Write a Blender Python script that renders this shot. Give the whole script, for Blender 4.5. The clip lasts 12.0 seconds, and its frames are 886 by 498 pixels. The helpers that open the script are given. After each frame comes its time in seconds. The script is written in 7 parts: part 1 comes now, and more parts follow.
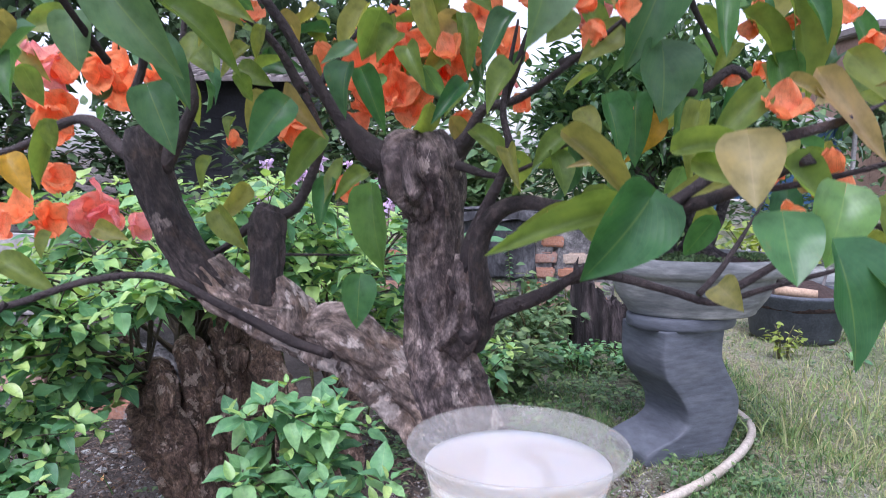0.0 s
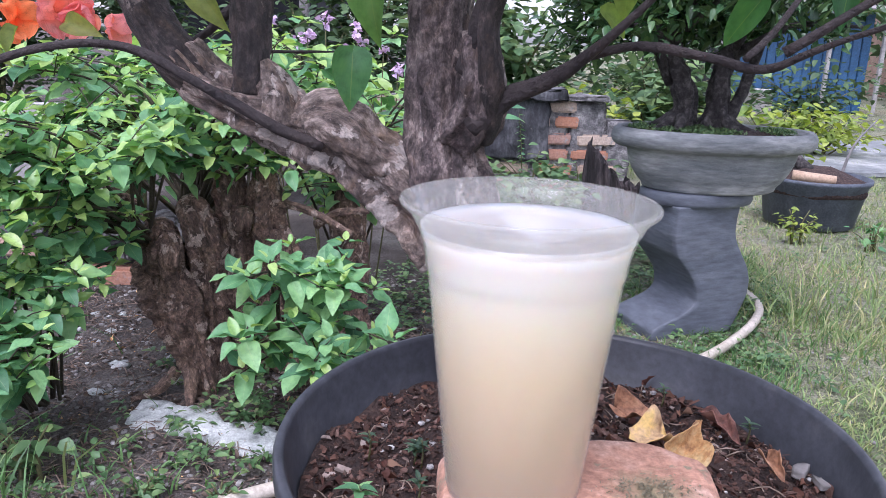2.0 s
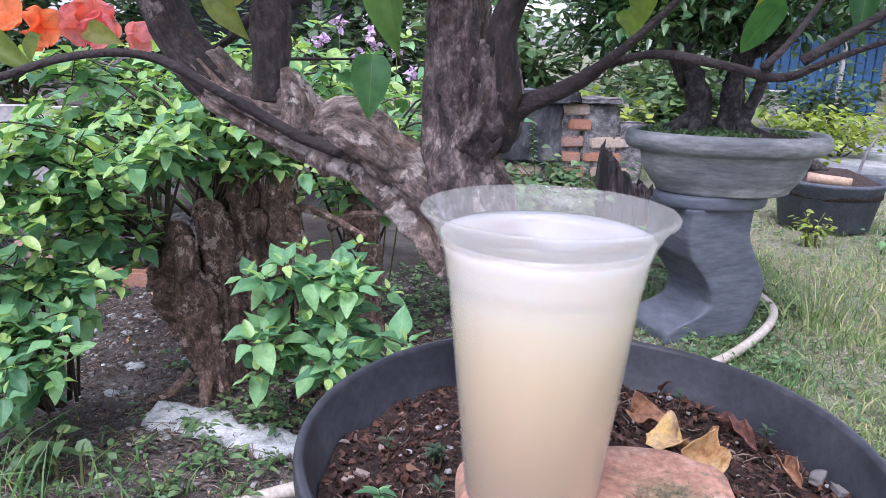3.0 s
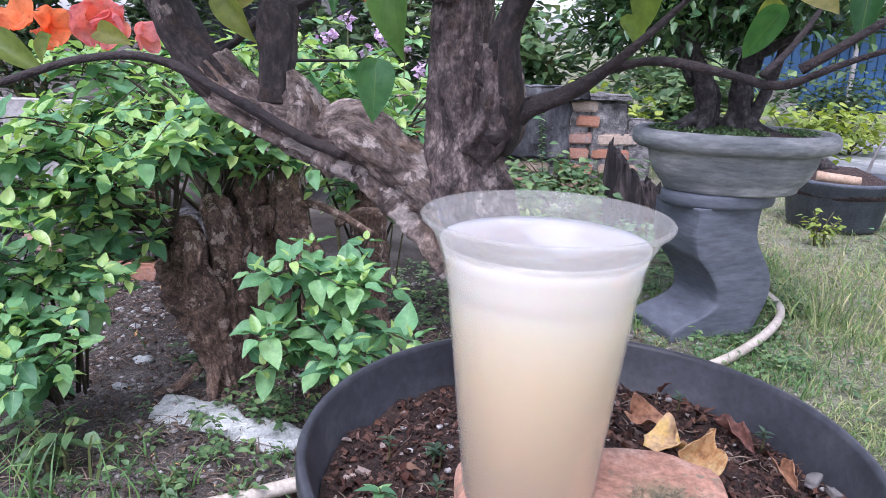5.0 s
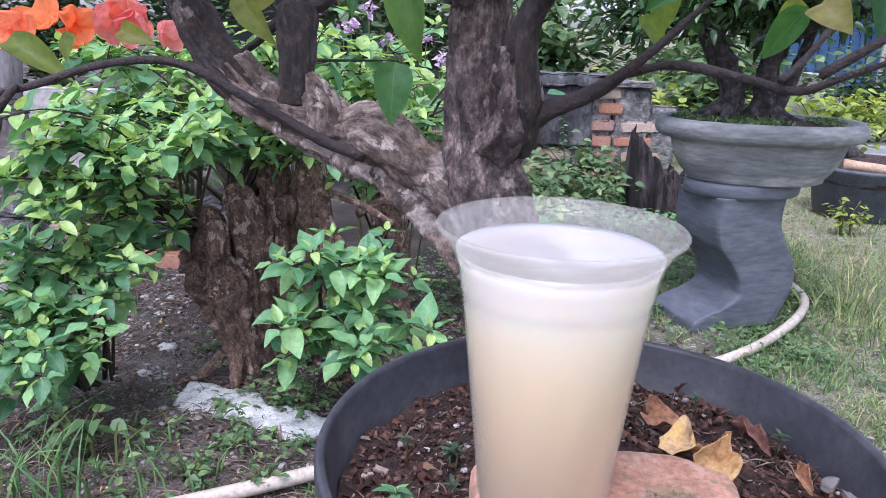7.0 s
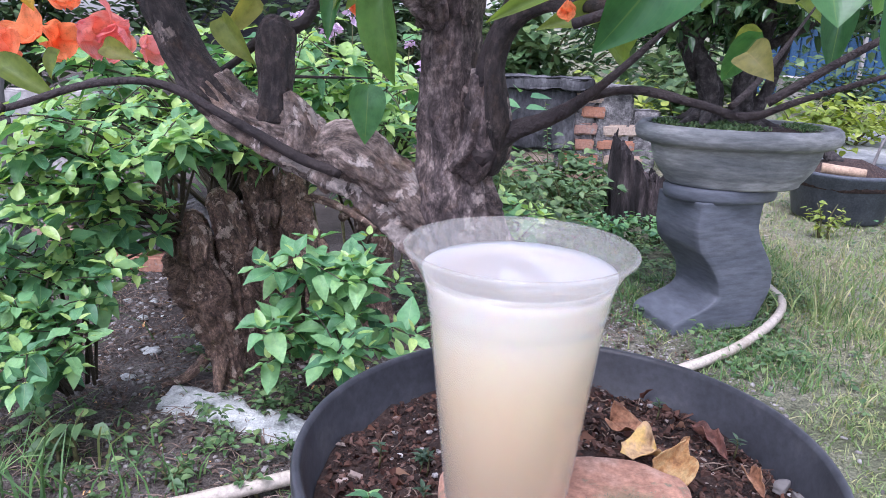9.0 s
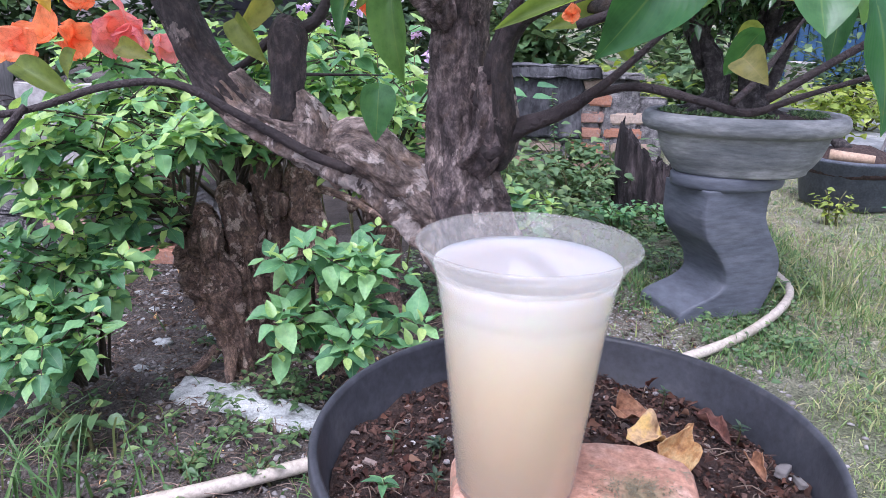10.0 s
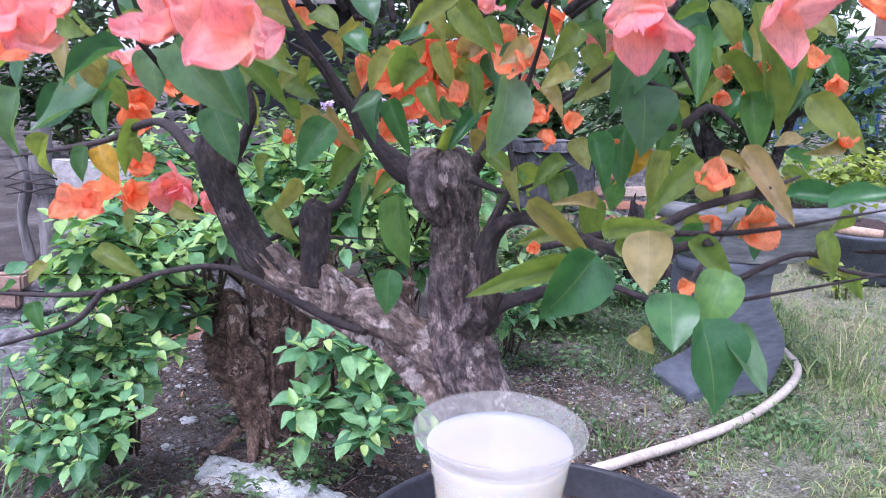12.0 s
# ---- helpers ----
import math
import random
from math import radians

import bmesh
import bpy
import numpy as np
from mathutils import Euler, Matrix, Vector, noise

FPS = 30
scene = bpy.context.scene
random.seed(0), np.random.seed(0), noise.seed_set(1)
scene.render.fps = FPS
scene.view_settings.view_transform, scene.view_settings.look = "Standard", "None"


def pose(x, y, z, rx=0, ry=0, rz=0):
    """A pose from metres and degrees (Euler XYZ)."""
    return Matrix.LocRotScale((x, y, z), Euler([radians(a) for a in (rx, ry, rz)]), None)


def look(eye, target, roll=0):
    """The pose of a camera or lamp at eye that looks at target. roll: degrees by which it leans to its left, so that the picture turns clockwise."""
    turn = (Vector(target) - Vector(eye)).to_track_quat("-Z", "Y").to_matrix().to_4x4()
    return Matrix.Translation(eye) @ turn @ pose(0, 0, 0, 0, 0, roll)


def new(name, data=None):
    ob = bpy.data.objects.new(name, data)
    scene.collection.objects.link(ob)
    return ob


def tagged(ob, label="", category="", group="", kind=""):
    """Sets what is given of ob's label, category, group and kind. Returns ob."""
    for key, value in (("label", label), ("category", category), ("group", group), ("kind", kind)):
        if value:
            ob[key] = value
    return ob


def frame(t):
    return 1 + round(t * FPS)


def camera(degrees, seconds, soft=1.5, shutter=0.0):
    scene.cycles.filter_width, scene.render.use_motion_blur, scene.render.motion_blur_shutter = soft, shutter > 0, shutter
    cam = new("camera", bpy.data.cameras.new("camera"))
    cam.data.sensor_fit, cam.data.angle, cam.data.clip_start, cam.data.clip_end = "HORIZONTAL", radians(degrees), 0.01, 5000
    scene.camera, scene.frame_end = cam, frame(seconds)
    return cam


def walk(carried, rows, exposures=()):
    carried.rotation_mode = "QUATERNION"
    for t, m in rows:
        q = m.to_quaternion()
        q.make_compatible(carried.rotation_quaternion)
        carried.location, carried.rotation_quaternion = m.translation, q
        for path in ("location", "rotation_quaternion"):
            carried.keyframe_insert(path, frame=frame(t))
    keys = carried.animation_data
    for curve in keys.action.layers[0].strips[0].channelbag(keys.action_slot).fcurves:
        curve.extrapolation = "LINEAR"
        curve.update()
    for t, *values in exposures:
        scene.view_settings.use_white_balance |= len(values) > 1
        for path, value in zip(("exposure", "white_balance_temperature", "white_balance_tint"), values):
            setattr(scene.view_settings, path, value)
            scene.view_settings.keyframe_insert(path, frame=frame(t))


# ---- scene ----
cam = camera(60.9, 12.0, soft=0.6, shutter=0.3)
PATH = [
    (0, (0.006, 0.018, 0.849), (0.014, 2.003, 0.604), 0.8),
    (0.5, (0.011, 0.038, 0.818), (0.034, 2.012, 0.497), 1.1),
    (1, (0.01, 0.049, 0.798), (0.023, 2.006, 0.388), 1.2),
    (1.5, (0.012, 0.056, 0.785), (0.009, 1.993, 0.285), 1.3),
    (2, (0.011, 0.055, 0.785), (-0.001, 1.983, 0.255), 1.9),
    (2.5, (0.007, 0.051, 0.787), (-0.02, 1.979, 0.254), 1.8),
    (3, (0.008, 0.052, 0.788), (-0.036, 1.981, 0.262), 1.7),
    (5, (0.011, 0.048, 0.793), (-0.053, 1.973, 0.254), 2.0),
    (5.5, (0.011, 0.049, 0.796), (-0.085, 1.968, 0.239), 1.9),
    (6, (0.014, 0.051, 0.793), (-0.099, 1.955, 0.191), 1.3),
    (6.5, (0.014, 0.053, 0.794), (-0.106, 1.953, 0.181), 1.4),
    (7, (0.013, 0.047, 0.802), (-0.106, 1.959, 0.227), 1.7),
    (9, (0.021, 0.033, 0.814), (-0.06, 1.947, 0.243), 2.0),
    (9.5, (0.02, 0.02, 0.823), (-0.076, 1.932, 0.245), 2.1),
    (10, (0.02, 0.022, 0.82), (-0.079, 1.927, 0.221), 1.4),
    (10.5, (0.019, 0.015, 0.828), (-0.086, 1.93, 0.258), 2.1),
    (11, (0.026, -0.008, 0.845), (-0.078, 1.914, 0.3), 2.3),
    (11.5, (0.037, -0.028, 0.873), (-0.08, 1.908, 0.384), 2.0),
    (12, (0.037, -0.05, 0.913), (-0.119, 1.892, 0.46), 1.0),
]
walk(cam, [(t, look(eye, target, roll)) for t, eye, target, roll in PATH], exposures=[(0, 1.27, 5650, 26), (1.5, 1.32, 5650, 26), (10.5, 1.36, 5600, 27), (11.5, 1.41, 5650, 29), (12, 1.5, 5400, 32)])

# ---- sky, sun and exposure ----
world = bpy.data.worlds.new("world")
scene.world = world
world.use_nodes = True
wn = world.node_tree
sky = wn.nodes.new("ShaderNodeTexSky")
sky.sky_type, sky.sun_disc = "NISHITA", False
sky.sun_elevation, sky.sun_rotation = radians(64), radians(202)
sky.air_density, sky.dust_density = 1.0, 2.0
grey = wn.nodes.new("ShaderNodeHueSaturation")      # overcast: the blue is washed out
grey.inputs["Saturation"].default_value = 0.3
wn.links.new(sky.outputs["Color"], grey.inputs["Color"])
wn.links.new(grey.outputs["Color"], wn.nodes["Background"].inputs["Color"])
wn.nodes["Background"].inputs["Strength"].default_value = 0.13
sun = new("sun", bpy.data.lights.new("sun", "SUN"))
sun.data.energy, sun.data.angle, sun.data.color = 1.5, radians(35), (1.0, 0.98, 0.95)
sun.matrix_world = look((-0.8, -1.0, 4.4), (0, 1.0, 0))


# ---- materials ----
def shader(name, rough=0.6, metal=0.0):
    m = bpy.data.materials.new(name)
    m.use_nodes = True
    nt = m.node_tree
    b = nt.nodes["Principled BSDF"]
    b.inputs["Roughness"].default_value, b.inputs["Metallic"].default_value = rough, metal
    return m, nt, b


def node(nt, kind, **values):
    n = nt.nodes.new(kind)
    for k, v in values.items():
        n.inputs[k].default_value = v
    return n


def ramp(nt, fac, stops):
    r = nt.nodes.new("ShaderNodeValToRGB")
    while len(r.color_ramp.elements) < len(stops):
        r.color_ramp.elements.new(0.5)
    for e, (p, c) in zip(r.color_ramp.elements, stops):
        e.position, e.color = p, (*c, 1)
    nt.links.new(fac, r.inputs["Fac"])
    return r.outputs["Color"]


def noise_fac(nt, scale, detail=6.0, rough=0.6, stretch=None):
    co = nt.nodes.new("ShaderNodeTexCoord")
    out = co.outputs["Object"]
    if stretch:
        mp = nt.nodes.new("ShaderNodeMapping")
        mp.inputs["Scale"].default_value = stretch
        nt.links.new(out, mp.inputs["Vector"])
        out = mp.outputs["Vector"]
    n = node(nt, "ShaderNodeTexNoise", Scale=scale, Detail=detail, Roughness=rough)
    nt.links.new(out, n.inputs["Vector"])
    return n.outputs["Fac"]


def mixed(nt, fac, a, b, mode="MIX"):
    m = nt.nodes.new("ShaderNodeMix")
    m.data_type, m.blend_type = "RGBA", mode
    for sock, v in ((m.inputs[0], fac), (m.inputs[6], a), (m.inputs[7], b)):
        if isinstance(v, (int, float)):
            sock.default_value = v
        elif isinstance(v, tuple):
            sock.default_value = (*v, 1)
        else:
            nt.links.new(v, sock)
    return m.outputs[2]


def bump(nt, b, height, strength=0.5, distance=0.005):
    n = node(nt, "ShaderNodeBump", Strength=strength, Distance=distance)
    nt.links.new(height, n.inputs["Height"])
    nt.links.new(n.outputs["Normal"], b.inputs["Normal"])


def mottled(name, stops, scale, rough=0.7, fine=8.0, bumpy=0.4, depth=0.004, stretch=None, spots=None, metal=0.0):
    """A surface with broad stains and fine grain; spots: colour and amount of a second, patchy layer."""
    m, nt, b = shader(name, rough, metal)
    f1 = noise_fac(nt, scale, 8.0, 0.62, stretch)
    f2 = noise_fac(nt, scale * fine, 5.0, 0.6, stretch)
    col = ramp(nt, f1, stops)
    grain = ramp(nt, f2, [(0.3, (0.55, 0.55, 0.55)), (0.7, (1.25, 1.25, 1.25))])
    col = mixed(nt, 0.7, col, grain, "MULTIPLY")
    if spots:
        f3 = noise_fac(nt, scale * 1.7, 9.0, 0.7)
        mask = ramp(nt, f3, [(spots[1], (0, 0, 0)), (min(spots[1] + 0.09, 1.0), (1, 1, 1))])
        col = mixed(nt, mask, col, spots[0])
    nt.links.new(col, b.inputs["Base Color"])
    add = nt.nodes.new("ShaderNodeMath")
    add.operation = "ADD"
    nt.links.new(f1, add.inputs[0])
    nt.links.new(f2, add.inputs[1])
    bump(nt, b, add.outputs[0], bumpy, depth)
    return m


def leafy(name, stops, single, rough=0.45, through_light=0.35, rib=(0.25, 0.36, 0.1), sheen=0.5, veins=None):
    """Leaf or petal tissue: each one its own tone, light passing through; single: objects of their own, else islands of one mesh."""
    m, nt, b = shader(name, rough)
    if single:
        rnd = nt.nodes.new("ShaderNodeObjectInfo").outputs["Random"]
    else:
        rnd = nt.nodes.new("ShaderNodeNewGeometry").outputs["Random Per Island"]
    col = ramp(nt, rnd, stops)
    f = noise_fac(nt, 3.5 if single else 25.0, 5.0)
    col = mixed(nt, 0.7, col, ramp(nt, f, [(0.32, (0.5, 0.55, 0.5)), (0.5, (1, 1, 1)), (0.68, (1.35, 1.25, 1.1))]), "MULTIPLY")
    if rib and single:
        worn = ramp(nt, noise_fac(nt, 2.2, 6.0, 0.7), [(0.6, (0, 0, 0)), (0.72, (0.55, 0.55, 0.55))])
        col = mixed(nt, worn, col, (0.2, 0.17, 0.06))
    if rib:
        uv = nt.nodes.new("ShaderNodeUVMap")
        sp = nt.nodes.new("ShaderNodeSeparateXYZ")
        nt.links.new(uv.outputs["UV"], sp.inputs[0])
        ab = nt.nodes.new("ShaderNodeMath")
        ab.operation = "ABSOLUTE"
        nt.links.new(sp.outputs["X"], ab.inputs[0])
        line = ramp(nt, ab.outputs[0], [(0.012, (1, 1, 1)), (0.045, (0, 0, 0))])
        half = node(nt, "ShaderNodeMath")
        half.operation = "MULTIPLY"
        half.inputs[1].default_value = 0.35
        nt.links.new(line, half.inputs[0])
        col = mixed(nt, half.outputs[0], col, rib)
        wv = nt.nodes.new("ShaderNodeTexWave")
        wv.inputs["Scale"].default_value, wv.inputs["Distortion"].default_value = 2.2, 0.6
        cb = nt.nodes.new("ShaderNodeCombineXYZ")
        sm = nt.nodes.new("ShaderNodeMath")
        sm.operation = "SUBTRACT"
        nt.links.new(sp.outputs["Y"], sm.inputs[0])
        nt.links.new(ab.outputs[0], sm.inputs[1])
        nt.links.new(sm.outputs[0], cb.inputs[0])
        nt.links.new(cb.outputs[0], wv.inputs["Vector"])
        vein = ramp(nt, wv.outputs["Fac"], [(0.02, (0.045, 0.045, 0.045)), (0.14, (0, 0, 0))])
        col = mixed(nt, vein, col, rib)
        bump(nt, b, wv.outputs["Fac"], 0.03, 0.006 if single else 0.001)
    if veins:
        uv = nt.nodes.new("ShaderNodeUVMap")
        sp = nt.nodes.new("ShaderNodeSeparateXYZ")
        nt.links.new(uv.outputs["UV"], sp.inputs[0])
        col = mixed(nt, ramp(nt, sp.outputs["Y"], [(0.1, (0, 0, 0)), (1.0, (0.75, 0.75, 0.75))]), col, veins)
        wv = nt.nodes.new("ShaderNodeTexVoronoi")
        wv.feature = "DISTANCE_TO_EDGE"
        wv.inputs["Scale"].default_value = 4.5
        nt.links.new(uv.outputs["UV"], wv.inputs["Vector"])
        col = mixed(nt, 0.5, col, ramp(nt, wv.outputs["Distance"], [(0.0, (0.72, 0.6, 0.6)), (0.06, (1, 1, 1))]), "MULTIPLY")
        bump(nt, b, wv.outputs["Distance"], 0.25, 0.004)
    nt.links.new(col, b.inputs["Base Color"])
    b.inputs["Specular IOR Level"].default_value = sheen
    tr = nt.nodes.new("ShaderNodeBsdfTranslucent")
    nt.links.new(mixed(nt, 1.0, col, (1.3, 1.35, 0.6) if rib else (1.2, 1.0, 0.9), "MULTIPLY"), tr.inputs["Color"])
    mx = nt.nodes.new("ShaderNodeMixShader")
    mx.inputs["Fac"].default_value = through_light
    nt.links.new(b.outputs[0], mx.inputs[1])
    nt.links.new(tr.outputs[0], mx.inputs[2])
    nt.links.new(mx.outputs[0], nt.nodes["Material Output"].inputs["Surface"])
    return m


def bark_material(name, tone, pale, pale_at=0.6, ochre=0.3, coarse=1.0, relief=0.002):
    """Fissured bark in small plates that run with the wood; tone: (deep, middle, high) colours; pale: colour of the flaked patches."""
    m, nt, b = shader(name, 0.68)
    at = nt.nodes.new("ShaderNodeAttribute")
    at.attribute_name = "grain"

    def run(stretch):
        mp = nt.nodes.new("ShaderNodeMapping")
        mp.inputs["Scale"].default_value = stretch
        nt.links.new(at.outputs["Vector"], mp.inputs["Vector"])
        return mp.outputs["Vector"]

    def fac(scale, detail, rough, stretch, distort=0.0):
        n = node(nt, "ShaderNodeTexNoise", Scale=scale * coarse, Detail=detail, Roughness=rough, Distortion=distort)
        nt.links.new(run(stretch), n.inputs["Vector"])
        return n.outputs["Fac"]

    broad, mid, fine = fac(34, 5.0, 0.6, (1, 1, 0.8), 0.5), fac(190, 9.0, 0.75, (1, 1, 0.55), 0.3), fac(700, 4.0, 0.65, (1, 1, 0.4))
    col = ramp(nt, mid, [(0.36, tone[0]), (0.49, tone[1]), (0.63, tone[2])])
    col = mixed(nt, 0.9, col, ramp(nt, broad, [(0.36, (0.55, 0.5, 0.48)), (0.5, (1.05, 1.0, 1.0)), (0.64, (1.6, 1.52, 1.42))]), "MULTIPLY")
    warm = ramp(nt, fac(48, 6.0, 0.65, (1, 1, 0.9), 0.3), [(0.54, (0, 0, 0)), (0.64, (ochre, ochre, ochre))])
    col = mixed(nt, warm, col, (0.24, 0.15, 0.09))
    flake = ramp(nt, fac(46, 9.0, 0.62, (1, 1, 0.8), 0.2), [(pale_at, (0, 0, 0)), (pale_at + 0.016, (0.85, 0.85, 0.85))])
    col = mixed(nt, flake, col, pale)
    bend = node(nt, "ShaderNodeTexNoise", Scale=90.0, Detail=3.0)
    nt.links.new(at.outputs["Vector"], bend.inputs["Vector"])
    warp = nt.nodes.new("ShaderNodeVectorMath")
    warp.operation = "MULTIPLY_ADD"
    warp.inputs[1].default_value = (0.009, 0.009, 0.009)
    nt.links.new(bend.outputs["Color"], warp.inputs[0])
    nt.links.new(run((1, 1, 0.6)), warp.inputs[2])
    edge, cell = node(nt, "ShaderNodeTexVoronoi", Scale=300.0), node(nt, "ShaderNodeTexVoronoi", Scale=300.0)
    edge.feature = "DISTANCE_TO_EDGE"
    for v in (edge, cell):
        nt.links.new(warp.outputs["Vector"], v.inputs["Vector"])
    tint = node(nt, "ShaderNodeSeparateColor")
    nt.links.new(cell.outputs["Color"], tint.inputs[0])
    col = mixed(nt, 0.55, col, ramp(nt, tint.outputs[0], [(0.0, (0.55, 0.52, 0.5)), (0.55, (1, 0.97, 0.96)), (1.0, (1.6, 1.5, 1.42))]), "MULTIPLY")
    col = mixed(nt, 0.65, col, ramp(nt, fine, [(0.35, (0.45, 0.43, 0.42)), (0.62, (1.25, 1.24, 1.22))]), "MULTIPLY")
    nt.links.new(col, b.inputs["Base Color"])
    lift = ramp(nt, edge.outputs["Distance"], [(0.0, (0, 0, 0)), (0.16, (0.14, 0.14, 0.14))])
    add = node(nt, "ShaderNodeMath")
    add.operation = "MULTIPLY_ADD"
    nt.links.new(mid, add.inputs[0])
    add.inputs[1].default_value = 2.6
    nt.links.new(lift, add.inputs[2])
    more = node(nt, "ShaderNodeMath")
    more.operation = "MULTIPLY_ADD"
    nt.links.new(fine, more.inputs[0])
    more.inputs[1].default_value = 0.5
    nt.links.new(add.outputs[0], more.inputs[2])
    bump(nt, b, more.outputs[0], 0.9, relief)
    return m


BARK = bark_material("trunk_bark", ((0.026, 0.02, 0.019), (0.115, 0.094, 0.092), (0.31, 0.265, 0.255)), (0.5, 0.43, 0.39), 0.58)
BARK_LIMB = bark_material("flaking_limb_bark", ((0.04, 0.03, 0.026), (0.2, 0.165, 0.142), (0.42, 0.36, 0.32)), (0.56, 0.5, 0.455), 0.545, 0.45)
BARK_DARK = bark_material("young_dark_bark", ((0.012, 0.01, 0.0095), (0.034, 0.027, 0.026), (0.085, 0.07, 0.066)), (0.22, 0.185, 0.165), 0.62, 0.15)
BARK_OLD = bark_material("old_brown_bark", ((0.05, 0.033, 0.025), (0.15, 0.102, 0.077), (0.32, 0.232, 0.178)), (0.5, 0.4, 0.33), 0.58, 0.35, 0.7, 0.005)
LITTER_TWIG = mottled("dead_twig", [(0.36, (0.05, 0.035, 0.025)), (0.62, (0.3, 0.22, 0.17))], 38, 0.9, 6, 0.6, 0.003)
TWIG = mottled("twig_bark", [(0.3, (0.018, 0.013, 0.014)), (0.7, (0.06, 0.045, 0.042))], 60, 0.75, 6, 0.8, 0.003)
BONSAI_BARK = mottled("ficus_bark", [(0.34, (0.014, 0.011, 0.011)), (0.5, (0.045, 0.038, 0.036)), (0.68, (0.13, 0.115, 0.105))], 55, 0.85, 5, 1.0, 0.006)
STUMP_DARK = mottled("dark_split_wood", [(0.36, (0.006, 0.0045, 0.0045)), (0.5, (0.02, 0.015, 0.015)), (0.66, (0.11, 0.085, 0.085))], 22, 0.9, 7, 1.0, 0.012, (1, 1, 0.2))
SHOOT = mottled("shoot_bark", [(0.3, (0.03, 0.024, 0.016)), (0.7, (0.075, 0.062, 0.035))], 40, 0.8, 4, 0.3, 0.001)
STALK = mottled("green_stalk", [(0.3, (0.08, 0.06, 0.03)), (0.7, (0.14, 0.15, 0.05))], 40, 0.7, 4, 0.3, 0.001)
LEAF = leafy("bougainvillea_leaf", [(0.0, (0.045, 0.15, 0.06)), (0.6, (0.085, 0.22, 0.08)), (1.0, (0.16, 0.3, 0.085))], True, 0.32, 0.46)
LEAF_DEEP = leafy("deep_green_leaf", [(0.0, (0.04, 0.12, 0.055)), (0.7, (0.085, 0.19, 0.09)), (1.0, (0.15, 0.25, 0.13))], True, 0.32, 0.46)
LEAF_OLIVE = leafy("olive_leaf", [(0.0, (0.14, 0.23, 0.06)), (0.6, (0.21, 0.28, 0.075)), (1.0, (0.33, 0.31, 0.1))], True, 0.5, 0.58)
LEAF_TAN = leafy("tan_leaf", [(0.0, (0.24, 0.24, 0.08)), (0.6, (0.34, 0.27, 0.12)), (1.0, (0.42, 0.3, 0.17))], True, 0.5, 0.5, (0.4, 0.3, 0.15))
LEAF_YELLOW = leafy("yellowing_leaf", [(0.0, (0.5, 0.28, 0.03)), (1.0, (0.5, 0.36, 0.04))], True, 0.5, 0.4, (0.4, 0.3, 0.1))
SHRUB_LEAF = leafy("shrub_leaf", [(0.0, (0.06, 0.165, 0.085)), (0.5, (0.14, 0.32, 0.14)), (1.0, (0.26, 0.45, 0.19))], True, 0.5, 0.3, (0.34, 0.44, 0.2), 0.35)
SHRUB_LEAVES = leafy("shrub_leaves", [(0.0, (0.06, 0.165, 0.085)), (0.5, (0.14, 0.32, 0.14)), (1.0, (0.26, 0.45, 0.19))], False, 0.5, 0.3, (0.34, 0.44, 0.2), 0.35)
FICUS_LEAVES = leafy("ficus_leaves", [(0.0, (0.03, 0.075, 0.035)), (0.6, (0.05, 0.115, 0.045)), (1.0, (0.1, 0.17, 0.06))], False, 0.25, 0.15)
BANK_LEAVES = leafy("bank_leaves", [(0.0, (0.06, 0.13, 0.05)), (0.6, (0.12, 0.22, 0.09)), (1.0, (0.22, 0.32, 0.12))], False, 0.5, 0.35, None)
FAR_LEAVES = leafy("far_leaves", [(0.0, (0.03, 0.07, 0.03)), (1.0, (0.09, 0.16, 0.06))], False, 0.6, 0.3, None)
LIME_LEAVES = leafy("lime_leaves", [(0.0, (0.14, 0.22, 0.04)), (1.0, (0.36, 0.42, 0.08))], False, 0.5, 0.35)
GRASS = leafy("grass", [(0.0, (0.13, 0.23, 0.075)), (0.55, (0.25, 0.36, 0.13)), (1.0, (0.48, 0.46, 0.24))], False, 0.6, 0.3, None)
GREEN_BLADES = leafy("green_blades", [(0.0, (0.06, 0.14, 0.045)), (0.7, (0.12, 0.25, 0.075)), (1.0, (0.26, 0.32, 0.12))], False, 0.5, 0.3, None)
BRACT = leafy("orange_bract", [(0.0, (0.88, 0.25, 0.07)), (0.6, (0.9, 0.33, 0.13)), (1.0, (0.88, 0.36, 0.22))], True, 0.6, 0.52, None, 0.2, (0.92, 0.4, 0.2))
BRACT_PINK = leafy("coral_pink_bract", [(0.0, (0.92, 0.5, 0.34)), (1.0, (0.9, 0.46, 0.42))], True, 0.6, 0.55, None, 0.2, (0.9, 0.36, 0.42))
LILAC = leafy("lilac_petal", [(0.0, (0.5, 0.34, 0.6)), (1.0, (0.75, 0.62, 0.8))], False, 0.6, 0.4, None)
CONCRETE = mottled("concrete", [(0.3, (0.1, 0.112, 0.115)), (0.5, (0.2, 0.21, 0.208)), (0.7, (0.4, 0.4, 0.38))], 8, 0.75, 7, 0.5, 0.004, (0.5, 0.5, 2.2))
CONCRETE_DARK = mottled("dark_cement", [(0.25, (0.06, 0.068, 0.083)), (0.5, (0.1, 0.111, 0.132)), (0.75, (0.15, 0.16, 0.18))], 9, 0.6, 5, 0.35, 0.003, (0.5, 0.5, 2.2))
BLACK_PLASTIC = mottled("black_plastic", [(0.3, (0.024, 0.026, 0.031)), (0.55, (0.048, 0.051, 0.06)), (0.72, (0.085, 0.086, 0.09))], 22, 0.42, 9, 0.15, 0.001)
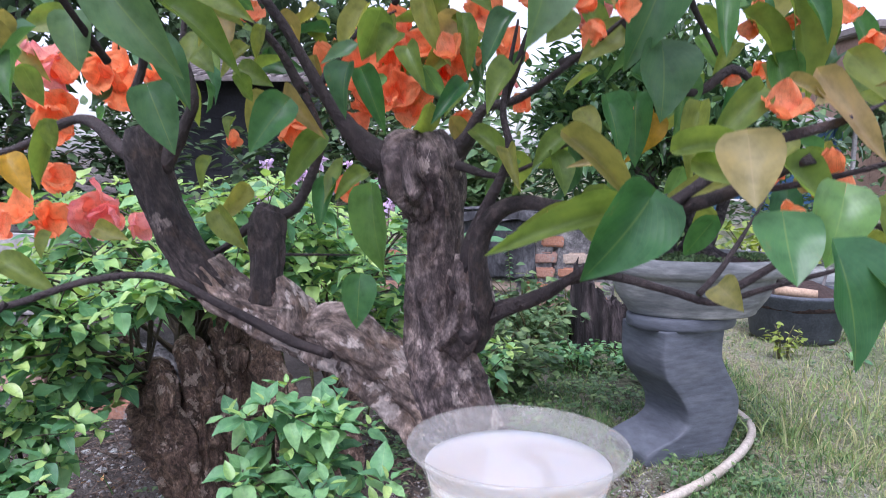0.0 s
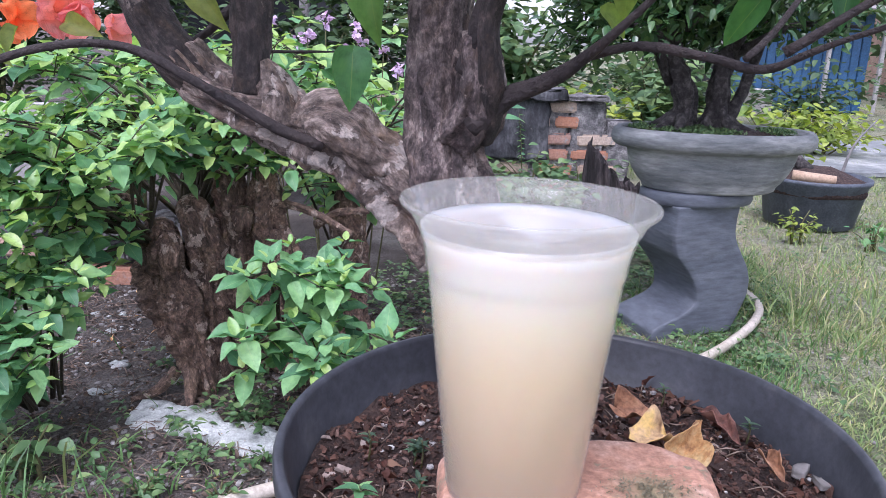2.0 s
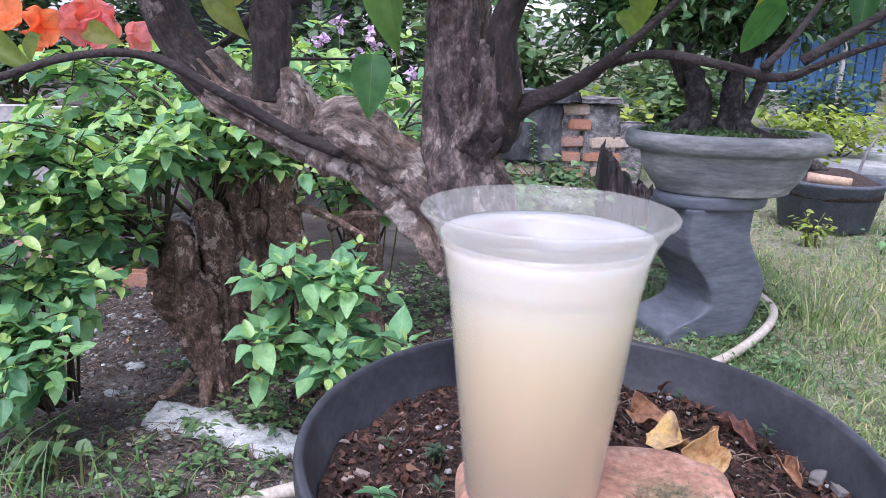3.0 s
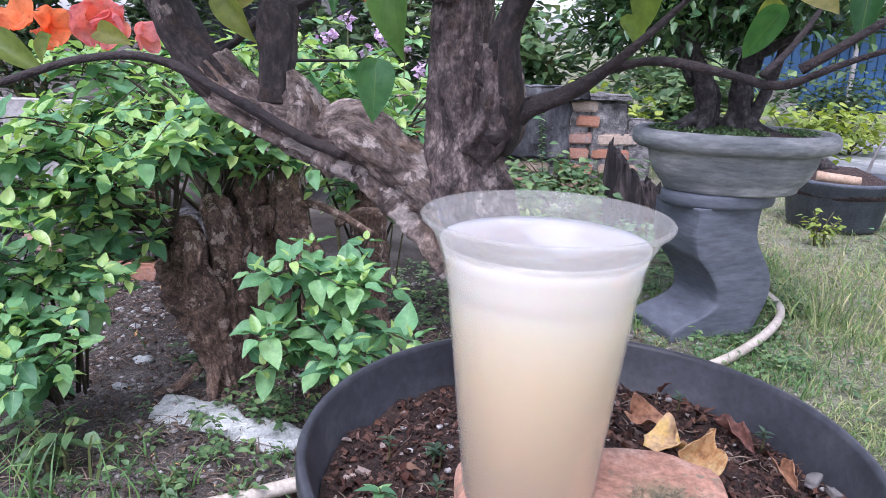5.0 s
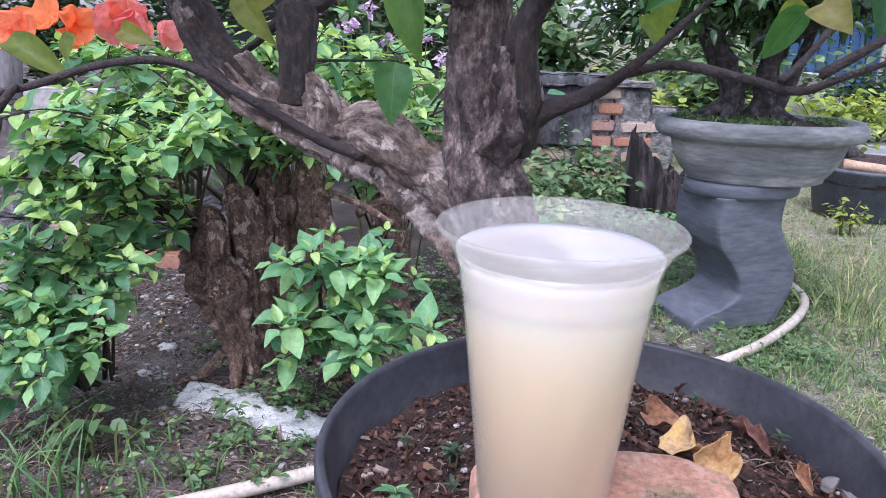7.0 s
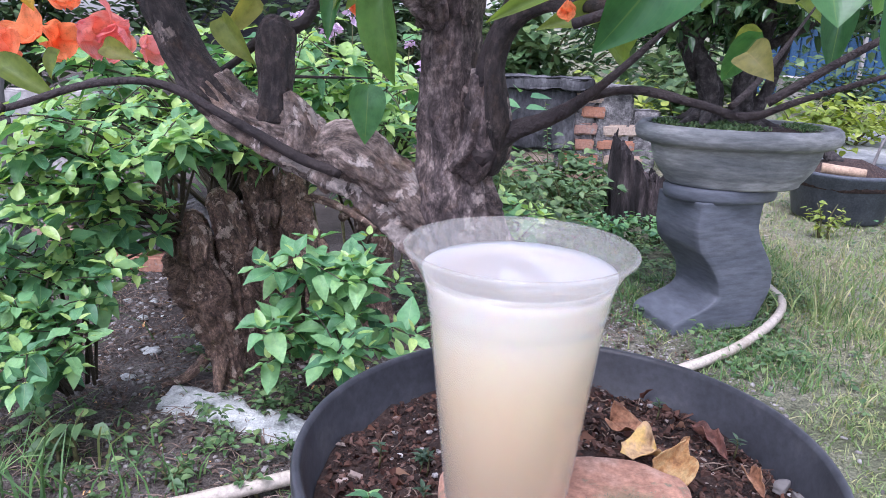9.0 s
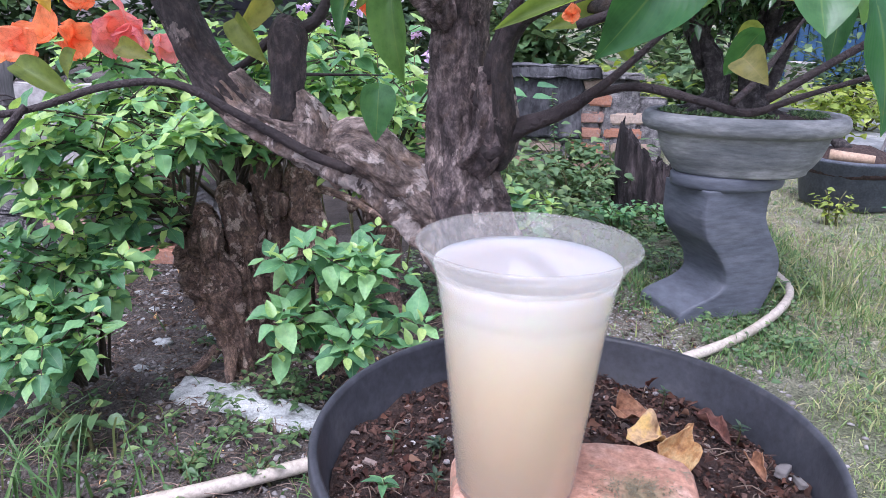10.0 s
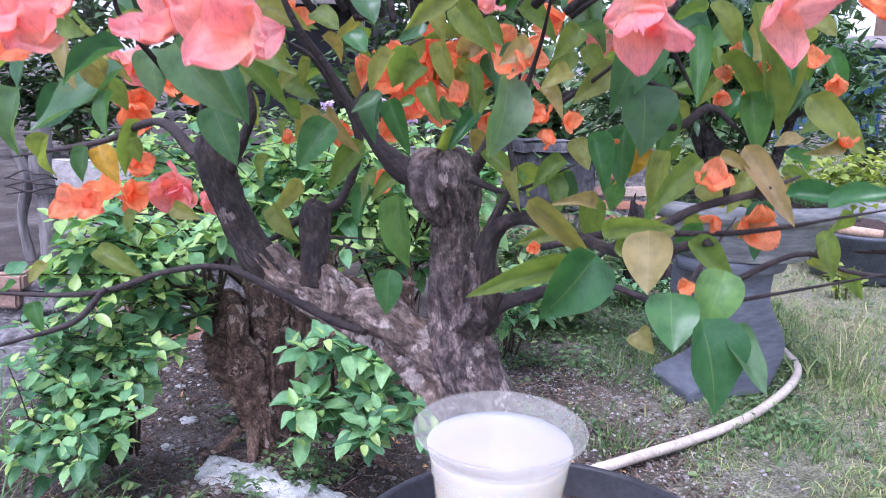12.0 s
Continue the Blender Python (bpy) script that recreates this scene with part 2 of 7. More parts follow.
TUB = mottled("dusty_rubber", [(0.3, (0.035, 0.042, 0.055)), (0.7, (0.085, 0.098, 0.12))], 14, 0.6, 8, 0.2, 0.002)
SOIL = mottled("potting_soil", [(0.3, (0.018, 0.011, 0.009)), (0.55, (0.06, 0.035, 0.027)), (0.75, (0.12, 0.075, 0.058))], 90, 0.95, 5, 1.0, 0.006)
def chip_material():
    m, nt, b = shader("humus_bits", 0.95)
    rnd = nt.nodes.new("ShaderNodeNewGeometry").outputs["Random Per Island"]
    col = ramp(nt, rnd, [(0.0, (0.018, 0.01, 0.007)), (0.5, (0.055, 0.027, 0.018)), (0.82, (0.12, 0.06, 0.042)), (0.95, (0.16, 0.1, 0.08)), (1.0, (0.36, 0.3, 0.26))])
    f = noise_fac(nt, 300, 4.0)
    nt.links.new(mixed(nt, 0.6, col, ramp(nt, f, [(0.3, (0.5, 0.5, 0.5)), (0.7, (1.3, 1.3, 1.3))]), "MULTIPLY"), b.inputs["Base Color"])
    bump(nt, b, f, 0.6, 0.001)
    return m


CHIPS = chip_material()
STRAW = mottled("straw", [(0.35, (0.09, 0.06, 0.045)), (0.65, (0.32, 0.24, 0.18))], 60, 0.85, 5, 0.3, 0.001)
RED_BITS = leafy("rotting_leaf_bits", [(0.0, (0.03, 0.014, 0.011)), (0.55, (0.1, 0.042, 0.03)), (0.85, (0.2, 0.11, 0.07)), (1.0, (0.3, 0.2, 0.14))], False, 0.75, 0.1, None, 0.2)
GRIT = mottled("pale_grit", [(0.35, (0.2, 0.185, 0.175)), (0.65, (0.5, 0.48, 0.46))], 120, 0.9, 4, 0.3, 0.001)
def mossy_brick():
    """Worn orange brick with grime in its pores and one soft blotch of thin moss."""
    m = mottled("brick", [(0.3, (0.36, 0.18, 0.12)), (0.5, (0.5, 0.27, 0.18)), (0.7, (0.58, 0.4, 0.31))], 40, 0.92, 8, 0.7, 0.002, None, ((0.2, 0.2, 0.13), 0.58))
    nt = m.node_tree
    b = nt.nodes["Principled BSDF"]
    col = b.inputs["Base Color"].links[0].from_socket
    co = nt.nodes.new("ShaderNodeTexCoord")
    away = nt.nodes.new("ShaderNodeVectorMath")
    away.operation = "DISTANCE"
    away.inputs[1].default_value = (0.028, -0.008, 0.045)
    nt.links.new(co.outputs["Object"], away.inputs[0])
    rag = nt.nodes.new("ShaderNodeMath")
    rag.operation = "MULTIPLY_ADD"
    nt.links.new(noise_fac(nt, 170, 5.0, 0.65), rag.inputs[0])
    rag.inputs[1].default_value = 0.03
    nt.links.new(away.outputs["Value"], rag.inputs[2])
    blotch = ramp(nt, rag.outputs[0], [(0.018, (0.8, 0.8, 0.8)), (0.034, (0, 0, 0))])
    nt.links.new(mixed(nt, blotch, col, (0.23, 0.22, 0.12)), b.inputs["Base Color"])
    return m


BRICK = mossy_brick()
MORTAR = mottled("mortar", [(0.32, (0.07, 0.066, 0.066)), (0.5, (0.18, 0.172, 0.17)), (0.68, (0.4, 0.38, 0.36))], 22, 0.95, 6, 1.0, 0.016)
RENDER_BLACK = mottled("weathered_plaster", [(0.35, (0.014, 0.014, 0.017)), (0.5, (0.05, 0.05, 0.055)), (0.66, (0.13, 0.13, 0.135))], 9, 0.9, 8, 0.7, 0.008, (1, 1, 0.5), ((0.34, 0.32, 0.28), 0.62))
PVC = mottled("pvc_pipe", [(0.3, (0.36, 0.31, 0.24)), (0.7, (0.56, 0.5, 0.42))], 14, 0.5, 8, 0.1, 0.001)
CLOTH = mottled("woven_sack", [(0.34, (0.2, 0.21, 0.195)), (0.46, (0.46, 0.48, 0.46)), (0.66, (0.66, 0.68, 0.65))], 24, 0.9, 10, 0.9, 0.006)
STONE = mottled("pebble", [(0.35, (0.09, 0.08, 0.072)), (0.65, (0.36, 0.34, 0.32))], 9, 0.9, 6, 0.5, 0.003)
WOOD_GREY = mottled("grey_wood", [(0.3, (0.09, 0.085, 0.085)), (0.7, (0.25, 0.235, 0.225))], 12, 0.85, 8, 0.6, 0.004, (1, 1, 0.15))
WOOD_RAW = mottled("raw_wood", [(0.3, (0.3, 0.2, 0.13)), (0.7, (0.5, 0.36, 0.25))], 20, 0.8, 6, 0.4, 0.002)
WHITEWASH = mottled("whitewash", [(0.3, (0.26, 0.25, 0.24)), (0.7, (0.48, 0.46, 0.43))], 3, 0.9, 12, 0.3, 0.004)
DARK_PAINT = mottled("dark_boards", [(0.3, (0.012, 0.013, 0.016)), (0.7, (0.035, 0.036, 0.042))], 4, 0.8, 10, 0.3, 0.004)
ROOF_SHEET = mottled("roof_sheet", [(0.3, (0.16, 0.13, 0.12)), (0.7, (0.3, 0.27, 0.26))], 3, 0.7, 10, 0.3, 0.004)
BLUE_SHEET = mottled("blue_sheet", [(0.3, (0.02, 0.07, 0.16)), (0.7, (0.05, 0.15, 0.3))], 5, 0.5, 10, 0.2, 0.002)
FACADE_BRICK = mottled("far_brick", [(0.3, (0.26, 0.17, 0.13)), (0.7, (0.4, 0.28, 0.22))], 6, 0.9, 10, 0.3, 0.01)
DRY_LEAF = mottled("dry_leaf", [(0.34, (0.22, 0.1, 0.04)), (0.48, (0.5, 0.28, 0.11)), (0.6, (0.6, 0.42, 0.2))], 110, 0.7, 5, 0.4, 0.001)
DRY_DARK = mottled("dark_dry_leaf", [(0.3, (0.05, 0.034, 0.025)), (0.7, (0.15, 0.1, 0.072))], 45, 0.8, 5, 0.5, 0.001)
DRY_BROWN = mottled("brown_dry_leaf", [(0.34, (0.14, 0.06, 0.03)), (0.5, (0.34, 0.17, 0.09)), (0.64, (0.48, 0.28, 0.16))], 110, 0.7, 5, 0.4, 0.001)
DRY_PALE = mottled("pale_dry_leaf", [(0.36, (0.36, 0.2, 0.09)), (0.48, (0.62, 0.42, 0.22)), (0.58, (0.7, 0.48, 0.16))], 70, 0.7, 5, 0.4, 0.001)
DRY_RED = mottled("red_brown_dry_leaf", [(0.34, (0.05, 0.022, 0.017)), (0.5, (0.15, 0.062, 0.044)), (0.66, (0.27, 0.13, 0.09))], 90, 0.7, 5, 0.4, 0.001)
MOSS = mottled("moss", [(0.3, (0.2, 0.19, 0.12)), (0.7, (0.36, 0.31, 0.21))], 160, 0.95, 5, 0.8, 0.004)


def ground_material():
    m, nt, b = shader("ground", 0.95)
    f1, f2, f3 = noise_fac(nt, 2.2, 9.0, 0.65), noise_fac(nt, 40, 6.0, 0.65), noise_fac(nt, 160, 3.0, 0.6)
    dirt = ramp(nt, f1, [(0.34, (0.036, 0.027, 0.022)), (0.5, (0.078, 0.063, 0.053)), (0.68, (0.2, 0.18, 0.162))])
    turf = ramp(nt, f2, [(0.3, (0.11, 0.12, 0.065)), (0.55, (0.25, 0.25, 0.165)), (0.75, (0.42, 0.39, 0.31))])
    patch = ramp(nt, noise_fac(nt, 1.1, 8.0, 0.7), [(0.4, (0.6, 0.72, 0.5)), (0.52, (1, 1, 1)), (0.64, (1.15, 1.0, 0.85))])
    turf = mixed(nt, 0.9, turf, patch, "MULTIPLY")
    co = nt.nodes.new("ShaderNodeTexCoord")
    sp = nt.nodes.new("ShaderNodeSeparateXYZ")
    nt.links.new(co.outputs["Object"], sp.inputs[0])
    ad = nt.nodes.new("ShaderNodeMath")
    ad.operation = "MULTIPLY_ADD"
    nt.links.new(f1, ad.inputs[0])
    ad.inputs[1].default_value = 1.6
    nt.links.new(sp.outputs["X"], ad.inputs[2])
    mp = nt.nodes.new("ShaderNodeMapRange")
    mp.inputs["From Min"].default_value, mp.inputs["From Max"].default_value = 0.9, 1.9
    nt.links.new(ad.outputs[0], mp.inputs["Value"])
    col = mixed(nt, mp.outputs["Result"], dirt, turf)
    col = mixed(nt, 0.75, col, ramp(nt, f3, [(0.35, (0.35, 0.34, 0.33)), (0.65, (1.45, 1.45, 1.45))]), "MULTIPLY")
    nt.links.new(col, b.inputs["Base Color"])
    add = nt.nodes.new("ShaderNodeMath")
    add.operation = "ADD"
    nt.links.new(f2, add.inputs[0])
    nt.links.new(f3, add.inputs[1])
    bump(nt, b, add.outputs[0], 0.9, 0.012)
    return m


GROUND = ground_material()


def clear_plastic():
    """Thin cloudy plastic: mostly see-through, a little white haze, gloss by angle."""
    m, nt, b = shader("cloudy_clear_plastic", 0.12)
    clear, haze, skin = nt.nodes.new("ShaderNodeBsdfTransparent"), nt.nodes.new("ShaderNodeBsdfTranslucent"), nt.nodes.new("ShaderNodeBsdfGlossy")
    clear.inputs["Color"].default_value = (0.97, 0.97, 0.95, 1)
    haze.inputs["Color"].default_value = (0.9, 0.88, 0.83, 1)
    skin.inputs["Roughness"].default_value = 0.1
    one, two = nt.nodes.new("ShaderNodeMixShader"), nt.nodes.new("ShaderNodeMixShader")
    one.inputs["Fac"].default_value = 0.2
    lw = nt.nodes.new("ShaderNodeLayerWeight")
    lw.inputs["Blend"].default_value = 0.25
    fr = nt.nodes.new("ShaderNodeMath")
    fr.operation = "MULTIPLY"
    fr.inputs[1].default_value = 0.25
    nt.links.new(lw.outputs["Facing"], fr.inputs[0])
    nt.links.new(clear.outputs[0], one.inputs[1])
    white, both = nt.nodes.new("ShaderNodeBsdfDiffuse"), nt.nodes.new("ShaderNodeMixShader")
    white.inputs["Color"].default_value = (0.9, 0.88, 0.83, 1)
    nt.links.new(white.outputs[0], both.inputs[1])
    nt.links.new(haze.outputs[0], both.inputs[2])
    nt.links.new(both.outputs[0], one.inputs[2])
    nt.links.new(fr.outputs[0], two.inputs[0])
    nt.links.new(one.outputs[0], two.inputs[1])
    nt.links.new(skin.outputs[0], two.inputs[2])
    nt.links.new(two.outputs[0], nt.nodes["Material Output"].inputs["Surface"])
    return m


def milky_drink():
    m, nt, b = shader("milky_drink", 0.07)
    co = nt.nodes.new("ShaderNodeTexCoord")
    sp = nt.nodes.new("ShaderNodeSeparateXYZ")
    nt.links.new(co.outputs["Object"], sp.inputs[0])
    f = noise_fac(nt, 40, 3.0)
    ad = nt.nodes.new("ShaderNodeMath")
    ad.operation = "MULTIPLY_ADD"
    nt.links.new(f, ad.inputs[0])
    ad.inputs[1].default_value = 0.004
    nt.links.new(sp.outputs["Z"], ad.inputs[2])
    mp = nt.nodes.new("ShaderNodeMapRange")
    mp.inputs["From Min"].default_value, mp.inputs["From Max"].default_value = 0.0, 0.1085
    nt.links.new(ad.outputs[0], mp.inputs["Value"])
    # last stop: top surface greyed, shade from above put into the drink's colour
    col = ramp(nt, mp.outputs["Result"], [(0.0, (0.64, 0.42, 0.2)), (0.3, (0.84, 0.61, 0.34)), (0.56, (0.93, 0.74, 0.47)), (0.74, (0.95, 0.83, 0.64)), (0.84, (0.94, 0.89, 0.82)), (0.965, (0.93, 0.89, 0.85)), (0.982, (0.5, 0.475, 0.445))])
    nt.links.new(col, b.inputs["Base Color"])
    b.inputs["Specular IOR Level"].default_value = 0.4
    b.inputs["Subsurface Weight"].default_value = 1.0
    b.inputs["Subsurface Scale"].default_value = 0.03
    b.inputs["Subsurface Radius"].default_value = (1.0, 0.8, 0.6)
    return m


CLEAR, MILK = clear_plastic(), milky_drink()


# ---- mesh tools ----
def mesh_object(name, bm, material, smooth=True):
    me = bpy.data.meshes.new(name)
    bm.to_mesh(me)
    bm.free()
    me.materials.append(material)
    if smooth:
        me.shade_smooth()
    return new(name, me)


def part(name, bm, material, parent, label="", smooth=True):
    ob = mesh_object(name, bm, material, smooth)
    ob.parent = parent
    return tagged(ob, label)


def child(name, me, parent, m):
    """A piece on shared mesh data."""
    ob = new(name, me)
    ob.parent = parent
    ob.matrix_basis = m
    return ob


def empty(name, x=0.0, y=0.0, z=0.0):
    ob = new(name)
    ob.location = (x, y, z)
    ob.empty_display_size = 0.05
    return ob


def raw(name, verts, faces, material, parent=None, smooth=True, uvs=None):
    me = bpy.data.meshes.new(name)
    me.from_pydata(verts, [], faces)
    me.materials.append(material)
    if uvs is not None:
        layer = me.uv_layers.new(name="UVMap")
        idx = np.zeros(len(me.loops), dtype=np.int32)
        me.loops.foreach_get("vertex_index", idx)
        layer.data.foreach_set("uv", np.asarray(uvs, dtype=np.float32)[idx].ravel())
    if smooth:
        me.shade_smooth()
    ob = new(name, me)
    ob.parent = parent
    return ob


def spline(points, step):
    """Points and radii (x, y, z, r) run through smoothly, about step apart."""
    p = [np.array(q, float) for q in points]
    p = [2 * p[0] - p[1]] + p + [2 * p[-1] - p[-2]]
    out = []
    for i in range(1, len(p) - 2):
        n = max(2, int(np.linalg.norm(p[i + 1][:3] - p[i][:3]) / step))
        for k in range(n):
            t = k / n
            out.append(0.5 * (2 * p[i] + (p[i + 1] - p[i - 1]) * t + (2 * p[i - 1] - 5 * p[i] + 4 * p[i + 1] - p[i + 2]) * t * t
                              + (3 * p[i] - p[i - 1] - 3 * p[i + 1] + p[i + 2]) * t ** 3))
    out.append(p[-2])
    return out


def tube_data(points, step=0.008, seg=12, knobs=0.0, grain=30.0, flute=0.0):
    """Rings along a smooth path, roughened by noise: knobs is a share of the radius."""
    path = spline(points, step)
    verts, faces = [], []
    up = Vector((0.3, 0.9, 0.31)).normalized()
    for i, q in enumerate(path):
        a, b = path[max(i - 1, 0)][:3], path[min(i + 1, len(path) - 1)][:3]
        d = Vector(b - a).normalized()
        u = d.cross(up).normalized()
        up = u.cross(d).normalized()
        for k in range(seg):
            w = 2 * math.pi * k / seg
            side = u * math.cos(w) + up * math.sin(w)
            c = Vector(q[:3])
            r = q[3]
            if knobs:
                s = c + side * r
                r *= 1 + knobs * (noise.fractal(s * grain, 0.8, 2.1, 4) + 0.5 * noise.noise(s * grain * 0.35))
                crack = noise.noise(Vector((math.cos(w) * 4.6, math.sin(w) * 4.6, i * step * grain * 0.13)))
                r *= 1 - 0.9 * knobs * math.exp(-(crack / 0.09) ** 2)
                if flute:
                    r *= 1 + flute * noise.noise(Vector((math.cos(w) * 2.2, math.sin(w) * 2.2, c.z * 5)))
            verts.append(tuple(c + side * r))
    n = len(path)
    for i in range(n - 1):
        for k in range(seg):
            j = (k + 1) % seg
            faces.append((i * seg + k, i * seg + j, (i + 1) * seg + j, (i + 1) * seg + k))
    faces.append(tuple(reversed(range(seg))))
    faces.append(tuple(range((n - 1) * seg, n * seg)))
    return verts, faces


def joined(*datas):
    verts, faces = [], []
    for v, f in datas:
        o = len(verts)
        verts += v
        faces += [tuple(i + o for i in q) for q in f]
    return verts, faces


def limb(name, points, material, parent, step=0.006, seg=14, knobs=0.12, grain=45.0, flute=0.0, label=""):
    v, f = tube_data(points, step, seg, knobs, grain, flute)
    return tagged(raw(name, v, f, material, parent), label)


def bark_limb(name, points, material, parent, step=0.0015, seg=110, lumps=0.1, flute=0.3, crack=0.0013, cells=120.0, seed=0.0, label=""):
    """A woody limb: lobed, lumpy and split into plates whose long sides follow the wood. The mesh carries the wood's own run as "grain"."""
    path = spline(points, step)
    verts, faces, run = [], [], []
    up, s = Vector((0.3, 0.9, 0.31)).normalized(), 0.0
    for i, q in enumerate(path):
        a, b = path[max(i - 1, 0)][:3], path[min(i + 1, len(path) - 1)][:3]
        d = Vector(b - a).normalized()
        u = d.cross(up).normalized()
        up = u.cross(d).normalized()
        if i:
            s += float(np.linalg.norm(q[:3] - path[i - 1][:3]))
        for k in range(seg):
            w = 2 * math.pi * k / seg
            cw, sw = math.cos(w), math.sin(w)
            g = Vector((cw * q[3], sw * q[3], s + seed))
            r = q[3] * (1 + flute * noise.noise(Vector((cw * 1.7, sw * 1.7, s * 7 + seed))) + 0.5 * flute * noise.noise(Vector((cw * 3.6, sw * 3.6, s * 9 + seed + 5)))
                        + lumps * noise.fractal(Vector((g.x * 60, g.y * 60, g.z * 40)), 0.8, 2.1, 4))
            bend = noise.noise_vector(g * 70) * 0.35
            e1 = noise.voronoi(Vector((g.x * cells, g.y * cells, g.z * cells * 0.34)) + bend)[0]
            e2 = noise.voronoi(Vector((g.x * cells * 2.3, g.y * cells * 2.3, g.z * cells)) + bend)[0]
            r -= crack * max(0.0, 1 - (e1[1] - e1[0]) / 0.3) + 0.4 * crack * max(0.0, 1 - (e2[1] - e2[0]) / 0.35)
            verts.append(tuple(Vector(q[:3]) + (u * cw + up * sw) * max(r, 0.2 * q[3])))
            run.append(tuple(g))
    n = len(path)
    for i in range(n - 1):
        for k in range(seg):
            j = (k + 1) % seg
            faces.append((i * seg + k, i * seg + j, (i + 1) * seg + j, (i + 1) * seg + k))
    verts += [tuple(path[0][:3]), tuple(path[-1][:3])]
    run += [(0, 0, seed), (0, 0, s + seed)]
    for k in range(seg):
        j = (k + 1) % seg
        faces += [(n * seg, j, k), (n * seg + 1, (n - 1) * seg + k, (n - 1) * seg + j)]
    ob = raw(name, verts, faces, material, parent)
    at = ob.data.attributes.new("grain", "FLOAT_VECTOR", "POINT")
    at.data.foreach_set("vector", np.asarray(run, dtype=np.float32).ravel())
    return tagged(ob, label)


def lathe(profile, seg=64, wobble=0.0, oval=1.0):
    """Turns (radius, height) pairs round the z axis."""
    bm = bmesh.new()
    rings = []
    for r, z in profile:
        ring = []
        for k in range(seg):
            w = 2 * math.pi * k / seg
            rr = r * (1 + wobble * noise.noise(Vector((math.cos(w) * 1.5, math.sin(w) * 1.5, z * 8))))
            ring.append(bm.verts.new((rr * math.cos(w), rr * math.sin(w) * oval, z)))
        rings.append(ring)
    for a, b in zip(rings, rings[1:]):
        for k in range(seg):
            j = (k + 1) % seg
            bm.faces.new((a[k], a[j], b[j], b[k]))
    bm.faces.new(list(reversed(rings[0])))
    bm.faces.new(rings[-1])
    bmesh.ops.recalc_face_normals(bm, faces=bm.faces)
    return bm


def block(sx, sy, sz, bevel=0.004, rough=0.0, seed=0.0, cuts=0):
    """A box on z = 0, bevelled and made uneven."""
    bm = bmesh.new()
    bmesh.ops.create_cube(bm, size=1.0)
    for v in bm.verts:
        v.co = Vector((v.co.x * sx, v.co.y * sy, (v.co.z + 0.5) * sz))
    if cuts:
        bmesh.ops.subdivide_edges(bm, edges=bm.edges[:], cuts=cuts, use_grid_fill=True)
    if bevel:
        sharp = [e for e in bm.edges if len(e.link_faces) == 2 and e.calc_face_angle(0) > 0.8]
        bmesh.ops.bevel(bm, geom=sharp, offset=bevel, segments=2, affect="EDGES")
    if rough:
        for v in bm.verts:
            v.co += noise.noise_vector(v.co * 14 + Vector((seed, seed * 2, 0))) * rough
    return bm


def leaf_data(width=0.5, along=8, across=4, fold=0.25, curl=0.25, wave=0.0, heart=0.0, seed=0.0, round_=0.5, point=1.08):
    """One leaf of length 1 along y, its upper face towards z: a round base, widest at a third, a drawn-out tip."""
    verts, faces, uvs = [], [], []
    top = round_ / (round_ + point)
    peak = top ** round_ * (1 - top) ** point
    for i in range(along + 1):
        v = (i / along) ** 1.25
        w = width * max(0.004, v ** round_ * (1 - v) ** point / peak)
        for k in range(across + 1):
            u = 2 * k / across - 1
            y = v - heart * abs(u) ** 1.5 * (1 - v) ** 3
            z = fold * abs(u) ** 1.8 * w - curl * v * v + wave * math.sin(v * 8 + seed + u) * abs(u) * w
            verts.append((u * w * 0.5, y, z))
            uvs.append((u, v))
    c = across + 1
    for i in range(along):
        for k in range(across):
            faces.append((i * c + k, i * c + k + 1, (i + 1) * c + k + 1, (i + 1) * c + k))
    return verts, faces, uvs


def leaf_mesh(name, material, **shape):
    v, f, uv = leaf_data(**shape)
    ob = raw(name, v, f, material, uvs=uv)
    me = ob.data
    bpy.data.objects.remove(ob)
    return me


def aim(base, way, size, spin=0.0):
    """A pose at base whose y axis runs along way and whose z axis is turned upwards, then spun about the way."""
    d = Vector(way).normalized()
    x = d.cross(Vector((0, 0, 1)))
    x = x.normalized() if x.length > 1e-3 else Vector((1, 0, 0))
    z = x.cross(d)
    m = Matrix((x, d, z)).transposed().to_4x4()
    return Matrix.Translation(base) @ m @ Matrix.Rotation(spin, 4, "Y") @ Matrix.Scale(size, 4)


def leaf_cloud(name, places, material, parent=None, shape=None):
    """Many leaves in one mesh; places: poses."""
    v, f, uv = leaf_data(**(shape or dict(along=4, across=2)))
    v = np.c_[np.array(v), np.ones(len(v))]
    f = np.array(f)
    verts, faces, uvs = [], [], []
    for i, m in enumerate(places):
        verts.append((v @ np.array(m).T)[:, :3])
        faces.append(f + i * len(v))
        uvs.append(uv)
    return raw(name, np.concatenate(verts).tolist(), np.concatenate(faces).tolist(), material, parent, True, np.concatenate(uvs))


rng = random.Random(7)


def rand_dir(down=0.0, flat=1.0):
    d = Vector((rng.gauss(0, 1), rng.gauss(0, 1), rng.gauss(0, 1) * flat - down))
    return d.normalized()


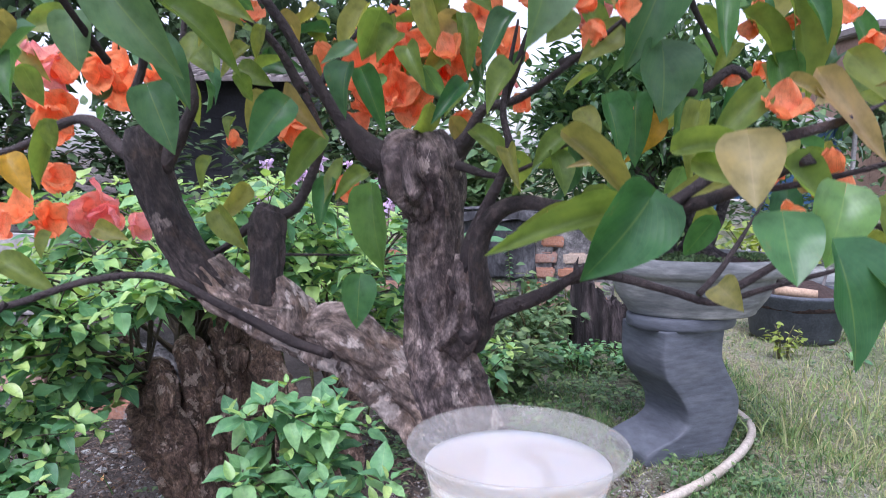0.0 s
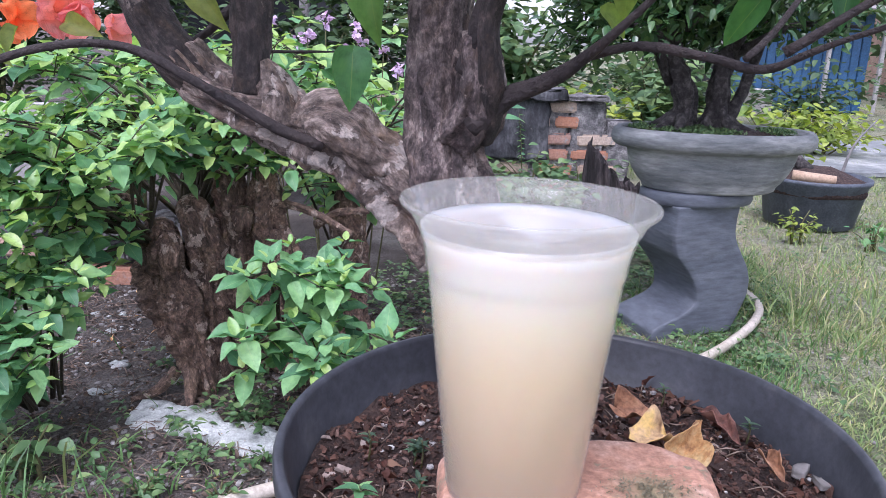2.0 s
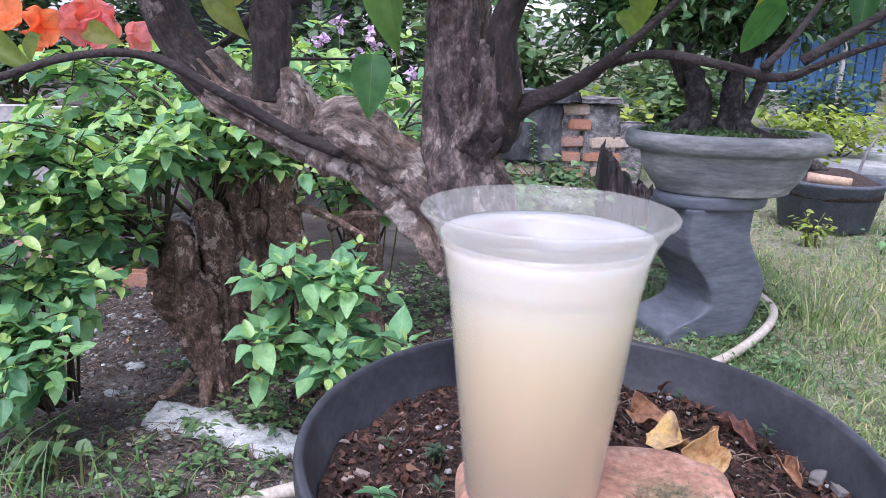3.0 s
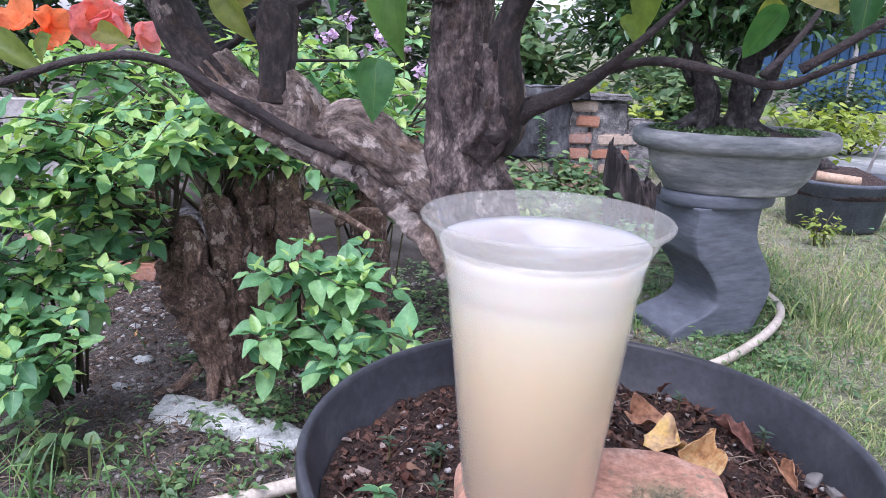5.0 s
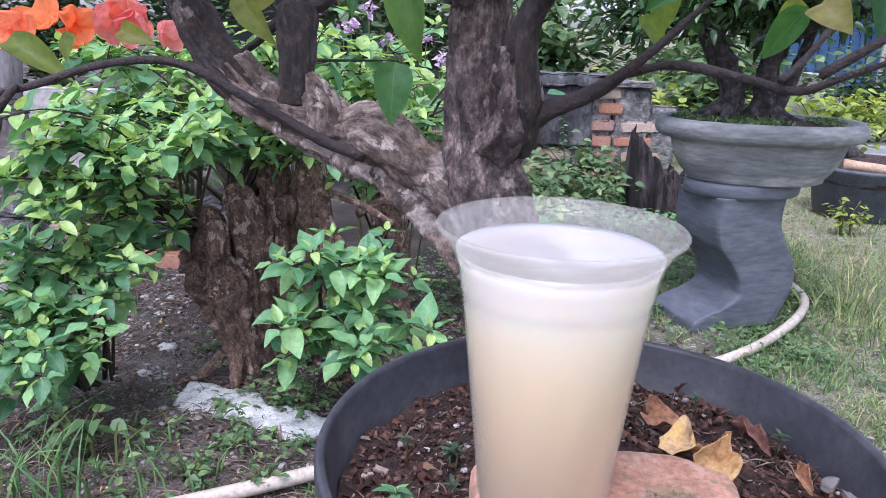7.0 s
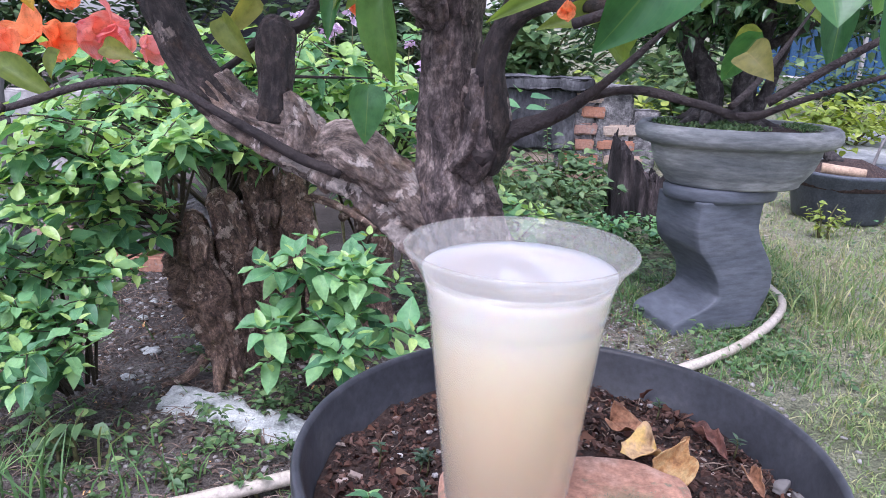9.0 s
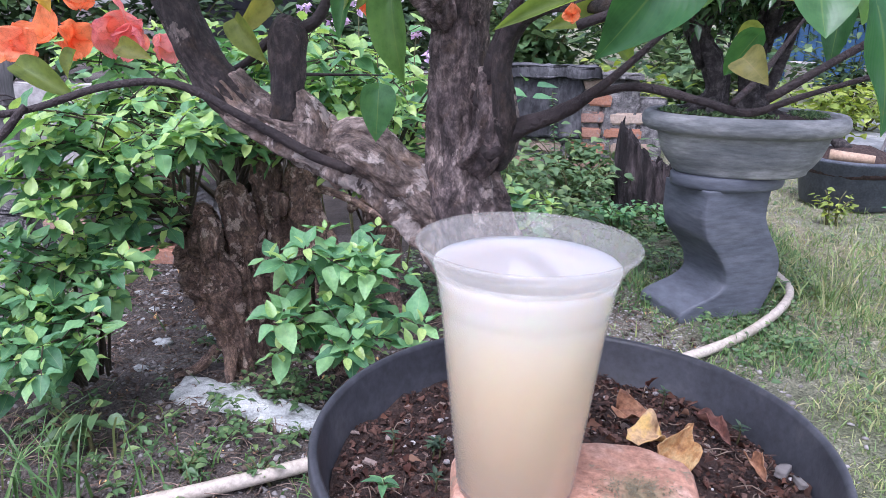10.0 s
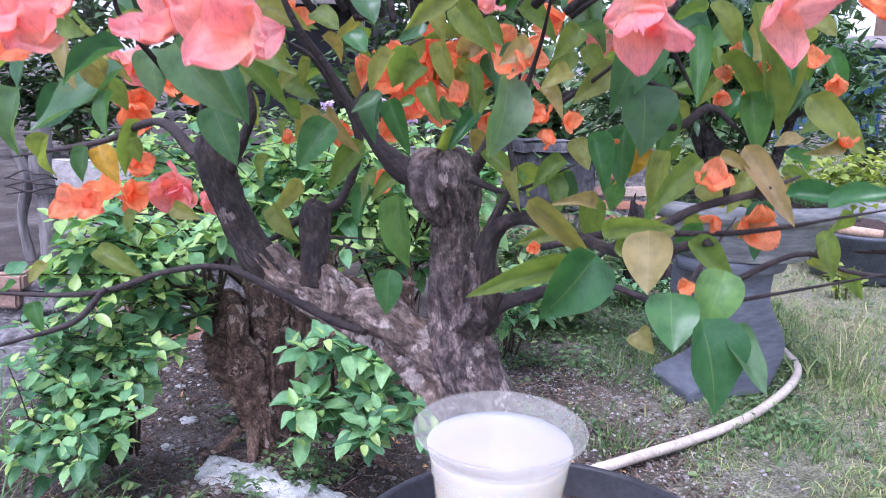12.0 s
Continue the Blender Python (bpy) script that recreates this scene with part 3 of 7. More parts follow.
# ---- ground ----
def build_ground():
    fine = np.concatenate([np.arange(-2.4, 3.2, 0.05)])
    grow = 0.08 * 1.32 ** np.arange(30)
    xs = np.concatenate([(-2.4 - np.cumsum(grow))[::-1], fine, 3.15 + np.cumsum(grow)])
    fy = np.arange(0.6, 5.0, 0.05)
    ys = np.concatenate([(0.6 - np.cumsum(grow))[::-1], fy, 4.95 + np.cumsum(grow)])
    verts = []
    for y in ys:
        for x in xs:
            near = 1.0 if (-2.6 < x < 3.4 and 0.4 < y < 6) else 0.0
            z = near * (0.012 * noise.fractal(Vector((x * 4, y * 4, 0.3)), 0.8, 2.0, 4) - 0.006)
            verts.append((x, y, z))
    n, faces = len(xs), []
    for j in range(len(ys) - 1):
        for i in range(n - 1):
            faces.append((j * n + i, j * n + i + 1, (j + 1) * n + i + 1, (j + 1) * n + i))
    ob = raw("ground", verts, faces, GROUND)
    return tagged(ob, "bare grey-brown garden earth turning to thin dry grass", "ground", kind="structure")


def ground_z(x, y):
    return 0.012 * noise.fractal(Vector((x * 4, y * 4, 0.3)), 0.8, 2.0, 4) - 0.006


build_ground()


def slab_path():
    bm = block(9.0, 1.9, 0.03, 0.008, 0.01, 2.0, 6)
    ob = mesh_object("pavement", bm, CONCRETE, False)
    ob.matrix_world = pose(6.2, 6.6, 0.0, 0, 0, 9)
    tagged(ob, "pale worn concrete path across the yard", "path", kind="structure")


slab_path()


# ---- low ruined brick wall ----
def brick_mesh(sx, sy, sz, seed):
    bm = block(sx, sy, sz, 0.009, 0.007, seed)
    me = bpy.data.meshes.new("brick")
    bm.to_mesh(me)
    bm.free()
    me.materials.append(OLD_BRICK)
    return me


def old_brick():
    m, nt, b = shader("weathered_brick", 0.95)
    rnd = nt.nodes.new("ShaderNodeObjectInfo").outputs["Random"]
    col = ramp(nt, rnd, [(0.0, (0.42, 0.19, 0.11)), (0.3, (0.36, 0.22, 0.17)), (0.6, (0.4, 0.28, 0.21)), (1.0, (0.48, 0.38, 0.3))])
    f1, f2 = noise_fac(nt, 18, 8.0, 0.7), noise_fac(nt, 120, 5.0, 0.6)
    col = mixed(nt, ramp(nt, f1, [(0.57, (0, 0, 0)), (0.66, (1, 1, 1))]), col, (0.26, 0.25, 0.24))
    col = mixed(nt, 0.7, col, ramp(nt, f2, [(0.3, (0.55, 0.55, 0.55)), (0.7, (1.2, 1.2, 1.2))]), "MULTIPLY")
    nt.links.new(col, b.inputs["Base Color"])
    bump(nt, b, f1, 0.8, 0.01)
    return m


OLD_BRICK = old_brick()


BRICKS = [brick_mesh(w_, 0.09, 0.06, 3.0 * i) for i, w_ in enumerate((0.21, 0.2, 0.13, 0.22))]


def ruined_wall():
    wall = empty("wall_ruined", 0.35, 4.25, 0)
    tagged(wall, "low ruined brick wall with black weathered plaster", "wall", kind="structure")
    for x, w, h, q in ((-0.3, 1.2, 0.52, 1.0), (0.4, 0.2, 0.52, 5.0), (0.575, 0.15, 0.42, 8.0)):
        c = part("mortar_core", block(w, 0.11, h, 0.012, 0.009, q, 10), MORTAR, wall)
        c.location = (x, 0.02, -0.02)
    for row in range(6):
        z = 0.005 + row * 0.086
        x = -0.86 + (0.1 if row % 2 else 0.0)
        while x < (0.46 if row < 4 else 0.36):
            k = rng.randint(0, 3)
            w = (0.21, 0.2, 0.13, 0.22)[k]
            child("brick", BRICKS[k], wall, pose(x + w / 2, -0.001 + rng.uniform(-0.006, 0.004), z + rng.uniform(-0.004, 0.004), 0, rng.uniform(-1.5, 1.5), rng.uniform(-2.5, 2.5)))
            x += w + rng.uniform(0.018, 0.035)
    p = part("plaster", block(0.5, 0.022, 0.34, 0.006, 0.02, 9.0, 18), RENDER_BLACK, wall, "black weathered plaster")
    p.location = (-0.06, -0.06, 0.17)
    p = part("coping", block(0.86, 0.17, 0.07, 0.012, 0.016, 12.0, 18), RENDER_BLACK, wall, "black stained cement coping")
    p.location = (-0.15, -0.02, 0.495)
    p = part("coping", block(0.24, 0.15, 0.03, 0.01, 0.012, 15.0, 8), MORTAR, wall)
    p.location = (0.39, 0.0, 0.5)
    return wall


ruined_wall()


def vine():
    b = empty("vine", 0.4, 4.17, 0)
    tagged(b, "thin green vine climbing the black plaster", "vine")
    pts = [(0.02, -0.01, 0.0, 0.003), (0.0, -0.008, 0.15, 0.0025), (-0.012, -0.006, 0.3, 0.002), (-0.03, -0.006, 0.43, 0.0015)]
    v, f = tube_data(pts, 0.03, 6)
    raw("stem", v, f, STALK, b)
    me = leaf_mesh("leaf", SHRUB_LEAF, along=5, across=2, width=0.6, fold=0.15, curl=0.15)
    for i in range(34):
        t = i / 34
        z = 0.43 * t
        x = float(np.interp(z, [q[2] for q in pts], [q[0] for q in pts]))
        side = 1 if i % 2 else -1
        child("leaf", me, b, aim((x, -0.012, z), (side * 1.0, rng.uniform(-0.7, -0.2), rng.uniform(-0.4, 0.4)), rng.uniform(0.022, 0.036), rng.gauss(0, 0.4)))


# ---- house, fence, sheds and far trees ----
def house():
    h = empty("house", -2.55, 9.2, 0)
    tagged(h, "low dark boarded house with a sheet-metal roof", "house")
    for i in range(11):
        p = part("board", block(1.9, 0.04, 0.15, 0.006), DARK_PAINT if i > 1 else WOOD_GREY, h, smooth=False)
        p.location = (0.0, 0.0, 0.02 + i * 0.155)
    p = part("wall", block(1.9, 2.6, 1.72, 0.0), DARK_PAINT, h, smooth=False)
    p.location = (0, 1.34, 0)
    roof = block(2.3, 3.6, 0.06, 0.01)
    p = part("roof", roof, ROOF_SHEET, h, "rusty corrugated sheet roof", smooth=False)
    for i in range(17):
        q = part("rib", block(0.05, 3.6, 0.03, 0.008), ROOF_SHEET, p, smooth=False)
        q.location = (-1.09 + i * 0.136, 0, 0.062)
    p.matrix_basis = pose(0, 1.1, 1.95, 10, 0, 0)
    p = part("door", block(0.75, 0.05, 1.62, 0.01), DARK_PAINT, h, smooth=False)
    p.location = (0.3, -0.05, 0)
    for x in (-0.9, 0.9):
        p = part("post", block(0.1, 0.1, 1.75, 0.01), WOOD_GREY, h, smooth=False)
        p.location = (x, -0.5, 0)


house()


def brick_building():
    h = empty("building", 11.0, 17.0, 0)
    tagged(h, "distant unplastered brick building with a pale roof edge", "building")
    p = part("wall", block(5.0, 4.0, 3.4, 0.02), FACADE_BRICK, h, smooth=False)
    p = part("roof", block(5.4, 4.4, 0.16, 0.03), ROOF_SHEET, h, smooth=False)
    p.location = (0, 0, 3.4)
    for x in (-1.3, 0.6):
        w = part("window", block(0.9, 0.06, 1.0, 0.01), DARK_PAINT, h, "dark window", smooth=False)
        w.location = (x, -2.02, 1.3)
        for dx in (-0.47, 0.0, 0.47):
            q = part("frame", block(0.06, 0.05, 1.04, 0.01), WOOD_GREY, w, smooth=False)
            q.location = (dx, -0.04, -0.02)


brick_building()


def blue_shed():
    h = empty("shed", 4.6, 10.6, 0)
    tagged(h, "small shed clad in faded blue corrugated sheet", "shed")
    for i in range(16):
        p = part("sheet", block(0.115, 0.03, 1.35, 0.008), BLUE_SHEET, h, smooth=False)
        p.location = (-0.95 + i * 0.125, rng.uniform(-0.01, 0.01), 0.02)
    p = part("side_wall", block(1.96, 1.4, 1.3, 0.01), DARK_PAINT, h, smooth=False)
    p.location = (0, 0.73, 0)
    p = part("roof", block(2.4, 2.0, 0.05, 0.01), ROOF_SHEET, h, smooth=False)
    p.matrix_basis = pose(0, 0.5, 1.42, 6, 0, 0)
    for x in (-1.05, 0.35, 1.05):
        p = part("post", block(0.05, 0.05, 1.4, 0.006), WHITEWASH, h, smooth=False)
        p.location = (x, -0.2, 0)
    b = lathe([(0.16, 0), (0.17, 0.02), (0.18, 0.3), (0.19, 0.32), (0.17, 0.33), (0.15, 0.1)], 24)
    ob = tagged(mesh_object("bucket", b, WHITEWASH), "white plastic bucket standing by the shed", "bucket")
    ob.location = (3.95, 10.0, 0)


blue_shed()


def fence_left():
    f = empty("fence", -2.12, 3.3, 0)
    tagged(f, "old grey wooden fence posts bound with dark wire", "fence")
    for x, y, h, r, lean in ((0.0, 0.0, 0.66, 0.05, 0.015), (-0.12, 0.03, 0.56, 0.026, -0.04)):
        v, g = tube_data([(x, y, -0.02, r * 1.05), (x + lean * 0.6, y, h * 0.35, r * 0.9), (x - lean * 0.4, y, h * 0.7, r), (x + lean, y + 0.01, h, r * 0.85)], 0.02, 16, 0.16, 9, 0.25)
        raw("post", v, g, WOOD_GREY, f)
    for k, (z, dip, r) in enumerate(((0.34, -0.012, 0.0035), (0.355, 0.014, 0.005), (0.384, -0.018, 0.004), (0.4, 0.006, 0.003), (0.43, -0.03, 0.0035))):
        v, g = tube_data([(-0.17, -0.03, z + dip, r), (-0.05, -0.05, z - dip * 0.6, r), (0.0, -0.06, z, r), (0.045, -0.05, z + 0.012 * (k % 2), r), (0.075, -0.01, z + dip, r)], 0.02, 6)
        raw("wire", v, g, TWIG, f)


fence_left()


def pale_wall():
    w = mesh_object("wall_pale", block(0.46, 0.1, 0.42, 0.01, 0.008, 3.0, 4), WHITEWASH, False)
    w.location = (-2.2, 3.9, 0)
    tagged(w, "low whitewashed garden wall, stained grey", "wall", kind="structure")
    w = mesh_object("step", block(0.6, 0.6, 0.04, 0.01, 0.035, 4.0, 9), MORTAR, False)
    w.matrix_world = pose(-1.62, 2.02, 0, 0, 0, 30)
    tagged(w, "pale broken concrete slab on the ground", "slab", kind="structure")


pale_wall()


CEMENT_BRICKS = [q_.copy() for q_ in BRICKS]
for q_ in CEMENT_BRICKS:
    q_.materials[0] = MORTAR


def broken_kerb():
    """A low dry row of old bricks and cement lumps behind the shrubs."""
    wall = empty("wall_kerb", -1.35, 2.42, 0)
    tagged(wall, "low broken kerb of old bricks and cement", "kerb", kind="structure")
    core = part("mortar_core", block(1.5, 0.1, 0.15, 0.012, 0.02, 6.0, 14), MORTAR, wall)
    core.location = (0.0, 0.04, -0.02)
    for row in range(3):
        x = -0.76 + 0.06 * row
        while x < 0.68:
            k = rng.randint(0, 3)
            w = (0.21, 0.2, 0.13, 0.22)[k]
            if row < 2 or rng.random() < 0.55:
                child("brick", CEMENT_BRICKS[k] if rng.random() < 0.7 else BRICKS[k], wall, pose(x + w / 2, rng.uniform(-0.025, 0.015), -0.01 + row * 0.078, rng.uniform(-4, 4), rng.uniform(-3, 3), rng.uniform(-8, 8)))
            x += w + rng.uniform(0.015, 0.06)
    for x, z, q in ((-0.45, 0.14, 1.0), (0.1, 0.15, 3.0), (0.44, 0.15, 5.0)):
        p = part("cement_lump", block(0.16, 0.1, 0.08, 0.02, 0.03, q, 5), MORTAR, wall)
        p.location = (x, -0.01, z)


broken_kerb()


def far_tree(x, y, height, spread, n, size, trunk=0.12, material=None, low=0.3, label="tall dark green garden tree"):
    t = empty("tree", x, y, 0)
    tagged(t, label, "tree")
    datas = [tube_data([(0, 0, -0.05, trunk), (0.05, 0, height * 0.3, trunk * 0.8), (0, 0.05, height * 0.8, trunk * 0.35)], 0.2, 8, 0.1, 4)]
    ends = []
    for i in range(14):
        a, z0 = rng.uniform(0, 6.28), height * rng.uniform(low, 0.75)
        r = spread * rng.uniform(0.5, 1.0)
        e = (math.cos(a) * r, math.sin(a) * r, z0 + height * rng.uniform(0.02, 0.25))
        datas.append(tube_data([(0.03, 0, z0, trunk * 0.4), (e[0] * 0.5, e[1] * 0.5, (z0 + e[2]) / 2 + 0.1, trunk * 0.25), (*e, trunk * 0.08)], 0.3, 6))
        ends.append(e)
    ends.append((0, 0, height * 0.95))
    v, f = joined(*datas)
    raw("trunk", v, f, BONSAI_BARK, t)
    places = []
    for i in range(n):
        e = Vector(ends[i % len(ends)])
        g = Vector((rng.gauss(0, 0.3), rng.gauss(0, 0.3), rng.gauss(0, 0.16))) * spread
        places.append(aim(e + g, rand_dir(0.5), size * rng.uniform(0.6, 1.3), rng.uniform(-1, 1)))
    c = leaf_cloud("crown", places, material or FAR_LEAVES, t, dict(along=2, across=2, width=0.6))
    c["kind"] = "stuff"
    return t


far_tree(-3.2, 13.5, 6.0, 1.9, 2600, 0.3)
far_tree(-7.0, 12.5, 5.0, 1.8, 1600, 0.3)
far_tree(-0.9, 16.0, 4.6, 1.5, 1500, 0.3)
far_tree(5.2, 18.0, 4.2, 1.8, 1500, 0.32)
far_tree(8.2, 13.0, 3.0, 1.3, 1300, 0.22)
far_tree(3.3, 13.5, 2.6, 1.2, 1200, 0.22)


def bush(name, x, y, rx, ry, h, n, size, material, label, base=0.05, stems=9, flat=0.6, shape=None):
    """A leafy bush: bent stems out of one foot, and leaves near their upper parts."""
    b = empty(name, x, y, 0)
    tagged(b, label, "bush")
    datas, lines = [], []
    for i in range(stems):
        a = rng.uniform(0, 6.28)
        r = math.sqrt(rng.random())
        e = Vector((math.cos(a) * rx * r, math.sin(a) * ry * r, h * rng.uniform(0.7, 1.0) * (1 - 0.35 * r * r)))
        m = Vector((e.x * 0.35, e.y * 0.35, e.z * 0.55))
        datas.append(tube_data([(0.02 * math.cos(a), 0.02 * math.sin(a), -0.01, 0.012 * h + 0.003), (*m, 0.007 * h + 0.002), (*e, 0.0015)], 0.08, 5))
        lines.append((m, e))
    for v, f in datas:
        raw("stem", v, f, STALK, b)
    places = []
    for i in range(n):
        m, e = lines[i % stems]
        t = rng.uniform(-0.4, 1.05)
        q = m.lerp(e, t) + Vector((rng.gauss(0, 0.16) * rx, rng.gauss(0, 0.16) * ry, rng.gauss(0, 0.09) * h))
        q.z = max(q.z, base)
        d = Vector((q.x / rx + rng.gauss(0, 0.6), q.y / ry + rng.gauss(0, 0.6), rng.gauss(-0.1, 0.4) * flat))
        places.append(aim(q, d, size * rng.uniform(0.6, 1.25), rng.uniform(-0.5, 0.5)))
    c = leaf_cloud("leaves", places, material, b, shape or dict(along=4, across=2, width=0.6, fold=0.12, curl=0.15))
    c["kind"] = "stuff"
    return b


vine()
# green bank behind the wall
bush("bush", 0.35, 5.3, 0.8, 0.4, 1.35, 1900, 0.1, BANK_LEAVES, "dense green weeds behind the ruined wall")
bush("bush", 1.45, 5.6, 0.8, 0.4, 0.8, 1200, 0.1, BANK_LEAVES, "dense green weeds behind the ruined wall")
bush("bush", -1.0, 5.6, 0.9, 0.6, 1.1, 900, 0.11, FAR_LEAVES, "tall leafy bush near the whitewashed wall")
bush("bush", -1.35, 3.3, 0.5, 0.25, 0.62, 420, 0.085, SHRUB_LEAVES, "leafy bush beside the old fence posts")
bush("bush", -0.5, 3.6, 0.6, 0.3, 0.75, 600, 0.09, SHRUB_LEAVES, "leafy bush before the ruined wall")
bush("bush", 0.85, 4.75, 0.4, 0.25, 0.62, 420, 0.07, LIME_LEAVES, "yellow-green bush beside the ruined wall")
bush("bush", 2.1, 5.0, 0.6, 0.3, 0.5, 500, 0.075, LIME_LEAVES, "yellow-green low bush on the lawn edge")
bush("bush", 2.9, 6.0, 0.7, 0.3, 0.5, 420, 0.075, LIME_LEAVES, "yellow-green low bush on the lawn edge")
bush("bush", 3.9, 8.4, 1.0, 0.5, 0.75, 600, 0.1, FAR_LEAVES, "mixed green bush in front of the blue shed")
bush("bush", 6.2, 9.5, 1.5, 0.6, 1.1, 700, 0.12, FAR_LEAVES, "mixed green bush by the far path")
bush("bush", 2.4, 9.5, 1.5, 0.6, 1.0, 800, 0.12, FAR_LEAVES, "dark green bush far behind the wall")
bush("bush", -0.3, 8.2, 1.4, 0.6, 1.3, 900, 0.13, FAR_LEAVES, "dark green bush far behind the wall")
bush("bush", -4.3, 7.3, 1.2, 0.5, 1.75, 2200, 0.12, FAR_LEAVES, "green bush in front of the dark house")
bush("bush", -3.05, 7.6, 0.6, 0.4, 1.75, 1300, 0.11, FAR_LEAVES, "tall green bush beside the dark house")
bush("bush", -0.75, 7.2, 0.75, 0.4, 2.1, 1500, 0.11, FAR_LEAVES, "tall green bush beside the dark house")
bush("bush", -1.9, 6.6, 0.6, 0.3, 0.75, 700, 0.09, BANK_LEAVES, "leafy green bush before the dark house")
bush("bush", 0.42, 3.85, 0.22, 0.12, 0.3, 170, 0.06, BANK_LEAVES, "young weeds growing at the wall's foot")
bush("bush", 0.66, 3.8, 0.2, 0.14, 0.3, 170, 0.055, BANK_LEAVES, "young weeds growing at the wall's foot")
bush("bush", 0.2, 2.62, 0.22, 0.18, 0.26, 480, 0.048, BANK_LEAVES, "low broad-leaved seedlings on the earth")
bush("bush", 0.42, 3.35, 0.3, 0.25, 0.26, 420, 0.045, BANK_LEAVES, "low leafy weeds before the ruined wall")
bush("bush", 0.1, 3.2, 0.3, 0.3, 0.3, 420, 0.05, BANK_LEAVES, "low leafy weeds before the ruined wall")
bush("bush", 0.56, 3.0, 0.16, 0.12, 0.14, 200, 0.035, SHRUB_LEAVES, "small leafy weed beside the dark stump", 0.02)
bush("bush", 0.75, 3.0, 0.14, 0.1, 0.12, 160, 0.035, SHRUB_LEAVES, "small leafy weed beside the dark stump", 0.02)


# ---- planter on a pedestal ----
PX, PY = 0.736, 2.16


def pedestal():
    p = empty("pedestal", 0.686, 2.166, 0)
    p.rotation_euler = (0, 0, radians(22))
    tagged(p, "dark cement scroll-shaped pedestal with brush marks", "pedestal")
    left = [(0.0, -0.15), (0.036, -0.147), (0.045, -0.12), (0.058, -0.07), (0.075, -0.03), (0.1, -0.006), (0.148, -0.015), (0.196, -0.05), (0.24, -0.092), (0.292, -0.106), (0.374, -0.106)]
    right = [(0.0, 0.125), (0.053, 0.15), (0.1, 0.172), (0.148, 0.176), (0.196, 0.158), (0.253, 0.118), (0.292, 0.1), (0.34, 0.1), (0.374, 0.106)]
    bm = bmesh.new()
    nz, nd = 90, 10
    zs = np.linspace(0.0, 0.376, nz)
    L = np.interp(zs, [a for a, _ in left], [b for _, b in left])
    R = np.interp(zs, [a for a, _ in right], [b for _, b in right])
    L = np.convolve(np.pad(L, 3, mode="edge"), np.ones(7) / 7, "valid")
    R = np.convolve(np.pad(R, 4, mode="edge"), np.ones(9) / 9, "valid")
    rings = []
    d, c = 0.1, 0.004
    for z, a, b in zip(zs, L, R):
        ring = []
        loop = [(a + c + (b - a - 2 * c) * i / nd, -d) for i in range(nd + 1)] + [(b, -d + c + 2 * (d - c) * i / nd) for i in range(nd + 1)]
        loop += [(b - c - (b - a - 2 * c) * i / nd, d) for i in range(nd + 1)] + [(a, d - c - 2 * (d - c) * i / nd) for i in range(nd + 1)]
        for x, y in loop:
            q = Vector((x, y, z))
            w = 0.003 * noise.noise(q * 14) + 0.0006 * noise.noise(Vector((x * 9, y * 9, z * 75 + 3 * noise.noise(q * 6))))
            ring.append(bm.verts.new((x + w, y + w, z)))
        rings.append(ring)
    n = len(rings[0])
    for q, r in zip(rings, rings[1:]):
        for k in range(n):
            bm.faces.new((q[k], q[(k + 1) % n], r[(k + 1) % n], r[k]))
    bm.faces.new(list(reversed(rings[0])))
    bm.faces.new(rings[-1])
    part("column", bm, CONCRETE_DARK, p)
    top = part("top_plate", lathe([(0.15, 0.0), (0.168, 0.003), (0.172, 0.012), (0.172, 0.034), (0.166, 0.04), (0.1, 0.04)], 64, 0.01, 0.72), CONCRETE_DARK, p)
    top.location = (0.03, 0.0, 0.37)
    chip = part("chip", block(0.03, 0.012, 0.03, 0.004, 0.012, 7.0, 3), MORTAR, p, "pale chipped spot")
    chip.location = (-0.072, -0.098, 0.268)
    return p


pedestal()


def planter():
    p = empty("planter", PX, PY, 0.41)
    tagged(p, "grey weathered cement bowl planter with a thick rim", "planter")
    prof = [(0.15, 0.0), (0.184, 0.001), (0.193, 0.006), (0.195, 0.014), (0.21, 0.03), (0.228, 0.055), (0.24, 0.085), (0.246, 0.108), (0.253, 0.114), (0.276, 0.117), (0.288, 0.124), (0.294, 0.136), (0.2935, 0.15),
            (0.289, 0.161), (0.279, 0.169), (0.265, 0.167), (0.257, 0.15), (0.24, 0.12), (0.1, 0.1)]
    part("bowl", lathe([(r * 0.953, z) for r, z in prof], 96, 0.008, 0.62), CONCRETE, p)
    bm = lathe([(0.243, 0.12), (0.24, 0.152), (0.19, 0.16), (0.12, 0.168), (0.05, 0.172)], 48, 0.02, 0.62)
    for v in bm.verts:
        v.co.z += 0.006 * noise.noise(v.co * 30)
    part("soil", bm, SOIL, p, "dark mossy soil")
    places = []
    for i in range(5000):
        a, r = rng.uniform(0, 6.28), 0.234 * math.sqrt(rng.random())
        x, y = r * math.cos(a), r * math.sin(a) * 0.62
        if noise.noise(Vector((x * 9, y * 9, 4))) + (0.35 if x < 0.05 else -0.25) < rng.uniform(-0.3, 0.3):
            continue
        places.append(aim((x, y, 0.163 + 0.012 * (1 - r / 0.25)), (rng.gauss(0, 0.6), rng.gauss(0, 0.6), 0.8), rng.uniform(0.005, 0.014), rng.uniform(-1, 1)))
    c = leaf_cloud("moss", places, BANK_LEAVES, p, dict(along=2, across=2, width=0.5))
    c["kind"] = "stuff"
    return p


planter()


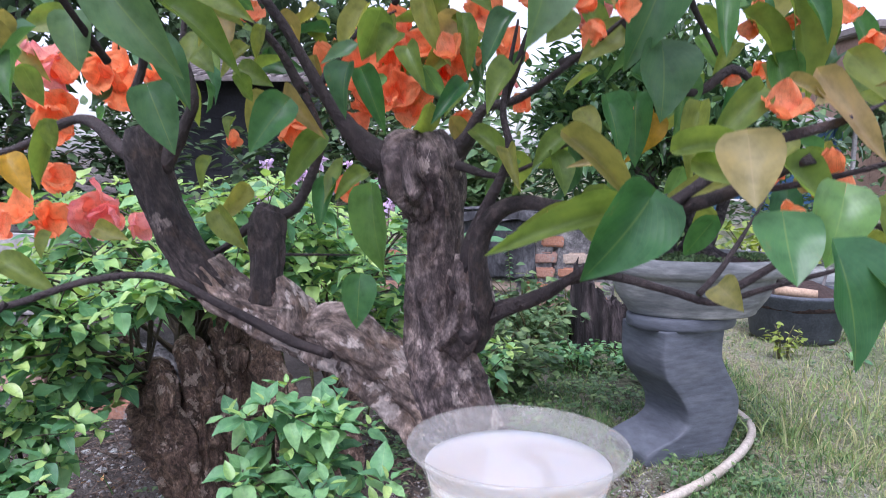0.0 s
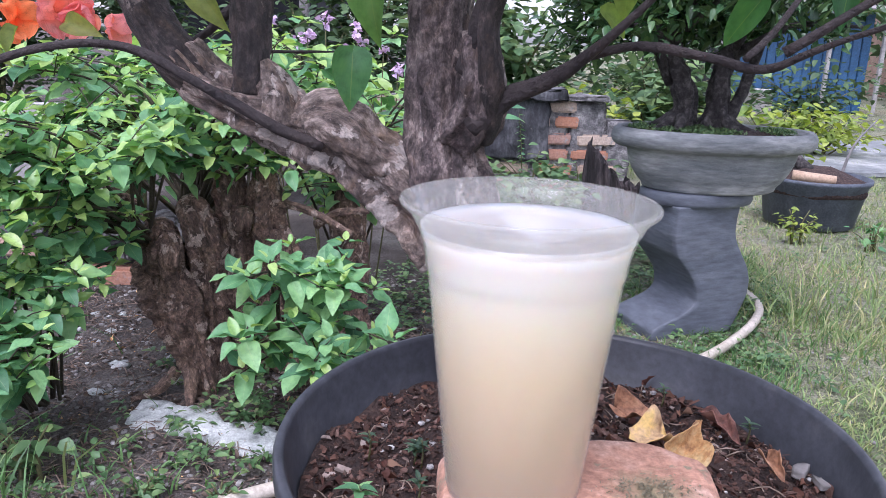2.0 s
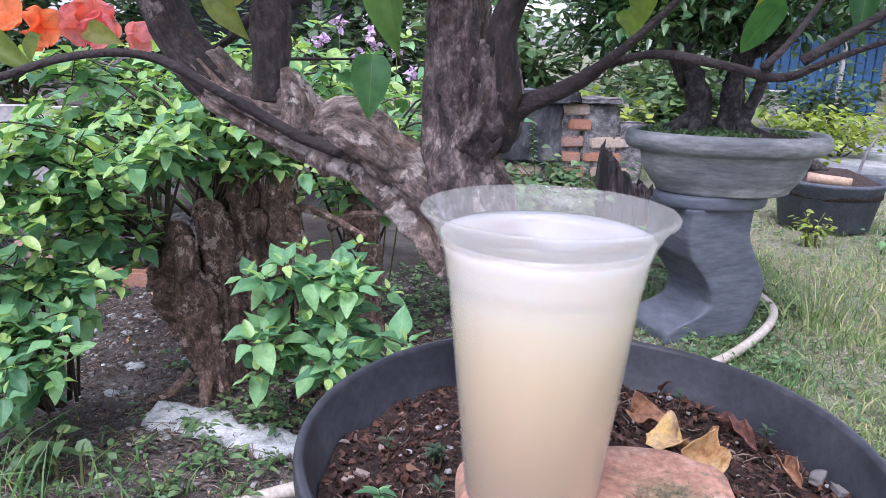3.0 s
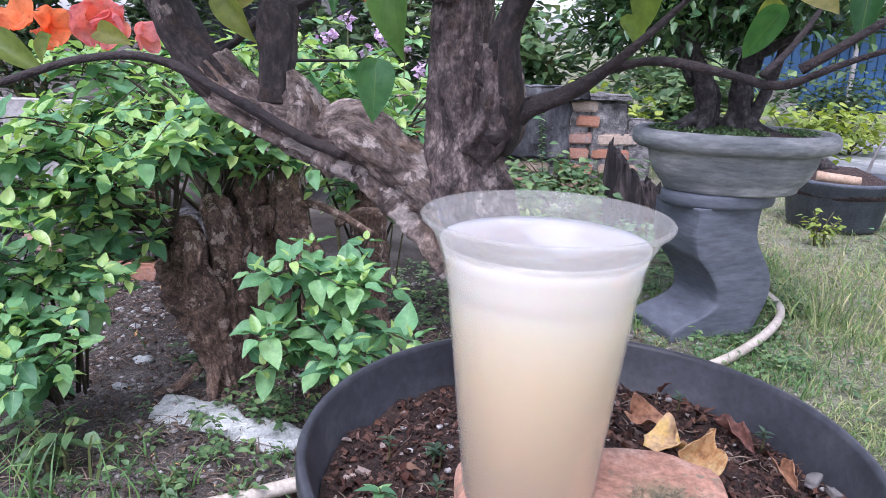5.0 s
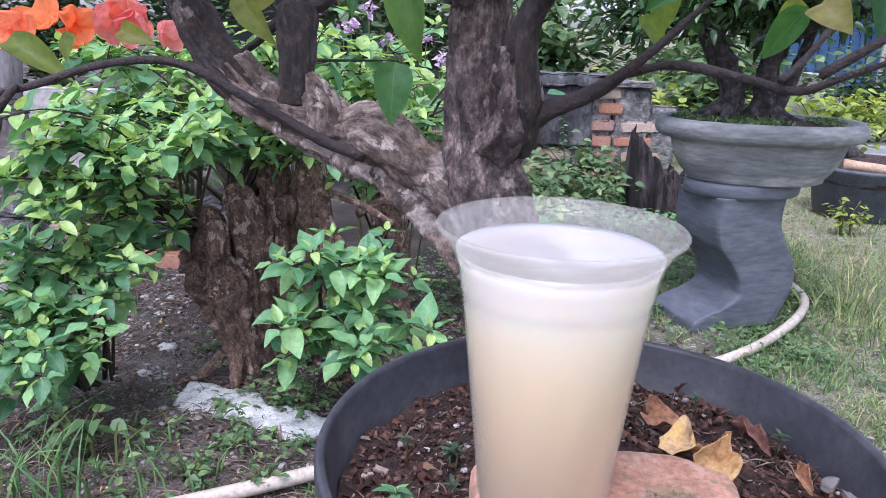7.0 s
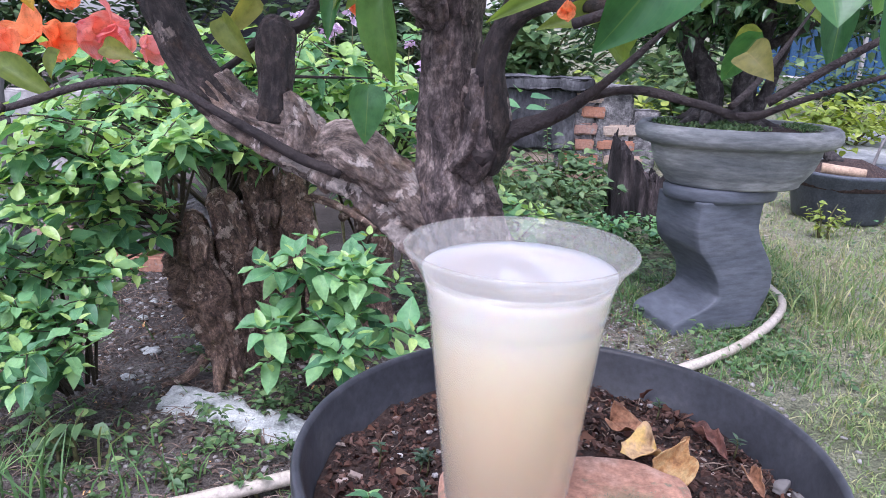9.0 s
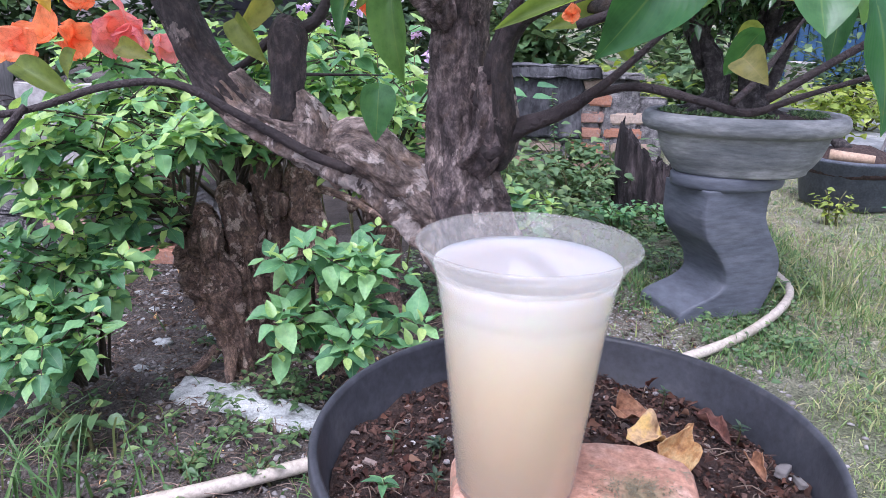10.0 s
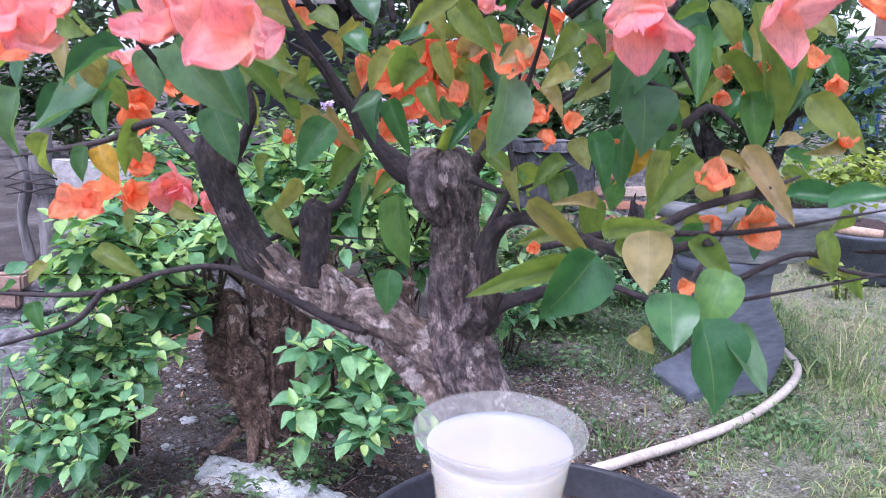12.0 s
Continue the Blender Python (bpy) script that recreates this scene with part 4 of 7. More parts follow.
def ficus():
    t = empty("bonsai_tree", PX, PY, 0.573)
    tagged(t, "dark broad-crowned ficus bonsai with two stout trunks", "bonsai tree")
    limb("trunk", [(-0.095, 0.0, -0.01, 0.051), (-0.09, 0.0, 0.025, 0.039), (-0.085, 0.0, 0.06, 0.030), (-0.1, 0.0, 0.12, 0.029), (-0.15, 0.02, 0.21, 0.022), (-0.19, 0.03, 0.28, 0.014)], BONSAI_BARK, t, 0.006, 28, 0.22, 26, 0.45)
    limb("trunk", [(0.0, 0.0, -0.01, 0.053), (0.0, 0.0, 0.025, 0.043), (0.005, 0.0, 0.06, 0.034), (0.0, 0.0, 0.13, 0.026), (0.015, 0.02, 0.22, 0.022), (0.03, 0.02, 0.32, 0.015)], BONSAI_BARK, t, 0.006, 28, 0.22, 26, 0.45)
    limb("trunk", [(0.02, -0.01, 0.02, 0.025), (0.05, -0.01, 0.08, 0.018), (0.075, 0.0, 0.15, 0.015), (0.1, 0.0, 0.24, 0.012)], BONSAI_BARK, t, 0.008, 16, 0.2, 26)
    for a, l in ((3.6, 0.1), (4.3, 0.09), (5.2, 0.1), (5.8, 0.11), (2.7, 0.1)):
        x = -0.09 if a < 4.8 else 0.0
        limb("root", [(x + 0.03 * math.cos(a), 0.03 * math.sin(a), 0.03, 0.02), (x + 0.065 * math.cos(a), 0.065 * math.sin(a), 0.012, 0.013), (x + l * math.cos(a), l * math.sin(a), 0.0, 0.007)], BONSAI_BARK, t, 0.01, 10, 0.15, 26)
    ends = []
    for i in range(26):
        a = rng.uniform(0, 6.28)
        r = math.sqrt(rng.random()) * 0.42
        src = (-0.13, 0.02, rng.uniform(0.12, 0.24)) if math.cos(a) < 0 else (0.035, 0.02, rng.uniform(0.14, 0.28))
        e = (math.cos(a) * r - 0.03, math.sin(a) * r * 0.8, rng.uniform(0.24, 0.62) - 0.2 * r)
        m = ((src[0] + e[0]) / 2, (src[1] + e[1]) / 2, (src[2] + e[2]) / 2 + 0.04)
        limb("branch", [(*src, 0.014), (*m, 0.009), (*e, 0.004)], BONSAI_BARK, t, 0.03, 7, 0.1, 20)
        ends.append((Vector(m), Vector(e)))
    places = []
    for i in range(7600):
        m, e = ends[i % len(ends)]
        q = m.lerp(e, rng.uniform(0.1, 1.15)) + Vector((rng.gauss(0, 0.055), rng.gauss(0, 0.055), rng.gauss(0.02, 0.045)))
        if q.z < 0.18 + 0.07 * noise.noise(q * 9) + 0.45 * max(0.0, q.x - 0.05) - 0.15 * max(0.0, -0.25 - q.x):
            continue
        places.append(aim(q, Vector((q.x, q.y, rng.gauss(0.05, 0.25))) + rand_dir() * 0.35, rng.uniform(0.03, 0.052), rng.uniform(-0.7, 0.7)))
    c = leaf_cloud("crown", places, FICUS_LEAVES, t, dict(along=4, across=2, width=0.42, fold=0.2, curl=0.1))
    c["kind"] = "stuff"


ficus()


# ---- black tub with soil and wood ----
def tub():
    x, y = 1.74, 3.62
    p = empty("tub", x, y, 0)
    tagged(p, "wide black rubber tub planter filled with earth", "tub")
    part("body", lathe([(0.19, 0.0), (0.2, 0.01), (0.235, 0.2), (0.25, 0.215), (0.25, 0.23), (0.238, 0.232), (0.225, 0.2), (0.05, 0.17)], 48, 0.02), TUB, p)
    bm = lathe([(0.232, 0.16), (0.228, 0.2), (0.15, 0.24), (0.06, 0.27)], 32, 0.05)
    for v in bm.verts:
        v.co.z += 0.02 * noise.noise(v.co * 18)
    part("soil", bm, SOIL, p, "heaped dark earth")
    v, f = tube_data([(-0.17, -0.14, 0.245, 0.026), (0.0, -0.2, 0.235, 0.022)], 0.02, 10, 0.06, 20)
    tagged(raw("log", v, f, WOOD_RAW), "short peeled log lying on the tub", "log").location = (x, y, 0.005)
    v, f = tube_data([(-0.03, 0.0, 0.25, 0.03), (-0.1, 0.02, 0.31, 0.028), (-0.13, 0.03, 0.38, 0.016)], 0.02, 10, 0.25, 14)
    tagged(raw("cut_stem", v, f, BONSAI_BARK), "knobbly cut stem planted in the tub", "stem").location = (x, y, 0)
    v, f = tube_data([(0.12, 0.0, 0.22, 0.008), (0.16, 0.0, 0.38, 0.006), (0.26, 0.02, 0.5, 0.003)], 0.04, 6)
    tagged(raw("stick", v, f, WOOD_GREY), "thin grey stick planted in the tub", "stick").location = (x, y, 0)


tub()
bush("weed", 1.5, 3.2, 0.09, 0.07, 0.16, 60, 0.035, LIME_LEAVES, "small bright weed before the black tub", 0.02, 6)
bush("weed", 1.78, 3.12, 0.09, 0.07, 0.14, 50, 0.035, SHRUB_LEAVES, "small green weed before the black tub", 0.02, 6)


bush("weed", -0.72, 1.24, 0.07, 0.05, 0.14, 46, 0.036, BANK_LEAVES, "leafy green weed among tall grass", 0.02, 6)
bush("weed", -0.5, 1.19, 0.05, 0.035, 0.06, 60, 0.02, BANK_LEAVES, "small green weed beside the pipe", 0.012, 7)
bush("weed", -0.36, 1.17, 0.035, 0.03, 0.07, 36, 0.018, BANK_LEAVES, "small green weed beside the pipe", 0.012, 5)


def dark_stump():
    t_ = empty("tree_stump", 0.74, 3.35, 0)
    tagged(t_, "dark split old tree stump leaning on the ground", "tree stump")
    for w, d, h, x, y, slope, seed in ((0.21, 0.14, 0.37, -0.01, 0.0, 0.95, 2.0), (0.1, 0.14, 0.22, 0.12, 0.02, 0.5, 7.0)):
        bm = block(w, d, 1.0, 0.0, 0.0, 0.0, 17)
        for v in bm.verts:
            t = v.co.z
            top = h - slope * (v.co.x + w * 0.42) + 0.06 * noise.noise(Vector((v.co.x * 40, v.co.y * 60, seed)))
            k = 1.12 - 0.25 * t
            groove = 0.016 * noise.noise(Vector((v.co.x * 45, v.co.y * 45, t * 1.6 + seed))) + 0.01 * noise.noise(Vector((v.co.x * 110, v.co.y * 110, t * 2.5 + seed)))
            out = Vector((v.co.x / w, v.co.y / d, 0))
            v.co = Vector((v.co.x * k, v.co.y * k, -0.02 + t * max(top, 0.06))) + out * groove * 3.0
            v.co.x -= 0.03 * t
        ob = part("wood", bm, STUMP_DARK, t_, smooth=False)
        ob.location = (x, y, 0)


dark_stump()


# ---- pipe, sack, litter ----
v, f = tube_data([(-0.95, 0.9, 0.012, 0.0135), (-0.57, 1.06, 0.016, 0.0135), (-0.3, 1.2, 0.02, 0.0135), (0.04, 1.42, 0.016, 0.0135), (0.38, 1.65, 0.016, 0.0135), (0.54, 1.76, 0.016, 0.0135),
                  (0.725, 1.91, 0.018, 0.0135), (0.9, 2.12, 0.02, 0.0135), (0.99, 2.3, 0.02, 0.0135), (1.0, 2.5, 0.016, 0.0135)], 0.02, 14, 0.02, 12)
tagged(raw("pipe", v, f, PVC), "cream plastic water pipe curving along the ground", "pipe")


def sack():
    verts, faces = [], []
    nx, ny = 60, 22
    for j in range(ny):
        for i in range(nx):
            s, t = i / (nx - 1), j / (ny - 1)
            x = -0.655 + 0.37 * s
            edge = 0.035 * noise.noise(Vector((s * 6, 3.0 if t < 0.5 else 8.0, 0)))
            y = 1.535 - 0.15 * s + (t - 0.5) * (0.13 - 0.03 * s) + edge * (1 if t > 0.5 else -1) * abs(t - 0.5) * 2
            z = ground_z(x, y) + 0.012 + 0.01 * noise.fractal(Vector((x * 14, y * 14, 0)), 0.9, 2, 4) - 0.012 * (abs(t - 0.5) * 2) ** 4
            verts.append((x, y, z))
    for j in range(ny - 1):
        for i in range(nx - 1):
            faces.append((j * nx + i, j * nx + i + 1, (j + 1) * nx + i + 1, (j + 1) * nx + i))
    ob = raw("sack", verts, faces, CLOTH)
    md = ob.modifiers.new("thick", "SOLIDIFY")
    md.thickness, md.offset = 0.004, -1
    tagged(ob, "torn white woven sack half buried in earth", "sack")


sack()


# ---- old bougainvillea stump with shrub ----
def old_stump():
    t = empty("old_stump", -0.52, 1.68, 0)
    tagged(t, "thick gnarled brown bougainvillea stump in the ground", "tree stump")

    def stem(name, pts, seed, seg=80, flute=0.5, lumps=0.2, crack=0.0009):
        bark_limb(name, [(x + 0.52, y - 1.68, z, r) for x, y, z, r in pts], BARK_OLD, t, 0.0045, seg, lumps, flute, crack, 46.0, seed)

    stem("stem", [(-0.53, 1.62, -0.03, 0.026), (-0.54, 1.63, 0.03, 0.032), (-0.575, 1.65, 0.12, 0.045), (-0.605, 1.67, 0.22, 0.057), (-0.625, 1.68, 0.3, 0.056), (-0.635, 1.68, 0.36, 0.042), (-0.64, 1.68, 0.385, 0.018)], 1.0, 96)
    stem("stem", [(-0.52, 1.7, 0.0, 0.035), (-0.53, 1.7, 0.14, 0.045), (-0.535, 1.7, 0.28, 0.05), (-0.55, 1.69, 0.37, 0.04), (-0.565, 1.69, 0.42, 0.03), (-0.57, 1.69, 0.44, 0.012)], 3.0)
    stem("stem", [(-0.47, 1.76, 0.0, 0.04), (-0.475, 1.75, 0.16, 0.042), (-0.48, 1.74, 0.3, 0.036), (-0.485, 1.73, 0.42, 0.036), (-0.49, 1.73, 0.485, 0.026), (-0.49, 1.73, 0.5, 0.01)], 5.0)
    stem("stem", [(-0.4, 1.78, 0.0, 0.045), (-0.405, 1.77, 0.18, 0.045), (-0.41, 1.75, 0.32, 0.044), (-0.41, 1.74, 0.43, 0.04), (-0.405, 1.73, 0.49, 0.026), (-0.405, 1.73, 0.51, 0.01)], 7.0)
    stem("stem", [(-0.29, 1.66, -0.03, 0.05), (-0.305, 1.67, 0.05, 0.042), (-0.335, 1.69, 0.16, 0.034), (-0.365, 1.72, 0.3, 0.036), (-0.375, 1.73, 0.36, 0.02)], 9.0)
    stem("stem", [(-0.22, 1.86, 0.0, 0.035), (-0.225, 1.86, 0.2, 0.034), (-0.23, 1.85, 0.38, 0.04), (-0.225, 1.85, 0.46, 0.026), (-0.22, 1.85, 0.48, 0.01)], 11.0, 60)
    stem("burl", [(-0.595, 1.655, 0.25, 0.02), (-0.6, 1.635, 0.3, 0.035), (-0.595, 1.63, 0.335, 0.033), (-0.6, 1.64, 0.37, 0.012)], 13.0, 60, 0.5, 0.3)
    stem("burl", [(-0.46, 1.72, 0.36, 0.016), (-0.452, 1.7, 0.39, 0.028), (-0.45, 1.7, 0.415, 0.018)], 15.0, 48, 0.5, 0.3)
    for pts, seed in (([(-0.55, 1.6, 0.06, 0.018), (-0.545, 1.57, 0.02, 0.014), (-0.54, 1.54, -0.004, 0.008)], 17.0), ([(-0.59, 1.62, 0.05, 0.014), (-0.63, 1.59, 0.012, 0.011), (-0.68, 1.57, -0.004, 0.006)], 19.0),
                      ([(-0.28, 1.63, 0.04, 0.018), (-0.24, 1.58, 0.012, 0.013), (-0.2, 1.55, -0.004, 0.007)], 21.0)):
        stem("root", pts, seed, 24, 0.3, 0.15, 0.001)
    for pts in (((-0.66, 1.72, 0.36), (-0.7, 1.7, 0.42), (-0.74, 1.66, 0.46)), ((-0.3, 1.78, 0.36), (-0.24, 1.74, 0.4), (-0.17, 1.72, 0.41)), ((-0.38, 1.74, 0.42), (-0.3, 1.7, 0.41), (-0.2, 1.66, 0.37))):
        bark_limb("branch", [(x + 0.52, y - 1.68, z, 0.012 - 0.003 * k) for k, (x, y, z) in enumerate(pts)], BARK_OLD, t, 0.006, 20, 0.15, 0.2, 0.0006, 80.0, pts[0][0])


old_stump()

SHRUB_YOUNG = leafy("young_shrub_leaf", [(0.0, (0.23, 0.41, 0.13)), (1.0, (0.4, 0.54, 0.18))], True, 0.35, 0.35)
YOUNG_LEAVES = leafy("young_shrub_leaves", [(0.0, (0.23, 0.41, 0.13)), (1.0, (0.4, 0.54, 0.18))], False, 0.35, 0.35)
YOUNG_MESHES = [leaf_mesh("shrub_leaf", SHRUB_YOUNG, along=6, across=4, width=0.52, fold=0.16, curl=c_, point=0.85) for c_ in (0.0, 0.2)]
SHRUB_MESHES = [leaf_mesh("shrub_leaf", SHRUB_LEAF, along=9, across=4, width=0.6, fold=f_, curl=c_, wave=0.12, seed=s_, round_=0.5, point=1.0)
                for f_, c_, s_ in ((0.14, 0.1, 0.0), (0.2, 0.2, 1.5), (0.08, 0.04, 3.0), (0.16, 0.3, 4.0))]


def shrub(name, foot, shoots, side, label, size=0.066, singles=300, fresh=4):
    """Arching shoots from a woody foot to given tips; leaves stand in turns along each shoot and end in a whorl of young ones.
    side: short side shoots on each. The first leaves are pieces of their own."""
    b = empty(name, *foot)
    tagged(b, label, "shrub")
    old, young = [], []

    def leaves(p, way, n, whorl, k):
        """Leaves along the last stretch of a shoot that comes in by way and ends at p."""
        a0 = rng.uniform(0, 6.28)
        axis = (way.normalized() * 0.8 + Vector((0, -0.12, 1.1))).normalized()
        u = axis.cross(Vector((0.2, 1, 0.1))).normalized()
        w = axis.cross(u)
        for j in range(n):
            a = a0 + j * 2.4
            rise = 0.55 - 0.62 * j / n + rng.gauss(0, 0.16)
            d = (u * math.cos(a) + w * math.sin(a)) * math.cos(rise) + axis * math.sin(rise)
            d.z -= 0.1 * j / n
            q = p - way.normalized() * (0.004 + (0.008 if j < whorl else 0.02) * max(0, j - 2) * k)
            (young if j < fresh else old).append(aim(q + d * 0.008, d, size * k * (0.4 + 0.6 * min(1.0, j / 5)) * rng.uniform(0.8, 1.15), rng.gauss(0, 0.28)))

    for sx, sy, sz in shoots:
        e = Vector((sx, sy, sz)) - Vector(foot)
        r = Vector((rng.gauss(0, 0.03), rng.gauss(0, 0.03), 0))
        m = Vector((e.x * 0.5, e.y * 0.5, max(e.z * 0.75, e.z - 0.06))) + r
        v, f = tube_data([(r.x * 0.6, r.y * 0.6, 0.0, 0.0042), (*m, 0.003), (*e, 0.0014)], 0.03, 6)
        raw("stem", v, f, SHOOT, b)
        leaves(e, e - m, rng.randint(7, 10), 6, 1.0)
        for k in range(side):
            t = rng.uniform(0.35, 0.95)
            s = m.lerp(e, t)
            c = s + Vector((rng.gauss(0, 0.055), rng.gauss(-0.015, 0.055), rng.gauss(0.02, 0.04)))
            c.z = max(c.z, 0.05 - foot[2])
            v, f = tube_data([(*s, 0.0017), (*((s + c) / 2 + Vector((0, 0, 0.006))), 0.0013), (*c, 0.0009)], 0.02, 5)
            raw("twig", v, f, SHOOT, b)
            leaves(c, c - s + Vector((0, 0, 0.01)), rng.randint(5, 8), 5, rng.uniform(0.75, 1.0))
    own = [(m, False) for m in old[:int(singles * 0.72)]] + [(m, True) for m in young[:int(singles * 0.28)]]
    for m, y in own:
        child("leaf", rng.choice(YOUNG_MESHES if y else SHRUB_MESHES), b, m)
    shape = dict(along=6, across=4, width=0.58, fold=0.14, curl=0.2, wave=0.12, round_=0.5, point=1.0)
    for places, material in ((old[int(singles * 0.72):], SHRUB_LEAVES), (young[int(singles * 0.28):], YOUNG_LEAVES)):
        if places:
            leaf_cloud("leaves", places, material, b, shape)["kind"] = "stuff"
    return b


def ends_in(x0, x1, y0, y1, z0, z1, n):
    return [(rng.uniform(x0, x1), rng.uniform(y0, y1), rng.uniform(z0, z1)) for _ in range(n)]


shrub("shrub", (-0.33, 1.62, 0.12), ends_in(-0.4, -0.26, 1.36, 1.44, 0.34, 0.4, 3) + ends_in(-0.28, -0.12, 1.34, 1.44, 0.28, 0.4, 5) + ends_in(-0.24, -0.03, 1.28, 1.4, 0.1, 0.28, 7) + ends_in(-0.38, -0.22, 1.3, 1.4, 0.16, 0.26, 4), 1,
      "leafy low shoots sprouting from the old stump", 0.067, 300, 2)
shrub("shrub", (-0.66, 1.66, 0.34), ends_in(-0.9, -0.68, 1.28, 1.5, 0.42, 0.64, 11) + ends_in(-0.84, -0.68, 1.4, 1.52, 0.36, 0.52, 6) + ends_in(-0.79, -0.63, 1.42, 1.54, 0.28, 0.44, 4) + ends_in(-0.7, -0.44, 1.42, 1.56, 0.57, 0.66, 6), 3, "bushy green bougainvillea shrub round the old stump", 0.064)
shrub("shrub", (-0.84, 1.5, 0.02), ends_in(-0.92, -0.74, 1.18, 1.42, 0.08, 0.28, 11) + ends_in(-0.92, -0.7, 1.24, 1.45, 0.24, 0.42, 12), 3, "bushy green bougainvillea shrub low on the earth", 0.062, 300, 2)
shrub("shrub", (-0.6, 1.78, 0.36), ends_in(-0.95, -0.15, 1.55, 1.95, 0.52, 0.74, 30) + ends_in(-0.98, -0.8, 1.55, 1.8, 0.5, 0.64, 5), 4, "tall green bougainvillea shrub behind the old stump", 0.068)
shrub("shrub", (-0.25, 2.0, 0.2), ends_in(-0.4, 0.08, 1.7, 2.2, 0.42, 0.68, 22), 4, "green bougainvillea shrub behind the potted tree", 0.068)
shrub("shrub", (0.06, 2.3, 0.02), ends_in(-0.05, 0.22, 2.05, 2.3, 0.16, 0.33, 7), 3, "small green shrub on bare earth", 0.06)
shrub("shrub", (-0.7, 2.6, 0.02), ends_in(-1.2, -0.1, 2.2, 3.0, 0.44, 0.72, 24), 4, "green shrub in front of the low wall", 0.07, 100)


def lilac_sprigs():
    b = empty("lilac_flowers", -0.3, 2.1, 0)
    tagged(b, "small pale lilac flower heads above the green shrub", "flowers")
    for i in range(10):
        x, y, z = rng.uniform(-0.28, 0.2), rng.uniform(-0.1, 0.25), rng.uniform(0.7, 0.84)
        v, f = tube_data([(x * 0.6, y, 0.05, 0.003), (x * 0.9, y, z * 0.6, 0.002), (x, y, z, 0.0015)], 0.06, 5)
        raw("stem", v, f, STALK, b)
        places = [aim(Vector((x, y, z)) + rand_dir() * 0.014, rand_dir(-0.3), rng.uniform(0.012, 0.02), rng.uniform(-1, 1)) for _ in range(16)]
        leaf_cloud("flower_head", places, LILAC, b, dict(along=3, across=2, width=0.9))


lilac_sprigs()


# ---- ground cover: grass, weeds, litter, stones ----
def blades(name, spots, material, label, category="grass"):
    """Grass blades in one mesh: spots of (x, y, height, width, lean)."""
    verts, faces = [], []
    for x, y, h, w, lean in spots:
        a = rng.uniform(0, 6.28)
        dx, dy = math.cos(a), math.sin(a)
        b = rng.uniform(0, 6.28)
        sx, sy = math.cos(b) * w, math.sin(b) * w
        z = ground_z(x, y) - 0.004
        o = len(verts)
        for t, k in ((0.0, 1.0), (0.4, 0.9), (0.75, 0.6), (1.0, 0.08)):
            px, py, pz = x + dx * lean * h * t * t, y + dy * lean * h * t * t, z + h * t * (1 - 0.3 * lean * t)
            verts += [(px - sx * k, py - sy * k, pz), (px + sx * k, py + sy * k, pz)]
        faces += [(o + i, o + i + 1, o + i + 3, o + i + 2) for i in (0, 2, 4)]
    ob = raw(name, verts, faces, material)
    tagged(ob, label, category, kind="stuff")


